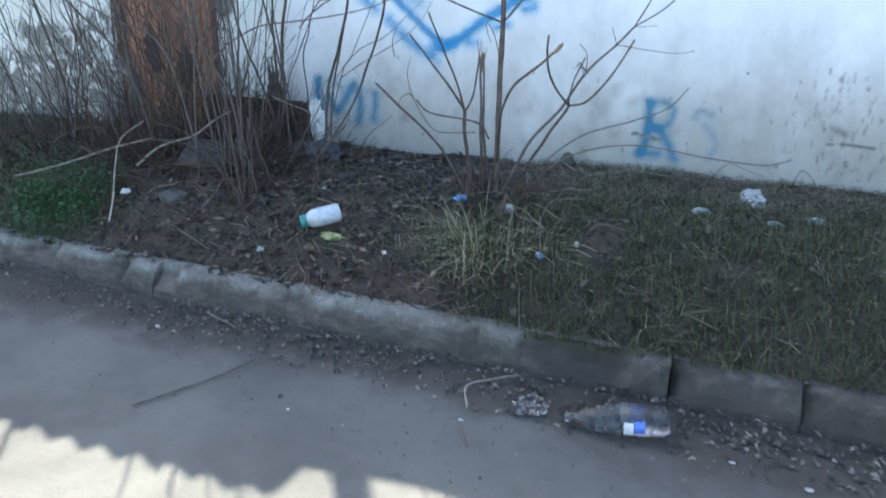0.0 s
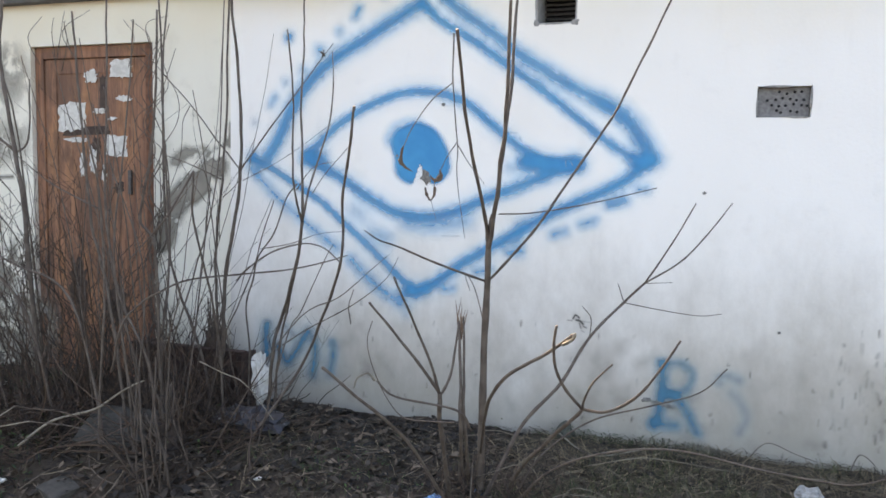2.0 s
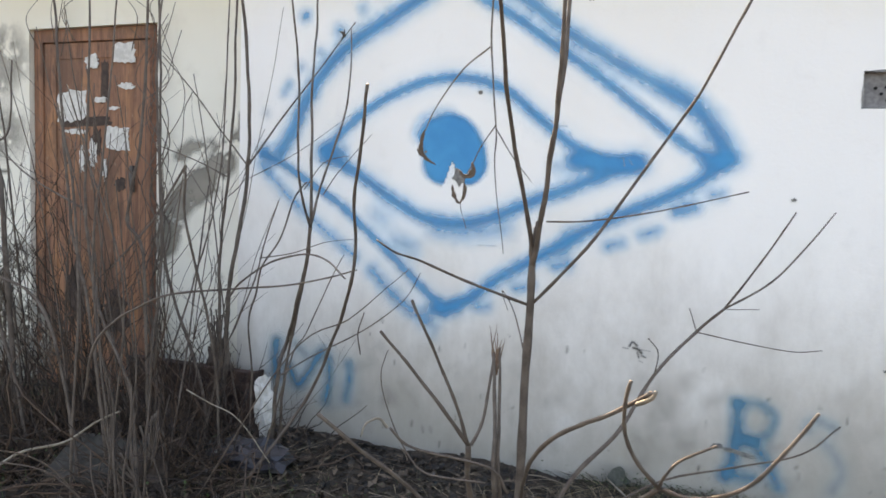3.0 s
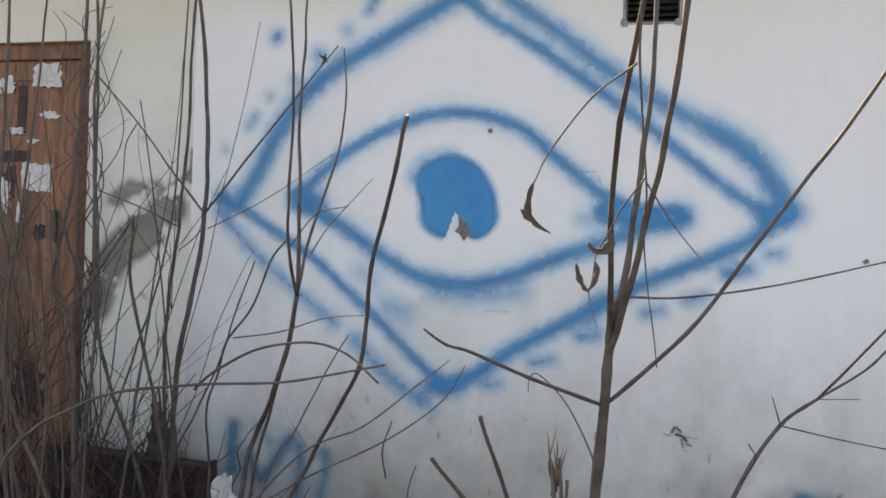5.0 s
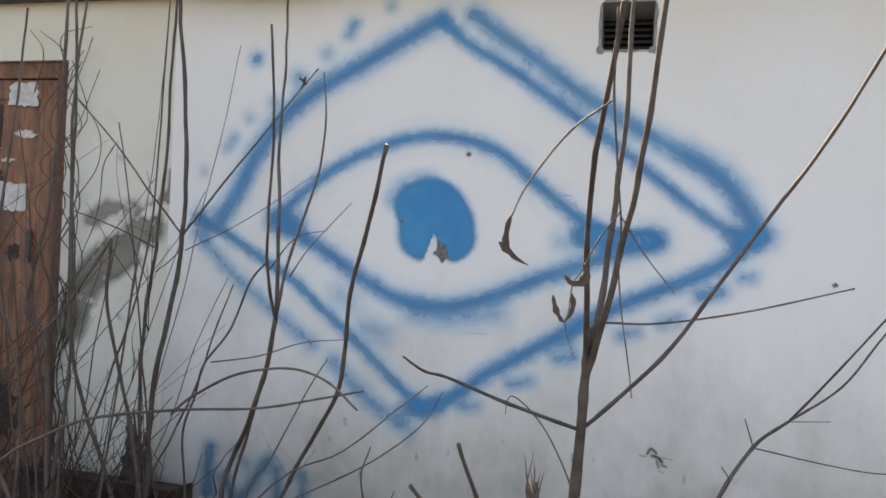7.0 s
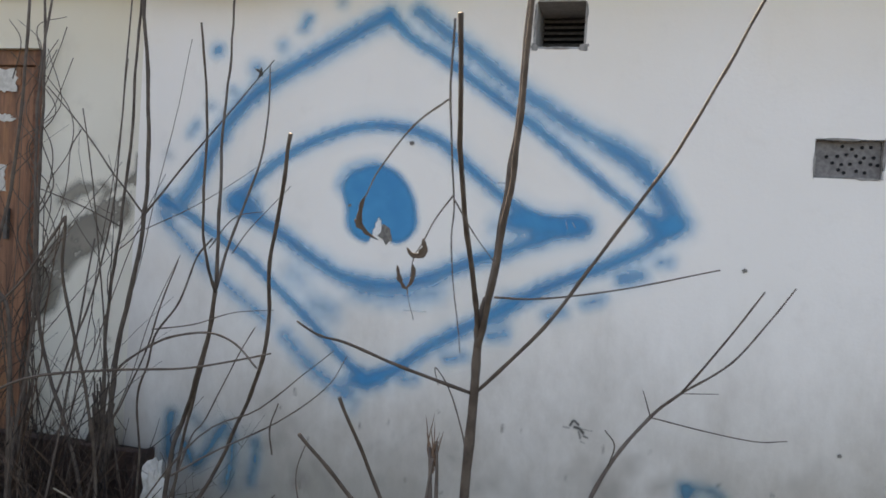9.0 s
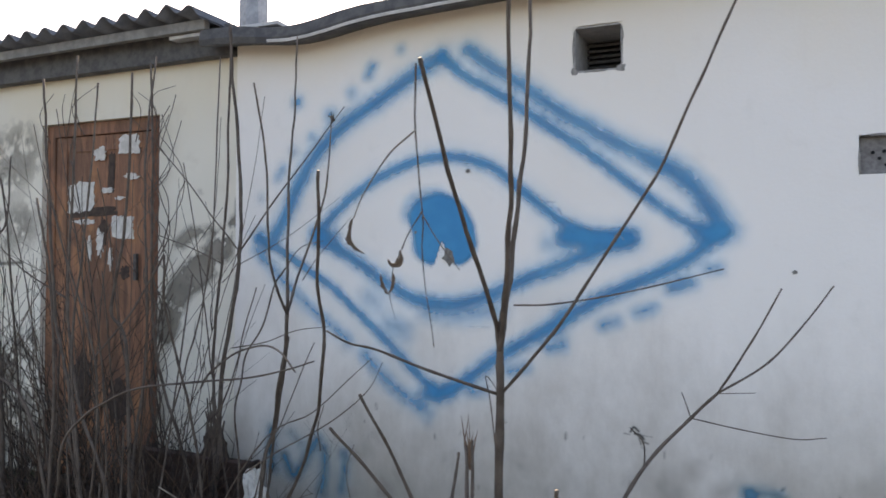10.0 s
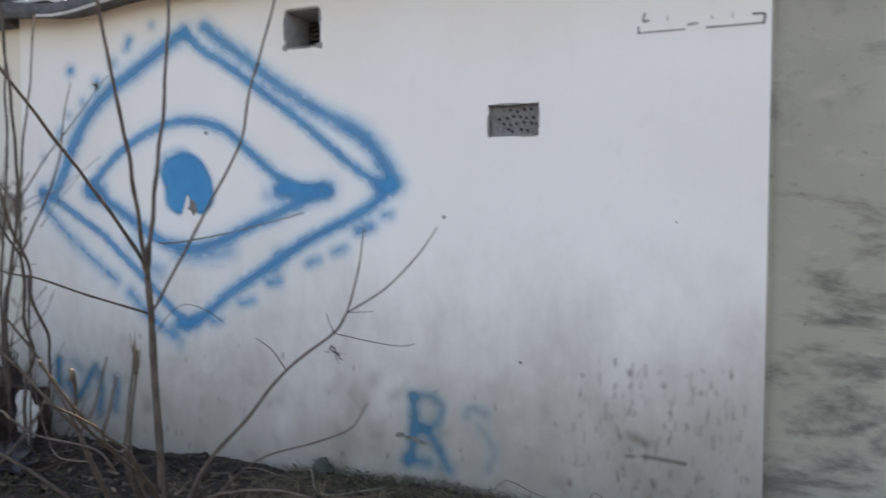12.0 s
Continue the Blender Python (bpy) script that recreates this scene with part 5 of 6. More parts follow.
def curled_leaf(parent, place, size, turn, name="dead_leaf"):
    bm = bmesh.new()
    rows = []
    for i in range(8):
        t = i / 7
        w = size * 0.12 * math.sin(math.pi * min(1, t * 0.92 + 0.06)) * (1 - 0.25 * t)
        bend = Vector((math.sin(t * 2.2) * size * 0.25, 0, -t * size))
        rows.append([bm.verts.new(bend + Vector((w * math.cos(a), w * math.sin(a) * 1.2, 0.1 * w * a)) + Vector((bumps(t * 7, a * 2, 1, size * 90), bumps(t * 7, a * 2, 1, 5 + size * 90), bumps(a * 3, t * 5, 1, 9))) * w * 1.7) for a in np.linspace(-2.3, 1.6, 6)])
    for a, b in zip(rows, rows[1:]):
        for j in range(5):
            bm.faces.new((a[j], a[j + 1], b[j + 1], b[j]))
    bmesh.ops.transform(bm, matrix=Matrix.Translation(place) @ Euler(turn).to_matrix().to_4x4(), verts=bm.verts)
    ob = part(name, bm, DEAD_LEAF, parent, "curled brown dead leaf", True)
    mod = ob.modifiers.new("thickness", "SOLIDIFY")
    mod.thickness = 0.0012


def withered_leaf(parent, pts, width, fold):
    """A shrivelled leaf folded along its rib, widest at mid length."""
    line = smooth_line(pts, 5)
    bm, rows = bmesh.new(), []
    for i, p in enumerate(line):
        t = i / (len(line) - 1)
        w = width * (0.12 + math.sin(math.pi * t ** 0.8) * (0.8 + 0.5 * bumps(t * 6, width * 300, 1, fold * 7)))
        ahead = (line[min(i + 1, len(line) - 1)] - line[max(i - 1, 0)]).normalized()
        side = ahead.cross(Vector((0, 1, 0))).normalized()
        row = []
        for a in (-1.0, -0.5, 0.0, 0.5, 1.0):
            q = side * (a * w * math.cos(fold)) + Vector((0, -1, 0)) * (abs(a) * w * math.sin(fold))
            row.append(bm.verts.new(p + q + Vector((1, 1, 1)) * 0.12 * w * bumps(t * 9, a * 3, 1, width * 500)))
        rows.append(row)
    for a, b in zip(rows, rows[1:]):
        for j in range(4):
            bm.faces.new((a[j], a[j + 1], b[j + 1], b[j]))
    ob = part("dead_leaf", bm, DEAD_LEAF, parent, "curled brown dead leaf", True)
    mod = ob.modifiers.new("thickness", "SOLIDIFY")
    mod.thickness = 0.0012


LEAF_Y = -1.762
for pts, width, fold in (([(0.602, 1.437), (0.596, 1.41), (0.597, 1.385), (0.612, 1.366), (0.634, 1.354)], 0.0085, 0.7), ([(0.583, 1.392), (0.592, 1.382), (0.604, 1.372), (0.616, 1.362)], 0.006, 0.4),
                         ([(0.724, 1.362), (0.730, 1.345), (0.722, 1.330), (0.705, 1.330), (0.694, 1.343)], 0.010, 0.6), ([(0.677, 1.308), (0.682, 1.288), (0.691, 1.270), (0.699, 1.262)], 0.0065, 0.7), ([(0.708, 1.312), (0.711, 1.294), (0.706, 1.276), (0.696, 1.264)], 0.0065, 0.6)):
    withered_leaf(main_sapling, [(x, LEAF_Y, z) for x, z in pts], width, fold)
# Torn pale ends; the first also carries sunlight on its tip in its colour.
for pts, r in (([(1.14, -1.83, 0.855), (1.17, -1.86, 0.88), (1.18, -1.87, 0.90)], 0.0058), ([(0.36, -1.4, 0.56), (0.345, -1.41, 0.585), (0.33, -1.42, 0.59), (0.30, -1.43, 0.57), (0.285, -1.43, 0.53)], 0.0048)):
    stem(main_sapling, "torn_end", pts, r, r * 0.6, BARK_PALE)
SHOOT = bark_material("brown_shoot_bark", (0.050, 0.037, 0.029), (0.095, 0.072, 0.057))
SPLINTER = bark_material("torn_reddish_wood", (0.13, 0.075, 0.05), (0.20, 0.13, 0.09))

# tangle of thin whips and dry stalks at the foot of the shrubs
rnd = random.Random(11)


def whip(bm, base, lean, height, r, crook, rng, steps=7):
    p, d, line = Vector(base), Vector((lean[0], lean[1], 1)).normalized(), []
    for i in range(steps):
        line.append(p.copy())
        d = (d + Vector((rng.uniform(-1, 1), rng.uniform(-1, 1), rng.uniform(-0.5, 0.4))) * crook).normalized()
        p = p + d * height / steps
    tube(bm, line, r, r * 0.4, 4)
    return line


def bramble(bm, cx, cy, sx, sy, n, hmax, rng):
    """Thin crooked stems that fork twice."""
    for _ in range(n):
        x, y = rng.gauss(cx, sx), min(-0.08, rng.gauss(cy, sy))
        y = max(y, kerb_line(x) + 0.16)
        if abs(x + 1.19) < 0.2 and -1.5 < y < -0.85:
            continue
        h = hmax * rng.uniform(0.4, 1.0)
        r = rng.uniform(0.0018, 0.0045)
        main = whip(bm, (x, y, bed_height(x, y) - 0.02), (rng.gauss(0, 0.35), rng.gauss(-0.15, 0.3)), h, r, 0.13, rng, 9)
        for _ in range(rng.randint(2, 4)):
            q = main[rng.randint(2, 7)]
            fork = whip(bm, q, (rng.gauss(0, 0.8), rng.gauss(-0.1, 0.5)), h * rng.uniform(0.2, 0.5), r * 0.6, 0.18, rng, 6)
            if rng.random() < 0.6:
                whip(bm, fork[3], (rng.gauss(0, 0.9), rng.gauss(0, 0.6)), h * rng.uniform(0.1, 0.25), r * 0.4, 0.2, rng, 5)


bm = bmesh.new()
thick = random.Random(77)
for spot in ((-1.95, -0.62, 0.38, 0.22, 46, 1.9), (-1.45, -0.85, 0.22, 0.18, 40, 1.2), (-1.15, -0.6, 0.16, 0.2, 34, 1.0), (-2.7, -0.8, 0.45, 0.25, 40, 1.5), (-1.7, -1.0, 0.4, 0.15, 50, 0.7), (-1.05, -0.95, 0.15, 0.12, 30, 0.8), (-1.03, -0.36, 0.12, 0.08, 12, 0.5), (-1.35, -0.32, 0.2, 0.06, 14, 0.6), (-2.25, -0.5, 0.16, 0.14, 22, 2.3), (-1.9, -0.4, 0.1, 0.1, 14, 2.2)):
    bramble(bm, *spot, thick)
for cx, cy, sx, sy, n, hmax in ((-1.02, -1.0, 0.20, 0.16, 120, 0.75), (-1.15, -0.36, 0.25, 0.08, 26, 0.45), (-1.9, -0.75, 0.5, 0.30, 260, 0.9), (-1.45, -1.05, 0.35, 0.16, 320, 0.6), (-1.05, -0.7, 0.25, 0.25, 260, 0.55), (-1.35, -0.6, 0.4, 0.2, 250, 0.42), (-2.2, -0.9, 0.5, 0.25, 250, 0.55), (-2.9, -0.7, 0.6, 0.35, 110, 0.7), (-0.62, -0.5, 0.12, 0.12, 30, 0.5),
                                 (0.66, -1.05, 0.15, 0.12, 110, 0.40), (0.95, -1.05, 0.25, 0.2, 90, 0.26), (1.2, -0.8, 0.4, 0.3, 60, 0.18), (0.1, -1.0, 0.4, 0.3, 70, 0.16), (-1.45, -0.95, 0.45, 0.25, 120, 0.5)):
    for _ in range(n):
        x, y = rnd.gauss(cx, sx), min(-0.06, rnd.gauss(cy, sy))
        h = hmax * rnd.uniform(0.25, 1.0)
        if abs(x + 1.19) < 0.2 and -1.5 < y < -0.85:
            continue
        line = whip(bm, (x, y, bed_height(x, y) - 0.02), (rnd.uniform(-2.6, 2.6), rnd.uniform(-2.0, 1.4)), h, rnd.uniform(0.0018, 0.0055) if cx < -0.3 else rnd.uniform(0.0014, 0.0036), 0.55, rnd, 9)
        if rnd.random() < 0.4:
            q = line[4]
            tube(bm, [q, q + Vector((rnd.uniform(-0.08, 0.08), rnd.uniform(-0.06, 0.06), 0.05)), q + Vector((rnd.uniform(-0.14, 0.14), rnd.uniform(-0.1, 0.1), 0.13))], 0.0018, 0.0008, 4)
brush = leafy("dry_brush", (0.016, 0.010, 0.0078), (0.105, 0.067, 0.046), rare=1.6)
tagged(link("brushwood", bm, brush), "tangle of thin dry twigs round the shrubs", "brushwood", kind="stuff")

# cut stump that the shrub grows from
def stump(place, r, h, label):
    st = thing("stump", place, label, "stump")
    bm = bmesh.new()
    rings = []
    for i in range(7):
        t = i / 6
        ring = []
        for j in range(18):
            a = math.tau * j / 18
            k = r * (1.35 - 0.6 * t) * (1 + 0.45 * bumps(math.cos(a) * 2, math.sin(a) * 2, 1, t * 2 + r * 50))
            ring.append(bm.verts.new((place[0] + k * math.cos(a), place[1] + k * math.sin(a), place[2] + h * t + 0.03 * bumps(a, t, 2) * t)))
        rings.append(ring)
    for a, b in zip(rings, rings[1:]):
        for j in range(18):
            bm.faces.new((a[j], a[(j + 1) % 18], b[(j + 1) % 18], b[j]))
    bm.faces.new(rings[-1])
    part("stump_wood", bm, bark_material("dark_stump_bark", (0.030, 0.021, 0.016), (0.065, 0.045, 0.034)), st, smooth=False)
    for _ in range(16):
        a, q = rnd.uniform(0, math.tau), rnd.uniform(0.2, 0.8) * r
        x, y = place[0] + q * math.cos(a), place[1] + q * math.sin(a)
        stem(st, "cut_shoot", [(x, y, place[2] + h * 0.8), (x + rnd.uniform(-0.05, 0.05), y - 0.01, place[2] + h + rnd.uniform(0.04, 0.30) ** 1.3)], rnd.uniform(0.003, 0.009), 0.004)


# low wooden trough of dark boards against the wall, filled with earth
TROUGH = speckled("dark_reddish_board", (0.032, 0.018, 0.0145), (0.072, 0.041, 0.032), 16, 0.85, 0, 0.5)
trough = thing("planter_box", (-1.42, -0.09, -0.05), "low dark reddish wooden trough of earth against the wall", "planter")
for name, a, b in (("front_board", (-1.82, -0.172, -0.08), (-1.035, -0.152, 0.10)), ("front_board", (-1.82, -0.170, 0.103), (-1.035, -0.150, 0.266)), ("end_board", (-1.055, -0.148, -0.08), (-1.036, -0.006, 0.265)),
                   ("end_board", (-1.82, -0.148, -0.08), (-1.80, 0.038, 0.265)), ("rim_board", (-1.83, -0.182, 0.268), (-1.025, -0.125, 0.286)), ("corner_post", (-1.062, -0.186, -0.08), (-1.026, -0.174, 0.267))):
    bm = bmesh.new()
    box(bm, a, b, 0.004)
    part(name, bm, TROUGH, trough)
bm = bmesh.new()
box(bm, (-1.798, -0.148, 0.0), (-1.058, -0.004, 0.252), 0.01)
part("earth", bm, SOIL, trough, "dark dry earth")
stump((-1.28, -0.085, 0.24), 0.062, 0.14, "knobbly dark cut stump with shoots in the trough")
stump((-0.93, -0.98, -0.04), 0.085, 0.16, "low dark stump with cut shoots in the verge")

# slender whips in front of the door and cream wall
slim = thing("shrub", (-1.5, -0.85, -0.02), "thicket of slender bare whips before the door", "shrub", "bare shrubs on the verge")
for i in range(34):
    x, y = rnd.uniform(-2.75, -0.95), rnd.uniform(-1.15, -0.25)
    line, p, d = [], Vector((x, y, bed_height(x, y) - 0.02)), Vector((rnd.uniform(-0.22, 0.22), rnd.uniform(-0.18, 0.1), 1)).normalized()
    h = rnd.uniform(0.8, 2.2)
    for j in range(8):
        line.append(tuple(p))
        d = (d + Vector((rnd.uniform(-1, 1), rnd.uniform(-1, 0.6), 0.3)) * 0.07).normalized()
        p = p + d * h / 7
        p.y = min(p.y, -0.02)
    r = rnd.uniform(0.0025, 0.0055)
    stem(slim, "whip", line, r, r * 0.45)
    if rnd.random() < 0.5:
        q = Vector(line[rnd.randint(2, 5)])
        stem(slim, "twig", [tuple(q), tuple(q + Vector((rnd.uniform(-0.12, 0.12), rnd.uniform(-0.1, 0.02), 0.12))), tuple(q + Vector((rnd.uniform(-0.22, 0.22), rnd.uniform(-0.12, 0.02), 0.32)))], r * 0.6, 0.001)

# thin vines that climb the wall by the door frame
vines = thing("climbing_vine", (-1.74, 0.02, 0.0), "thin dark bare vines climbing by the door frame", "vine")
for i in range(8):
    x = rnd.uniform(-1.87, -1.76)
    pts = [(x + rnd.uniform(-0.05, 0.05) + 0.02 * j * rnd.uniform(-1, 1), rnd.uniform(0.0, 0.03), -0.02 + z) for j, z in enumerate((0.0, 0.25, 0.5, 0.7, 1.0, 1.25, 1.5, 1.7, 1.9, rnd.uniform(2.0, 2.38)))]
    stem(vines, "vine_stem", pts, rnd.uniform(0.003, 0.006), 0.002)
for i in range(9):
    x, z = rnd.uniform(-2.75, -1.8), rnd.uniform(2.1, 2.2)
    stem(vines, "vine_shoot", [(x, 0.03, z - 0.1), (x + rnd.uniform(-0.08, 0.08), 0.0, z + 0.08), (x + rnd.uniform(-0.15, 0.15), 0.02, z + rnd.uniform(0.12, 0.25))], 0.003, 0.0015)
curled_leaf(main_sapling, (-0.56, -0.06, 2.07), 0.05, (0.3, 0.5, 0.8))
curled_leaf(main_sapling, (-0.585, -0.07, 2.06), 0.045, (0.3, -0.6, 0.2))
for i in range(9):
    x, y, z = 0.575 + 0.006 * (i % 4), -1.005 + 0.006 * (i % 3), 0.66 + 0.012 * (i % 5)
    stem(split_stub, "splinter", [(x, y, z), (x + rnd.uniform(-0.012, 0.012), y - 0.004, z + 0.05), (x + rnd.uniform(-0.022, 0.022), y - 0.006, z + rnd.uniform(0.08, 0.15))], 0.0045, 0.0006, SPLINTER)

# clump of brown shoots between the slab and the bottle
clump = thing("shrub", (-0.74, -1.28, -0.1), "clump of brown cut shoots rising from the litter", "shrub", "bare shrubs on the verge")
for i in range(10):
    x, y = -0.74 + rnd.gauss(0, 0.035), -1.28 + rnd.gauss(0, 0.04)
    h, lean = rnd.uniform(0.25, 1.15) * rnd.uniform(0.6, 1.2), rnd.gauss(-0.14, 0.22)
    pts = [(x + lean * h * t ** 1.3 + rnd.uniform(-0.022, 0.022), y + 0.08 * h * t + rnd.uniform(-0.02, 0.02), bed_height(x, y) - 0.02 + h * t) for t in (0, 0.2, 0.45, 0.7, 1)]
    r = rnd.uniform(0.003, 0.0085)
    stem(clump, "shoot", pts, r, r * 0.5, SHOOT)
    if i % 2:
        q = Vector(pts[rnd.randint(1, 3)])
        stem(clump, "twig", [tuple(q), tuple(q + Vector((rnd.uniform(-0.12, 0.12), rnd.uniform(-0.04, 0.04), 0.10))), tuple(q + Vector((rnd.uniform(-0.2, 0.2), rnd.uniform(-0.06, 0.06), 0.26)))], r * 0.5, 0.0012, SHOOT)

for root, pts, r in (([(-0.78, -1.32, bed_height(-0.78, -1.32)), (-0.85, -1.58, 0.30), (-0.93, -1.853, 0.438)], [(-0.93, -1.853, 0.438), (-0.955, -2.0, 0.37), (-0.914, -2.1, 0.27), (-0.84, -2.22, 0.15), (-0.779, -2.33, 0.061)], 0.0044),
                     ([(-0.79, -1.31, bed_height(-0.79, -1.31)), (-0.90, -1.50, 0.22), (-1.115, -1.62, 0.285)], [(-1.115, -1.62, 0.285), (-1.402, -1.62, 0.205), (-1.709, -1.61, 0.102), (-1.95, -1.61, 0.03), (-2.188, -1.60, -0.037)], 0.005)):
    stem(clump, "shoot", root, 0.0032, 0.0026, SHOOT)
    stem(clump, "dead_shoot", pts, r * 0.6, r, BARK_PALE)

# ---- litter, grass and rubbish on the verge ----
rnd = random.Random(21)


def many(name, polys, mat, label, category):
    """Joins many small faces, given as rows of corner points, into one mesh."""
    verts, faces = [], []
    for strip in polys:
        b = len(verts)
        verts += [tuple(v) for v in strip]
        n = len(strip) // 2
        faces += [(b + 2 * i, b + 2 * i + 1, b + 2 * i + 3, b + 2 * i + 2) for i in range(n - 1)]
    me = bpy.data.meshes.new(name)
    me.from_pydata(verts, [], faces)
    me.materials.append(mat)
    return tagged(new(name, me), label, category, kind="stuff")


def blade(x, y, h, lean, w, a, droop=0.5, z=None):
    base = Vector((x, y, (bed_height(x, y) if z is None else z) - 0.008))
    side = Vector((math.cos(a + 1.57), math.sin(a + 1.57), 0)) * w
    out = Vector((math.cos(a), math.sin(a), 0))
    rows = []
    for t, k in ((0, 1), (0.4, 0.85), (0.75, 0.6), (1, 0.12)):
        p = base + out * (lean * h * (t ** 1.6)) + Vector((0, 0, h * (t - droop * lean * t * t)))
        rows += [p - side * k, p + side * k]
    return rows


def patchy(x, y):
    return bumps(x, y, 1.8, 11.0) + 0.5 * bumps(x, y, 5.0, 13.0)


green, straw = [], []
tries = 0
while len(green) < 42000 and tries < 300000:
    tries += 1
    x, y = rnd.uniform(-4.5, 4.5), rnd.uniform(-1.95, -0.05)
    k = kerb_line(x) + 0.07
    if y < k:
        continue
    right = min(1, max(0, (x - 0.35) / 0.7)) * (0.35 + 0.65 * min(1, max(0, (-0.55 - y) / 0.5)))
    left = min(1, max(0, (-1.9 - x) / 0.5)) * 0.75
    want = max(right, left, 0.04)
    if patchy(x, y) < 0.22 - 0.75 * want or rnd.random() > want:
        continue
    green.append(blade(x, y, rnd.uniform(0.03, 0.115), rnd.uniform(0.3, 1.3), rnd.uniform(0.0012, 0.0026), rnd.uniform(0, math.tau), 0.35))
many("grass", green, leafy("verge_grass", (0.018, 0.026, 0.010), (0.115, 0.125, 0.052), rare=1.5), "short dull green grass on the verge", "grass")

for _ in range(12000):
    x, y = rnd.uniform(-3.5, 4.2), rnd.uniform(-1.9, -0.05)
    if y < kerb_line(x) + 0.05 or patchy(x, y) < -0.15 or (x > 0.95 and y < -0.7 and rnd.random() < 0.6):
        continue
    straw.append(blade(x, y, rnd.uniform(0.035, 0.13), rnd.uniform(0.9, 2.4), rnd.uniform(0.001, 0.0024), rnd.uniform(0, math.tau), 0.42))
for _ in range(6000):
    x, y = rnd.uniform(0.5, 4.2), rnd.uniform(-1.9, -0.3)
    if y > kerb_line(x) + 0.1 and patchy(x, y + 3) > -0.1:
        straw.append(blade(x, y, rnd.uniform(0.05, 0.16), rnd.uniform(0.6, 2.0), rnd.uniform(0.0009, 0.0018), rnd.uniform(0, math.tau), 0.42))
for _ in range(6500):
    x, y = rnd.uniform(0.7, 4.2), -0.04 - abs(rnd.gauss(0, 0.42))
    if y > kerb_line(x) + 0.1:
        straw.append(blade(x, y, rnd.uniform(0.06, 0.16), rnd.uniform(1.6, 2.6), rnd.uniform(0.0012, 0.0026), rnd.uniform(0, math.tau), 0.42))
many("dry_grass", straw, leafy("dry_straw", (0.03, 0.023, 0.015), (0.36, 0.29, 0.19), rare=3.0), "matted dry straw and dead grass", "dry grass")

clump = []
for _ in range(560):
    cx, cy, hk, aim = rnd.choice([(0.70, -1.50, 1.0, -2.3), (0.83, -1.44, 0.8, -1.0), (0.62, -1.42, 0.6, 2.6), (0.95, -1.50, 0.55, -0.4), (0.76, -1.58, 0.7, -1.7)])
    x, y = rnd.gauss(cx, 0.055), rnd.gauss(cy, 0.05)
    clump.append(blade(x, y, rnd.uniform(0.07, 0.36) * hk, rnd.uniform(0.3, 1.9), rnd.uniform(0.001, 0.0024), rnd.gauss(aim, 0.9), rnd.uniform(0.35, 0.55)))
many("grass_tuft", clump, leafy("pale_dry_tuft", (0.05, 0.055, 0.026), (0.55, 0.47, 0.29), rare=1.7), "pale yellowed grass tuft below the sapling", "dry grass")

# fallen leaves
leaves = []
for _ in range(14000):
    x, y = rnd.uniform(-3.6, 4.0), rnd.uniform(-1.85, -0.04)
    if y < kerb_line(x) + 0.06 or rnd.random() > (0.95 if x < 0.7 else 0.28):
        continue
    a, s = rnd.uniform(0, math.tau), rnd.uniform(0.008, 0.034)
    u = Vector((math.cos(a), math.sin(a), rnd.uniform(-0.5, 0.5))).normalized() * s
    v = Vector((-math.sin(a), math.cos(a), rnd.uniform(-0.6, 0.6))).normalized() * s * rnd.uniform(0.3, 0.6)
    c = Vector((x, y, bed_height(x, y) + rnd.uniform(0.002, 0.022)))
    lift = Vector((0, 0, s * rnd.uniform(-0.3, 0.5)))
    leaves.append([c - u - v * 0.2, c - u + v * 0.2, c - u * 0.3 - v + lift, c - u * 0.3 + v + lift, c + u * 0.4 - v * 0.9, c + u * 0.4 + v * 0.9, c + u * 1.1 - v * 0.1, c + u * 1.1 + v * 0.1 + lift])
many("leaf_litter", leaves, leafy("fallen_leaves", (0.013, 0.0095, 0.0075), (0.19, 0.14, 0.098), rare=3.6), "brown fallen leaves strewn over the soil", "leaves")

# twigs on the soil and in the gutter
bm = bmesh.new()
for i in range(1700):
    x, y = rnd.uniform(-3.4, 3.6), rnd.uniform(-1.85, -0.1)
    if y < kerb_line(x) + 0.07:
        continue
    a, l = rnd.uniform(0, math.tau), rnd.uniform(0.05, 0.26)
    pts = []
    for t in (-0.5, 0, 0.5):
        px, py = x + math.cos(a) * l * t + rnd.uniform(-0.01, 0.01), min(-0.03, y + math.sin(a) * l * t)
        py = max(py, kerb_line(px) + 0.09)
        pts.append(Vector((px, py, bed_height(px, py) + rnd.uniform(0.004, 0.03))))
    r = rnd.uniform(0.0012, 0.0032)
    tube(bm, smooth_line(pts, 2), r, r * 0.6, 4)
tagged(link("fallen_twigs", bm, leafy("fallen_twig_bark", (0.025, 0.019, 0.015), (0.28, 0.22, 0.16), rare=3.0)), "thin fallen twigs strewn over the soil", "twigs", kind="stuff")

# gutter dirt: crumbs, leaf bits and pebbles on the road by the kerb
crumbs = []
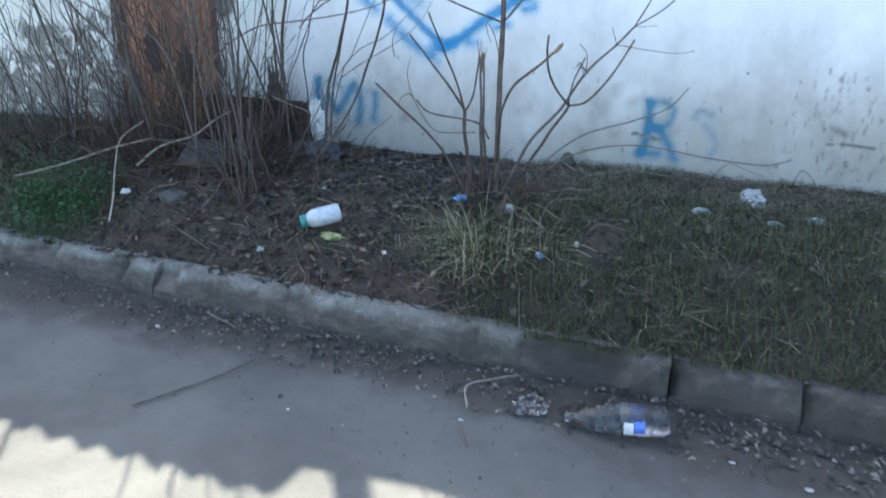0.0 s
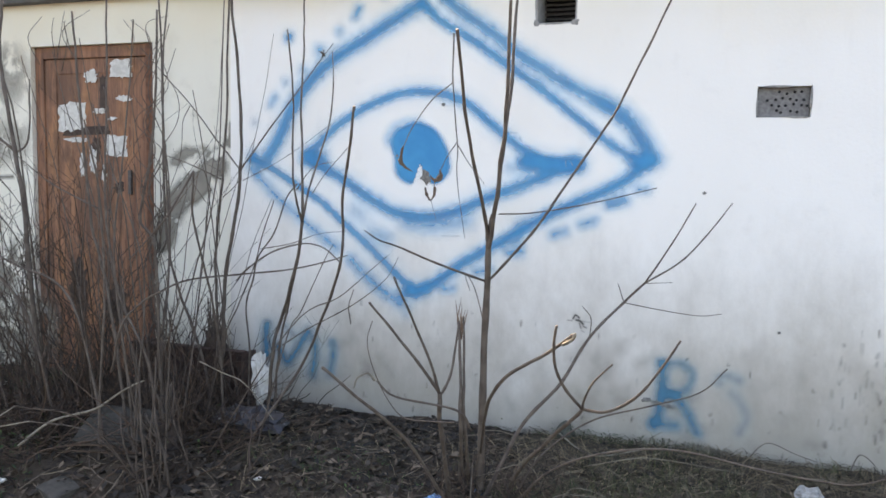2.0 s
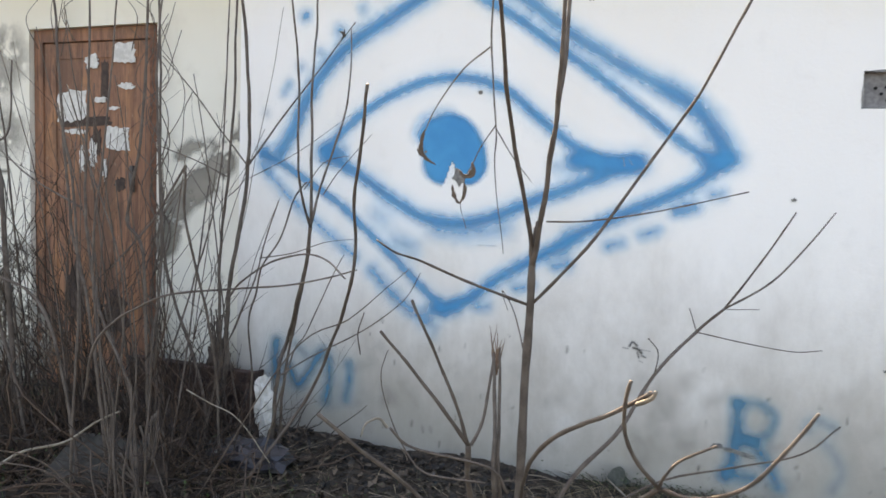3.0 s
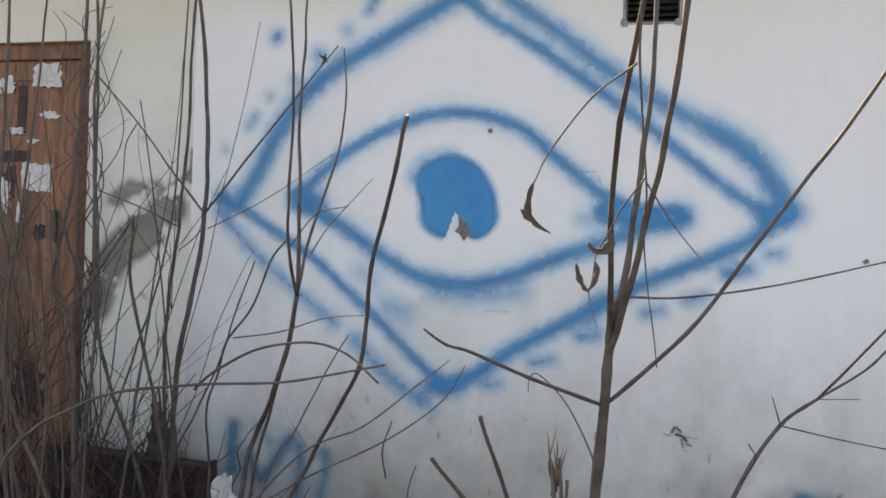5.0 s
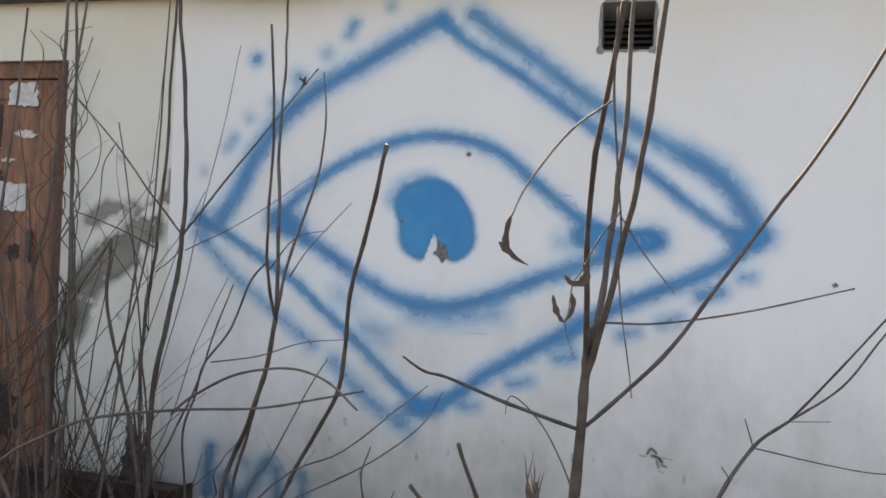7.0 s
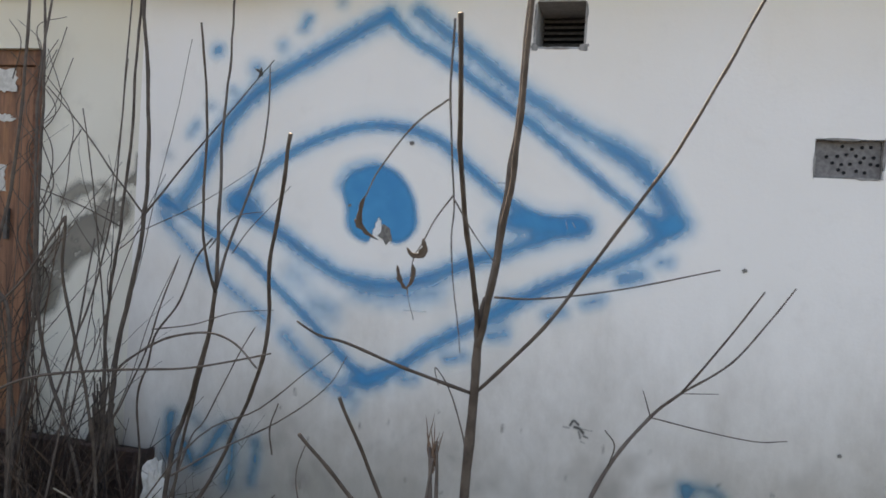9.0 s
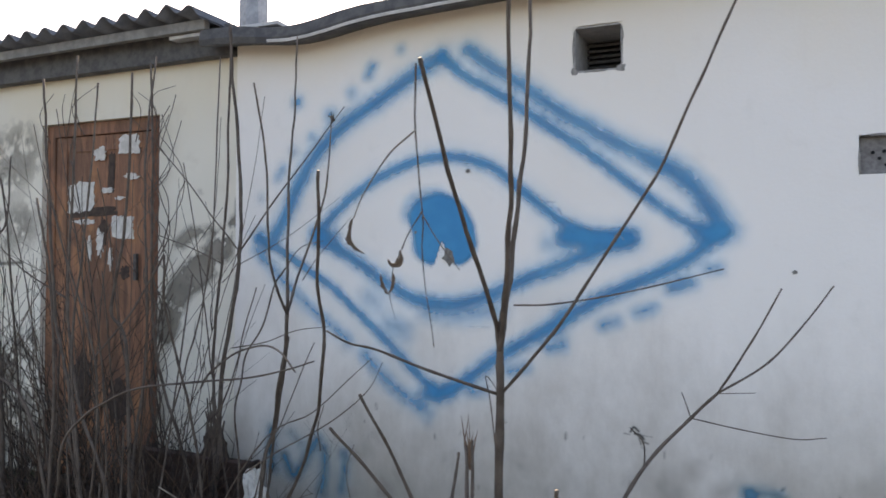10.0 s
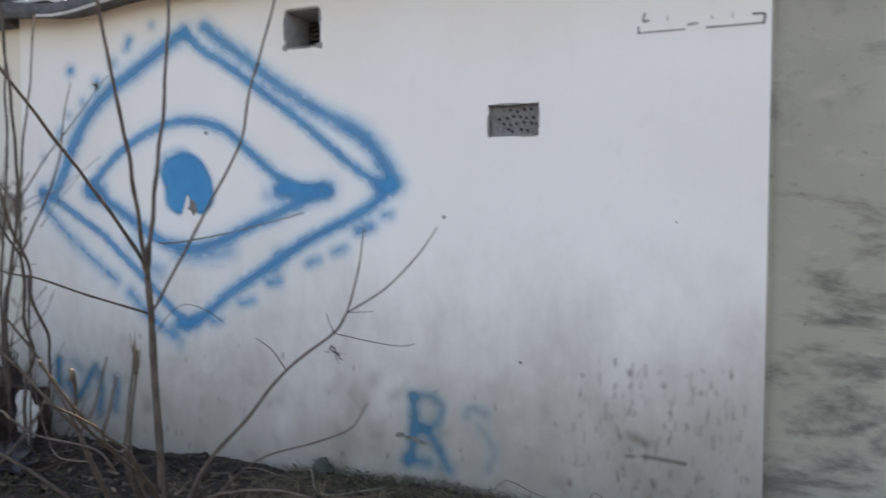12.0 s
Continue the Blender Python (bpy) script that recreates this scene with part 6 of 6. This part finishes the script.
for _ in range(5200):
    x = rnd.uniform(-3.2, 3.4)
    near = abs(rnd.gauss(0, 0.16)) if rnd.random() < 0.8 else rnd.uniform(0, 0.9)
    y = kerb_line(x) - 0.03 - near
    dense = 0.5 + 0.5 * bumps(x, y, 2.2, 17)
    if rnd.random() > dense + 0.25:
        continue
    s = rnd.uniform(0.003, 0.016) * (0.6 if near > 0.35 else 1)
    a = rnd.uniform(0, math.tau)
    u = Vector((math.cos(a), math.sin(a), rnd.uniform(-0.4, 0.4))) * s
    v = Vector((-math.sin(a), math.cos(a), rnd.uniform(-0.4, 0.4))) * s * rnd.uniform(0.3, 0.8)
    c = Vector((x, y, -0.526 + max(0, 0.03 - near * 0.3) + rnd.uniform(0.001, 0.008)))
    lift = Vector((0, 0, s * 0.5))
    crumbs.append([c - u - v * 0.4, c - u + v * 0.4, c - v + lift, c + v + lift, c + u - v * 0.3, c + u + v * 0.3])
many("gutter_litter", crumbs, leafy("gutter_bits", (0.016, 0.0135, 0.011), (0.17, 0.15, 0.125), rare=3.0), "crumbled leaves and dirt along the kerb", "litter")


def lump(bm, place, r, seed, squash=0.7, seg=8):
    made = bmesh.ops.create_icosphere(bm, subdivisions=2, radius=r)
    for v in made["verts"]:
        n = noise.noise(v.co * (2.2 / r) * 0.5 + Vector((seed, seed * 2, 0)))
        v.co *= 1 + 0.45 * n
        v.co.z *= squash
        v.co += Vector(place)


STONE = speckled("grey_stone", (0.040, 0.037, 0.032), (0.075, 0.069, 0.060), 25, 0.95)
for i in range(26):
    x = rnd.choice([-0.85, -0.1, 0.25, 0.4, 1.2, 1.75, 2.1]) + rnd.gauss(0, 0.18)
    y = kerb_line(x) - 0.05 - abs(rnd.gauss(0, 0.10))
    r = rnd.uniform(0.006, 0.017)
    s = thing("pebble", (x, y, -0.52), "small grey pebble in the gutter dirt", "pebble", "gutter pebbles")
    bm = bmesh.new()
    lump(bm, (x, y, -0.52 + r * 0.4), r, i)
    part("stone", bm, STONE, s)
for x, y, sx, sy, rz, lab in ((-1.19, -1.0, 0.19, 0.12, 12, "flat grey broken slab half sunk in litter"), (-1.19, -1.40, 0.09, 0.06, -20, "flat grey stone half sunk in litter")):
    s = thing("broken_slab", (x, y, bed_height(x, y)), lab, "stone")
    bm = bmesh.new()
    vs = box(bm, (-sx, -sy, -0.016), (sx, sy, 0.016), 0.006)
    bmesh.ops.subdivide_edges(bm, edges=bm.edges[:], cuts=2)
    for v in bm.verts:
        v.co += Vector((1, 1, 0.4)) * 0.02 * noise.noise(v.co * 9 + Vector((x, 0, 0)))
    bmesh.ops.transform(bm, matrix=Matrix.Translation((x, y, bed_height(x, y) + (0.055 if sx > 0.1 else 0.012))) @ pose(0, 0, 0, 30 if sx > 0.1 else 10, 4, rz), verts=bm.verts)
    part("slab_piece", bm, STONE, s)
x, y = 0.90, -0.06
s = thing("mossy_stone", (x, y, bed_height(x, y)), "small dark mossy stone against the wall foot", "stone")
bm = bmesh.new()
lump(bm, (x, y, bed_height(x, y) + 0.035), 0.05, 3.3, 1.1)
part("stone", bm, speckled("mossy_dark_stone", (0.05, 0.055, 0.045), (0.10, 0.10, 0.085), 30, 0.95), s)


def lathe(bm, profile, m, seg=20):
    """Turns (radius, height) pairs about the z axis, then places the result by m."""
    rings = [[bm.verts.new(m @ Vector((r * math.cos(math.tau * j / seg), r * math.sin(math.tau * j / seg), h))) for j in range(seg)] for r, h in profile]
    for a, b in zip(rings, rings[1:]):
        for j in range(seg):
            bm.faces.new((a[j], a[(j + 1) % seg], b[(j + 1) % seg], b[j]))
    bm.faces.new(rings[0][::-1])
    bm.faces.new(rings[-1])


def along(base, tip):
    d = Vector(tip) - Vector(base)
    return Matrix.Translation(base) @ d.to_track_quat("Z", "Y").to_matrix().to_4x4()


# white bottle with a turquoise cap, lying on the soil
ca, cb = Vector((-0.255, -1.525, -0.118)), Vector((-0.082, -1.395, -0.078))
m = along(cb, ca)
bottle = thing("bottle", (-0.2, -1.42, -0.14), "white plastic bottle with a turquoise cap lying on soil", "bottle")
WHITE_PLASTIC = speckled("scuffed_white_plastic", (0.42, 0.44, 0.45), (0.54, 0.55, 0.55), 25, 0.4, 0, 0.05)
bm = bmesh.new()
lathe(bm, [(0.0351, 0.0000), (0.0468, 0.0038), (0.0503, 0.0190), (0.0503, 0.1472), (0.0468, 0.1615), (0.0351, 0.1786), (0.0304, 0.1824), (0.0304, 0.1995)], m)
part("bottle_body", bm, WHITE_PLASTIC, bottle, smooth=True)
bm = bmesh.new()
lathe(bm, [(0.0509, 0.0285), (0.0512, 0.0294), (0.0512, 0.1283), (0.0509, 0.1292)], m)
part("bottle_label", bm, speckled("faded_label", (0.36, 0.41, 0.45), (0.50, 0.52, 0.54), 40, 0.5, 0, 0.03), bottle, "faded pale label", True)
bm = bmesh.new()
lathe(bm, [(0.0339, 0.1881), (0.0363, 0.1900), (0.0363, 0.2166), (0.0328, 0.2204)], m)
part("bottle_cap", bm, speckled("turquoise_plastic", (0.03, 0.19, 0.17), (0.05, 0.26, 0.23), 30, 0.4, 0, 0.05), bottle, "turquoise screw cap", True)

# clear flattened bottle by the kerb
pa, pb = Vector((1.76, -2.23, -0.475)), Vector((1.33, -2.33, -0.488))
m = along(pa, pb) @ Matrix.Diagonal((1.45, 1.05, 1, 1))
pet = thing("clear_bottle", (1.5, -2.19, -0.53), "clear crumpled plastic bottle with blue label by the kerb", "bottle")
CLEAR = bpy.data.materials.new("dusty_clear_plastic")
CLEAR.use_nodes = True
k = Nodes(CLEAR)
k.b.inputs["Base Color"].default_value = (0.45, 0.455, 0.47, 1)
k.b.inputs["IOR"].default_value = 1.35
k.put(k.b.inputs["Roughness"], k.ramp(k.noise(30, 4), 0.3, 0.7, 0.08, 0.3))
k.put(k.b.inputs["Transmission Weight"], k.ramp(k.noise(18, 4), 0.35, 0.7, 1.0, 0.9))
k.bump(k.noise(28, 3), 0.6, 0.01)
bm = bmesh.new()
lathe(bm, [(0.020, 0.0), (0.045, 0.004), (0.052, 0.02), (0.054, 0.06), (0.050, 0.075), (0.054, 0.09), (0.054, 0.17), (0.050, 0.185), (0.053, 0.20), (0.048, 0.26), (0.034, 0.315), (0.017, 0.35), (0.0135, 0.36), (0.0135, 0.385)], m, 28)
for v in bm.verts:
    v.co += Vector((0, 0.006, 0.006)) * noise.noise(v.co * 22)
part("bottle_body", bm, CLEAR, pet, smooth=True)
bm = bmesh.new()
lathe(bm, [(0.016, 0.377), (0.0165, 0.378), (0.0165, 0.397), (0.015, 0.399)], m)
part("bottle_cap", bm, CLEAR, pet, "clear screw cap", True)
lab_blue = speckled("blue_label_film", (0.05, 0.11, 0.42), (0.10, 0.19, 0.55), 30, 0.4, 0, 0.05)
for a0, a1, h0, h1, mt, tx in ((-2.9, -1.9, 0.095, 0.14, lab_blue, "blue label scrap"), (-0.2, 0.6, 0.10, 0.14, lab_blue, "blue label scrap"), (-2.9, -2.1, 0.142, 0.18, PAPER, "torn white label scrap"), (-0.3, 0.5, 0.142, 0.18, PAPER, "torn white label scrap")):
    bm = bmesh.new()
    rows = [[bm.verts.new(m @ Vector((0.0562 * math.cos(a), 0.0562 * math.sin(a), h))) for a in np.linspace(a0, a1, 7)] for h in (h0, h1)]
    for j in range(6):
        bm.faces.new((rows[0][j], rows[0][j + 1], rows[1][j + 1], rows[1][j]))
    ob = part("bottle_label", bm, mt, pet, tx)
    mod = ob.modifiers.new("thickness", "SOLIDIFY")
    mod.thickness = 0.0008

# crumpled papers, bags and wrappers
def crumple(name, place, size, mat, label, seed, squash=0.5, stretch=(1, 1)):
    """A crushed scrap of film or paper."""
    th = thing(name, place, label, "rubbish", "litter on the verge")
    bm = bmesh.new()
    made = bmesh.ops.create_icosphere(bm, subdivisions=3, radius=size)
    r = Vector((seed * 1.7, seed, seed * 0.3))
    for v in made["verts"]:
        q = v.co.normalized()
        d = noise.noise(q * 2.3 + r) * 0.5 + abs(noise.noise(q * 5 + r)) * 0.5
        v.co = Vector((q.x * stretch[0], q.y * stretch[1], q.z * squash)) * size * (0.75 + d)
        v.co += Vector(place)
    bm.normal_update()
    part("crumpled_sheet", bm, mat, th)
    return th


BAG = speckled("dirty_white_film", (0.26, 0.265, 0.26), (0.42, 0.42, 0.41), 30, 0.35, 0, 0.4)
BLUE_WRAP = speckled("blue_wrapper_film", (0.04, 0.20, 0.50), (0.20, 0.38, 0.60), 25, 0.35, 0, 0.3)
YELLOW_WRAP = speckled("yellow_green_wrapper", (0.28, 0.27, 0.07), (0.40, 0.38, 0.22), 22, 0.4, 0, 0.3)
DARK_BAG = speckled("black_bag_film", (0.018, 0.018, 0.022), (0.04, 0.04, 0.05), 25, 0.3, 0, 0.4)


def on_bed(x, y, up=0.01):
    return (x, y, bed_height(x, y) + up)


for name, (x, y), size, mat, lab, sq, st in (
        ("plastic_bag", (2.03, -0.59), 0.088, BAG, "crumpled dirty white plastic bag on the grass", 0.65, (0.75, 1.5)),
        ("paper_scrap", (1.775, -0.88), 0.036, BAG, "crumpled white paper scrap on the soil", 0.65, (1.6, 0.7)),
        ("paper_scrap", (2.13, -0.92), 0.036, BAG, "crumpled white paper scrap on the soil", 0.65, (1.3, 0.8)),
        ("paper_scrap", (2.32, -0.84), 0.037, BAG, "crumpled white paper scrap on the soil", 0.65, (1.3, 0.8)),
        ("paper_scrap", (0.80, -1.14), 0.046, BAG, "crumpled white film scrap under the sapling", 0.6, (0.9, 1)),
        ("wrapper", (0.505, -1.08), 0.038, BLUE_WRAP, "crumpled blue and white wrapper at the sapling's foot", 0.7, (1, 0.9)),
        ("wrapper", (1.06, -1.50), 0.026, BLUE_WRAP, "small blue plastic cap in the grass", 0.7, (0.9, 1)),
        ("wrapper", (0.66, -0.95), 0.022, BLUE_WRAP, "small blue wrapper scrap behind the sapling", 0.6, (1.2, 0.8)),
        ("wrapper", (-0.075, -1.52), 0.055, YELLOW_WRAP, "crumpled yellow-green wrapper beside the bottle", 0.4, (1.4, 0.8)),
        ("paper_scrap", (0.265, -1.585), 0.016, PAPER, "small white paper scrap on the soil", 0.6, (1, 1)),
        ("paper_scrap", (-0.44, -1.645), 0.022, BAG, "small white film scrap near the kerb", 0.6, (1, 1)),
        ("paper_scrap", (-1.53, -1.41), 0.032, PAPER, "crumpled white paper scrap on the litter", 0.6, (1, 1)),
        ("paper_scrap", (-0.62, -0.95), 0.020, PAPER, "small white paper scrap among twigs", 0.6, (1, 1)),
        ("paper_scrap", (-0.32, -1.125), 0.016, PAPER, "small white paper scrap among twigs", 0.5, (1.4, 1)),
        ("paper_scrap", (1.215, -1.375), 0.020, PAPER, "small pale paper scrap in dry grass", 0.8, (0.7, 1)),
        ("plastic_bag", (-0.68, -0.62), 0.16, DARK_BAG, "crumpled black plastic bag by the shrub", 0.45, (1.3, 0.9)),
        ("plastic_bag", (-0.82, -0.66), 0.045, BAG, "torn white plastic bag caught in the shrub", 1.0, (0.8, 0.8)),
        ("paper_scrap", (-2.6, -0.45), 0.05, PAPER, "white paper scrap by the cream wall", 0.4, (1.5, 0.8))):
    crumple(name, on_bed(x, y, size * sq * 0.6), size, mat, lab, rnd.uniform(0, 40), sq, st)
crumple("plastic_bag", (-0.76, -0.40, 0.20), 0.085, PAPER, "torn white plastic bag hanging in the shrub", 7.0, 1.9, (0.7, 0.6))
crumple("plastic_film", (1.22, -2.27, -0.50), 0.075, CLEAR, "clear crumpled film scrap in the gutter", 5.0, 0.5, (1, 0.9))
for x, y, s in ((-0.71, -2.19, 0.022), (0.30, -2.62, 0.010), (0.98, -2.44, 0.013), (2.0, -2.35, 0.016), (2.25, -2.42, 0.02), (1.1, -2.33, 0.012), (2.36, -2.2, 0.02)):
    crumple("paper_scrap", (x, y, -0.522), s * 0.6, BAG, "small pale paper scrap on the road", x * 9, 0.4, (1.4, 0.8))
for x, y, r in ((0.12, -2.12, 0.024), (0.20, -2.16, 0.019), (0.16, -2.18, 0.014), (0.27, -2.13, 0.017), (0.22, -2.55, 0.011)):
    s = thing("stone", (x, y, -0.52), "grey stone in the gutter dirt", "stone", "gutter stones")
    bm = bmesh.new()
    lump(bm, (x, y, -0.52 + r * 0.4), r, x * 20)
    part("stone", bm, STONE, s)

# sticks on the road
for pts, r, mt in (([(-0.30, -2.83, -0.518), (-0.14, -2.55, -0.515), (-0.04, -2.34, -0.505)], 0.005, BARK), ([(1.0, -2.50, -0.52), (1.06, -2.60, -0.52)], 0.006, BARK),
                   ([(0.98, -2.36, -0.515), (0.93, -2.22, -0.50), (1.02, -2.14, -0.49), (1.12, -2.08, -0.48)], 0.005, BARK_PALE), ([(-0.55, -2.0, -0.50), (-0.3, -2.1, -0.50)], 0.006, BARK)):
    stick = thing("stick", pts[0], "dry broken stick lying on the road", "branch", "sticks on the road")
    stem(stick, "twig", pts, r, r * 0.6, mt)

# leafy green weed tuft at the kerb, and small weeds by the wall
def weeds(label, centre, spread, n, size, colors, slim=0.45, grow=1.0):
    rows = []
    for _ in range(n):
        x, y = rnd.gauss(centre[0], spread[0]), min(-0.02, rnd.gauss(centre[1], spread[1]))
        y = max(y, kerb_line(x) + 0.05)
        a, h, s = rnd.uniform(0, math.tau), rnd.uniform(0.01, 1.0) * size, rnd.uniform(0.2, 0.5) * min(size, 0.1) * 0.3 * grow
        c = Vector((x, y, bed_height(x, y) + h))
        u = Vector((math.cos(a), math.sin(a), rnd.uniform(-0.6, 0.5))).normalized() * s
        v = Vector((-math.sin(a), math.cos(a), rnd.uniform(-0.4, 0.4))).normalized() * s * slim
        rows.append([c - u * 0.8, c - u * 0.8 + v * 0.1, c - v, c + v, c + u * 0.6 - v * 0.6, c + u * 0.6 + v * 0.6, c + u * 1.2, c + u * 1.2 + v * 0.1])
        if rnd.random() < 0.5:
            rows.append(blade(x, y, h, 0.3, 0.0012, a, 0.1))
    many("weeds", rows, leafy("weed_leaves", *colors), label, "weeds")


# dry stalks and a large withered leaf at the sapling's foot
for i in range(16):
    x, y = rnd.gauss(0.85, 0.14), rnd.gauss(-1.22, 0.14)
    l, a = rnd.uniform(0.18, 0.42), rnd.uniform(-2.6, 0.6)
    z = bed_height(x, y) - 0.01
    stalk = thing("dry_stalk", (x, y, z), "dry pale grass stalk bent over at the sapling's foot", "stalk", "dry stalks")
    stem(stalk, "stalk", [(x, y, z), (x + 0.3 * l * math.cos(a), y + 0.3 * l * math.sin(a), z + l * rnd.uniform(0.35, 0.6)), (x + l * math.cos(a), y + l * math.sin(a), z + l * rnd.uniform(0.3, 0.75))], rnd.uniform(0.0016, 0.003), 0.001, BARK_PALE)
dry_leaf = thing("withered_leaf", (0.78, -1.2, -0.08), "large pale withered leaf standing in the dry stalks", "leaf")
withered_leaf(dry_leaf, [(0.75, -1.20, -0.075), (0.765, -1.205, -0.03), (0.79, -1.21, 0.02), (0.80, -1.215, 0.07)], 0.022, 0.5)
weeds("bright green feathery weed tuft by the kerb", (-2.0, -1.50), (0.19, 0.11), 5200, 0.16, ((0.012, 0.032, 0.010), (0.06, 0.135, 0.042)), 0.26, 1.35)
weeds("low dark green weeds beside the cream wall", (-3.0, -1.1), (0.7, 0.3), 2600, 0.13, ((0.025, 0.05, 0.015), (0.07, 0.12, 0.035)))
weeds("low green moss and weeds at the wall's foot", (1.1, -0.10), (0.20, 0.06), 420, 0.07, ((0.025, 0.04, 0.012), (0.06, 0.09, 0.03)))
weeds("small green ivy leaves on the litter", (0.05, -0.95), (0.22, 0.15), 260, 0.06, ((0.03, 0.07, 0.02), (0.08, 0.15, 0.04)))
weeds("small green leaves along the kerb edge", (-0.1, -1.60), (0.5, 0.07), 520, 0.06, ((0.025, 0.05, 0.018), (0.07, 0.11, 0.04)))
weeds("dull green plants in the grass tuft", (0.62, -1.48), (0.15, 0.08), 420, 0.09, ((0.03, 0.06, 0.02), (0.08, 0.13, 0.045)))
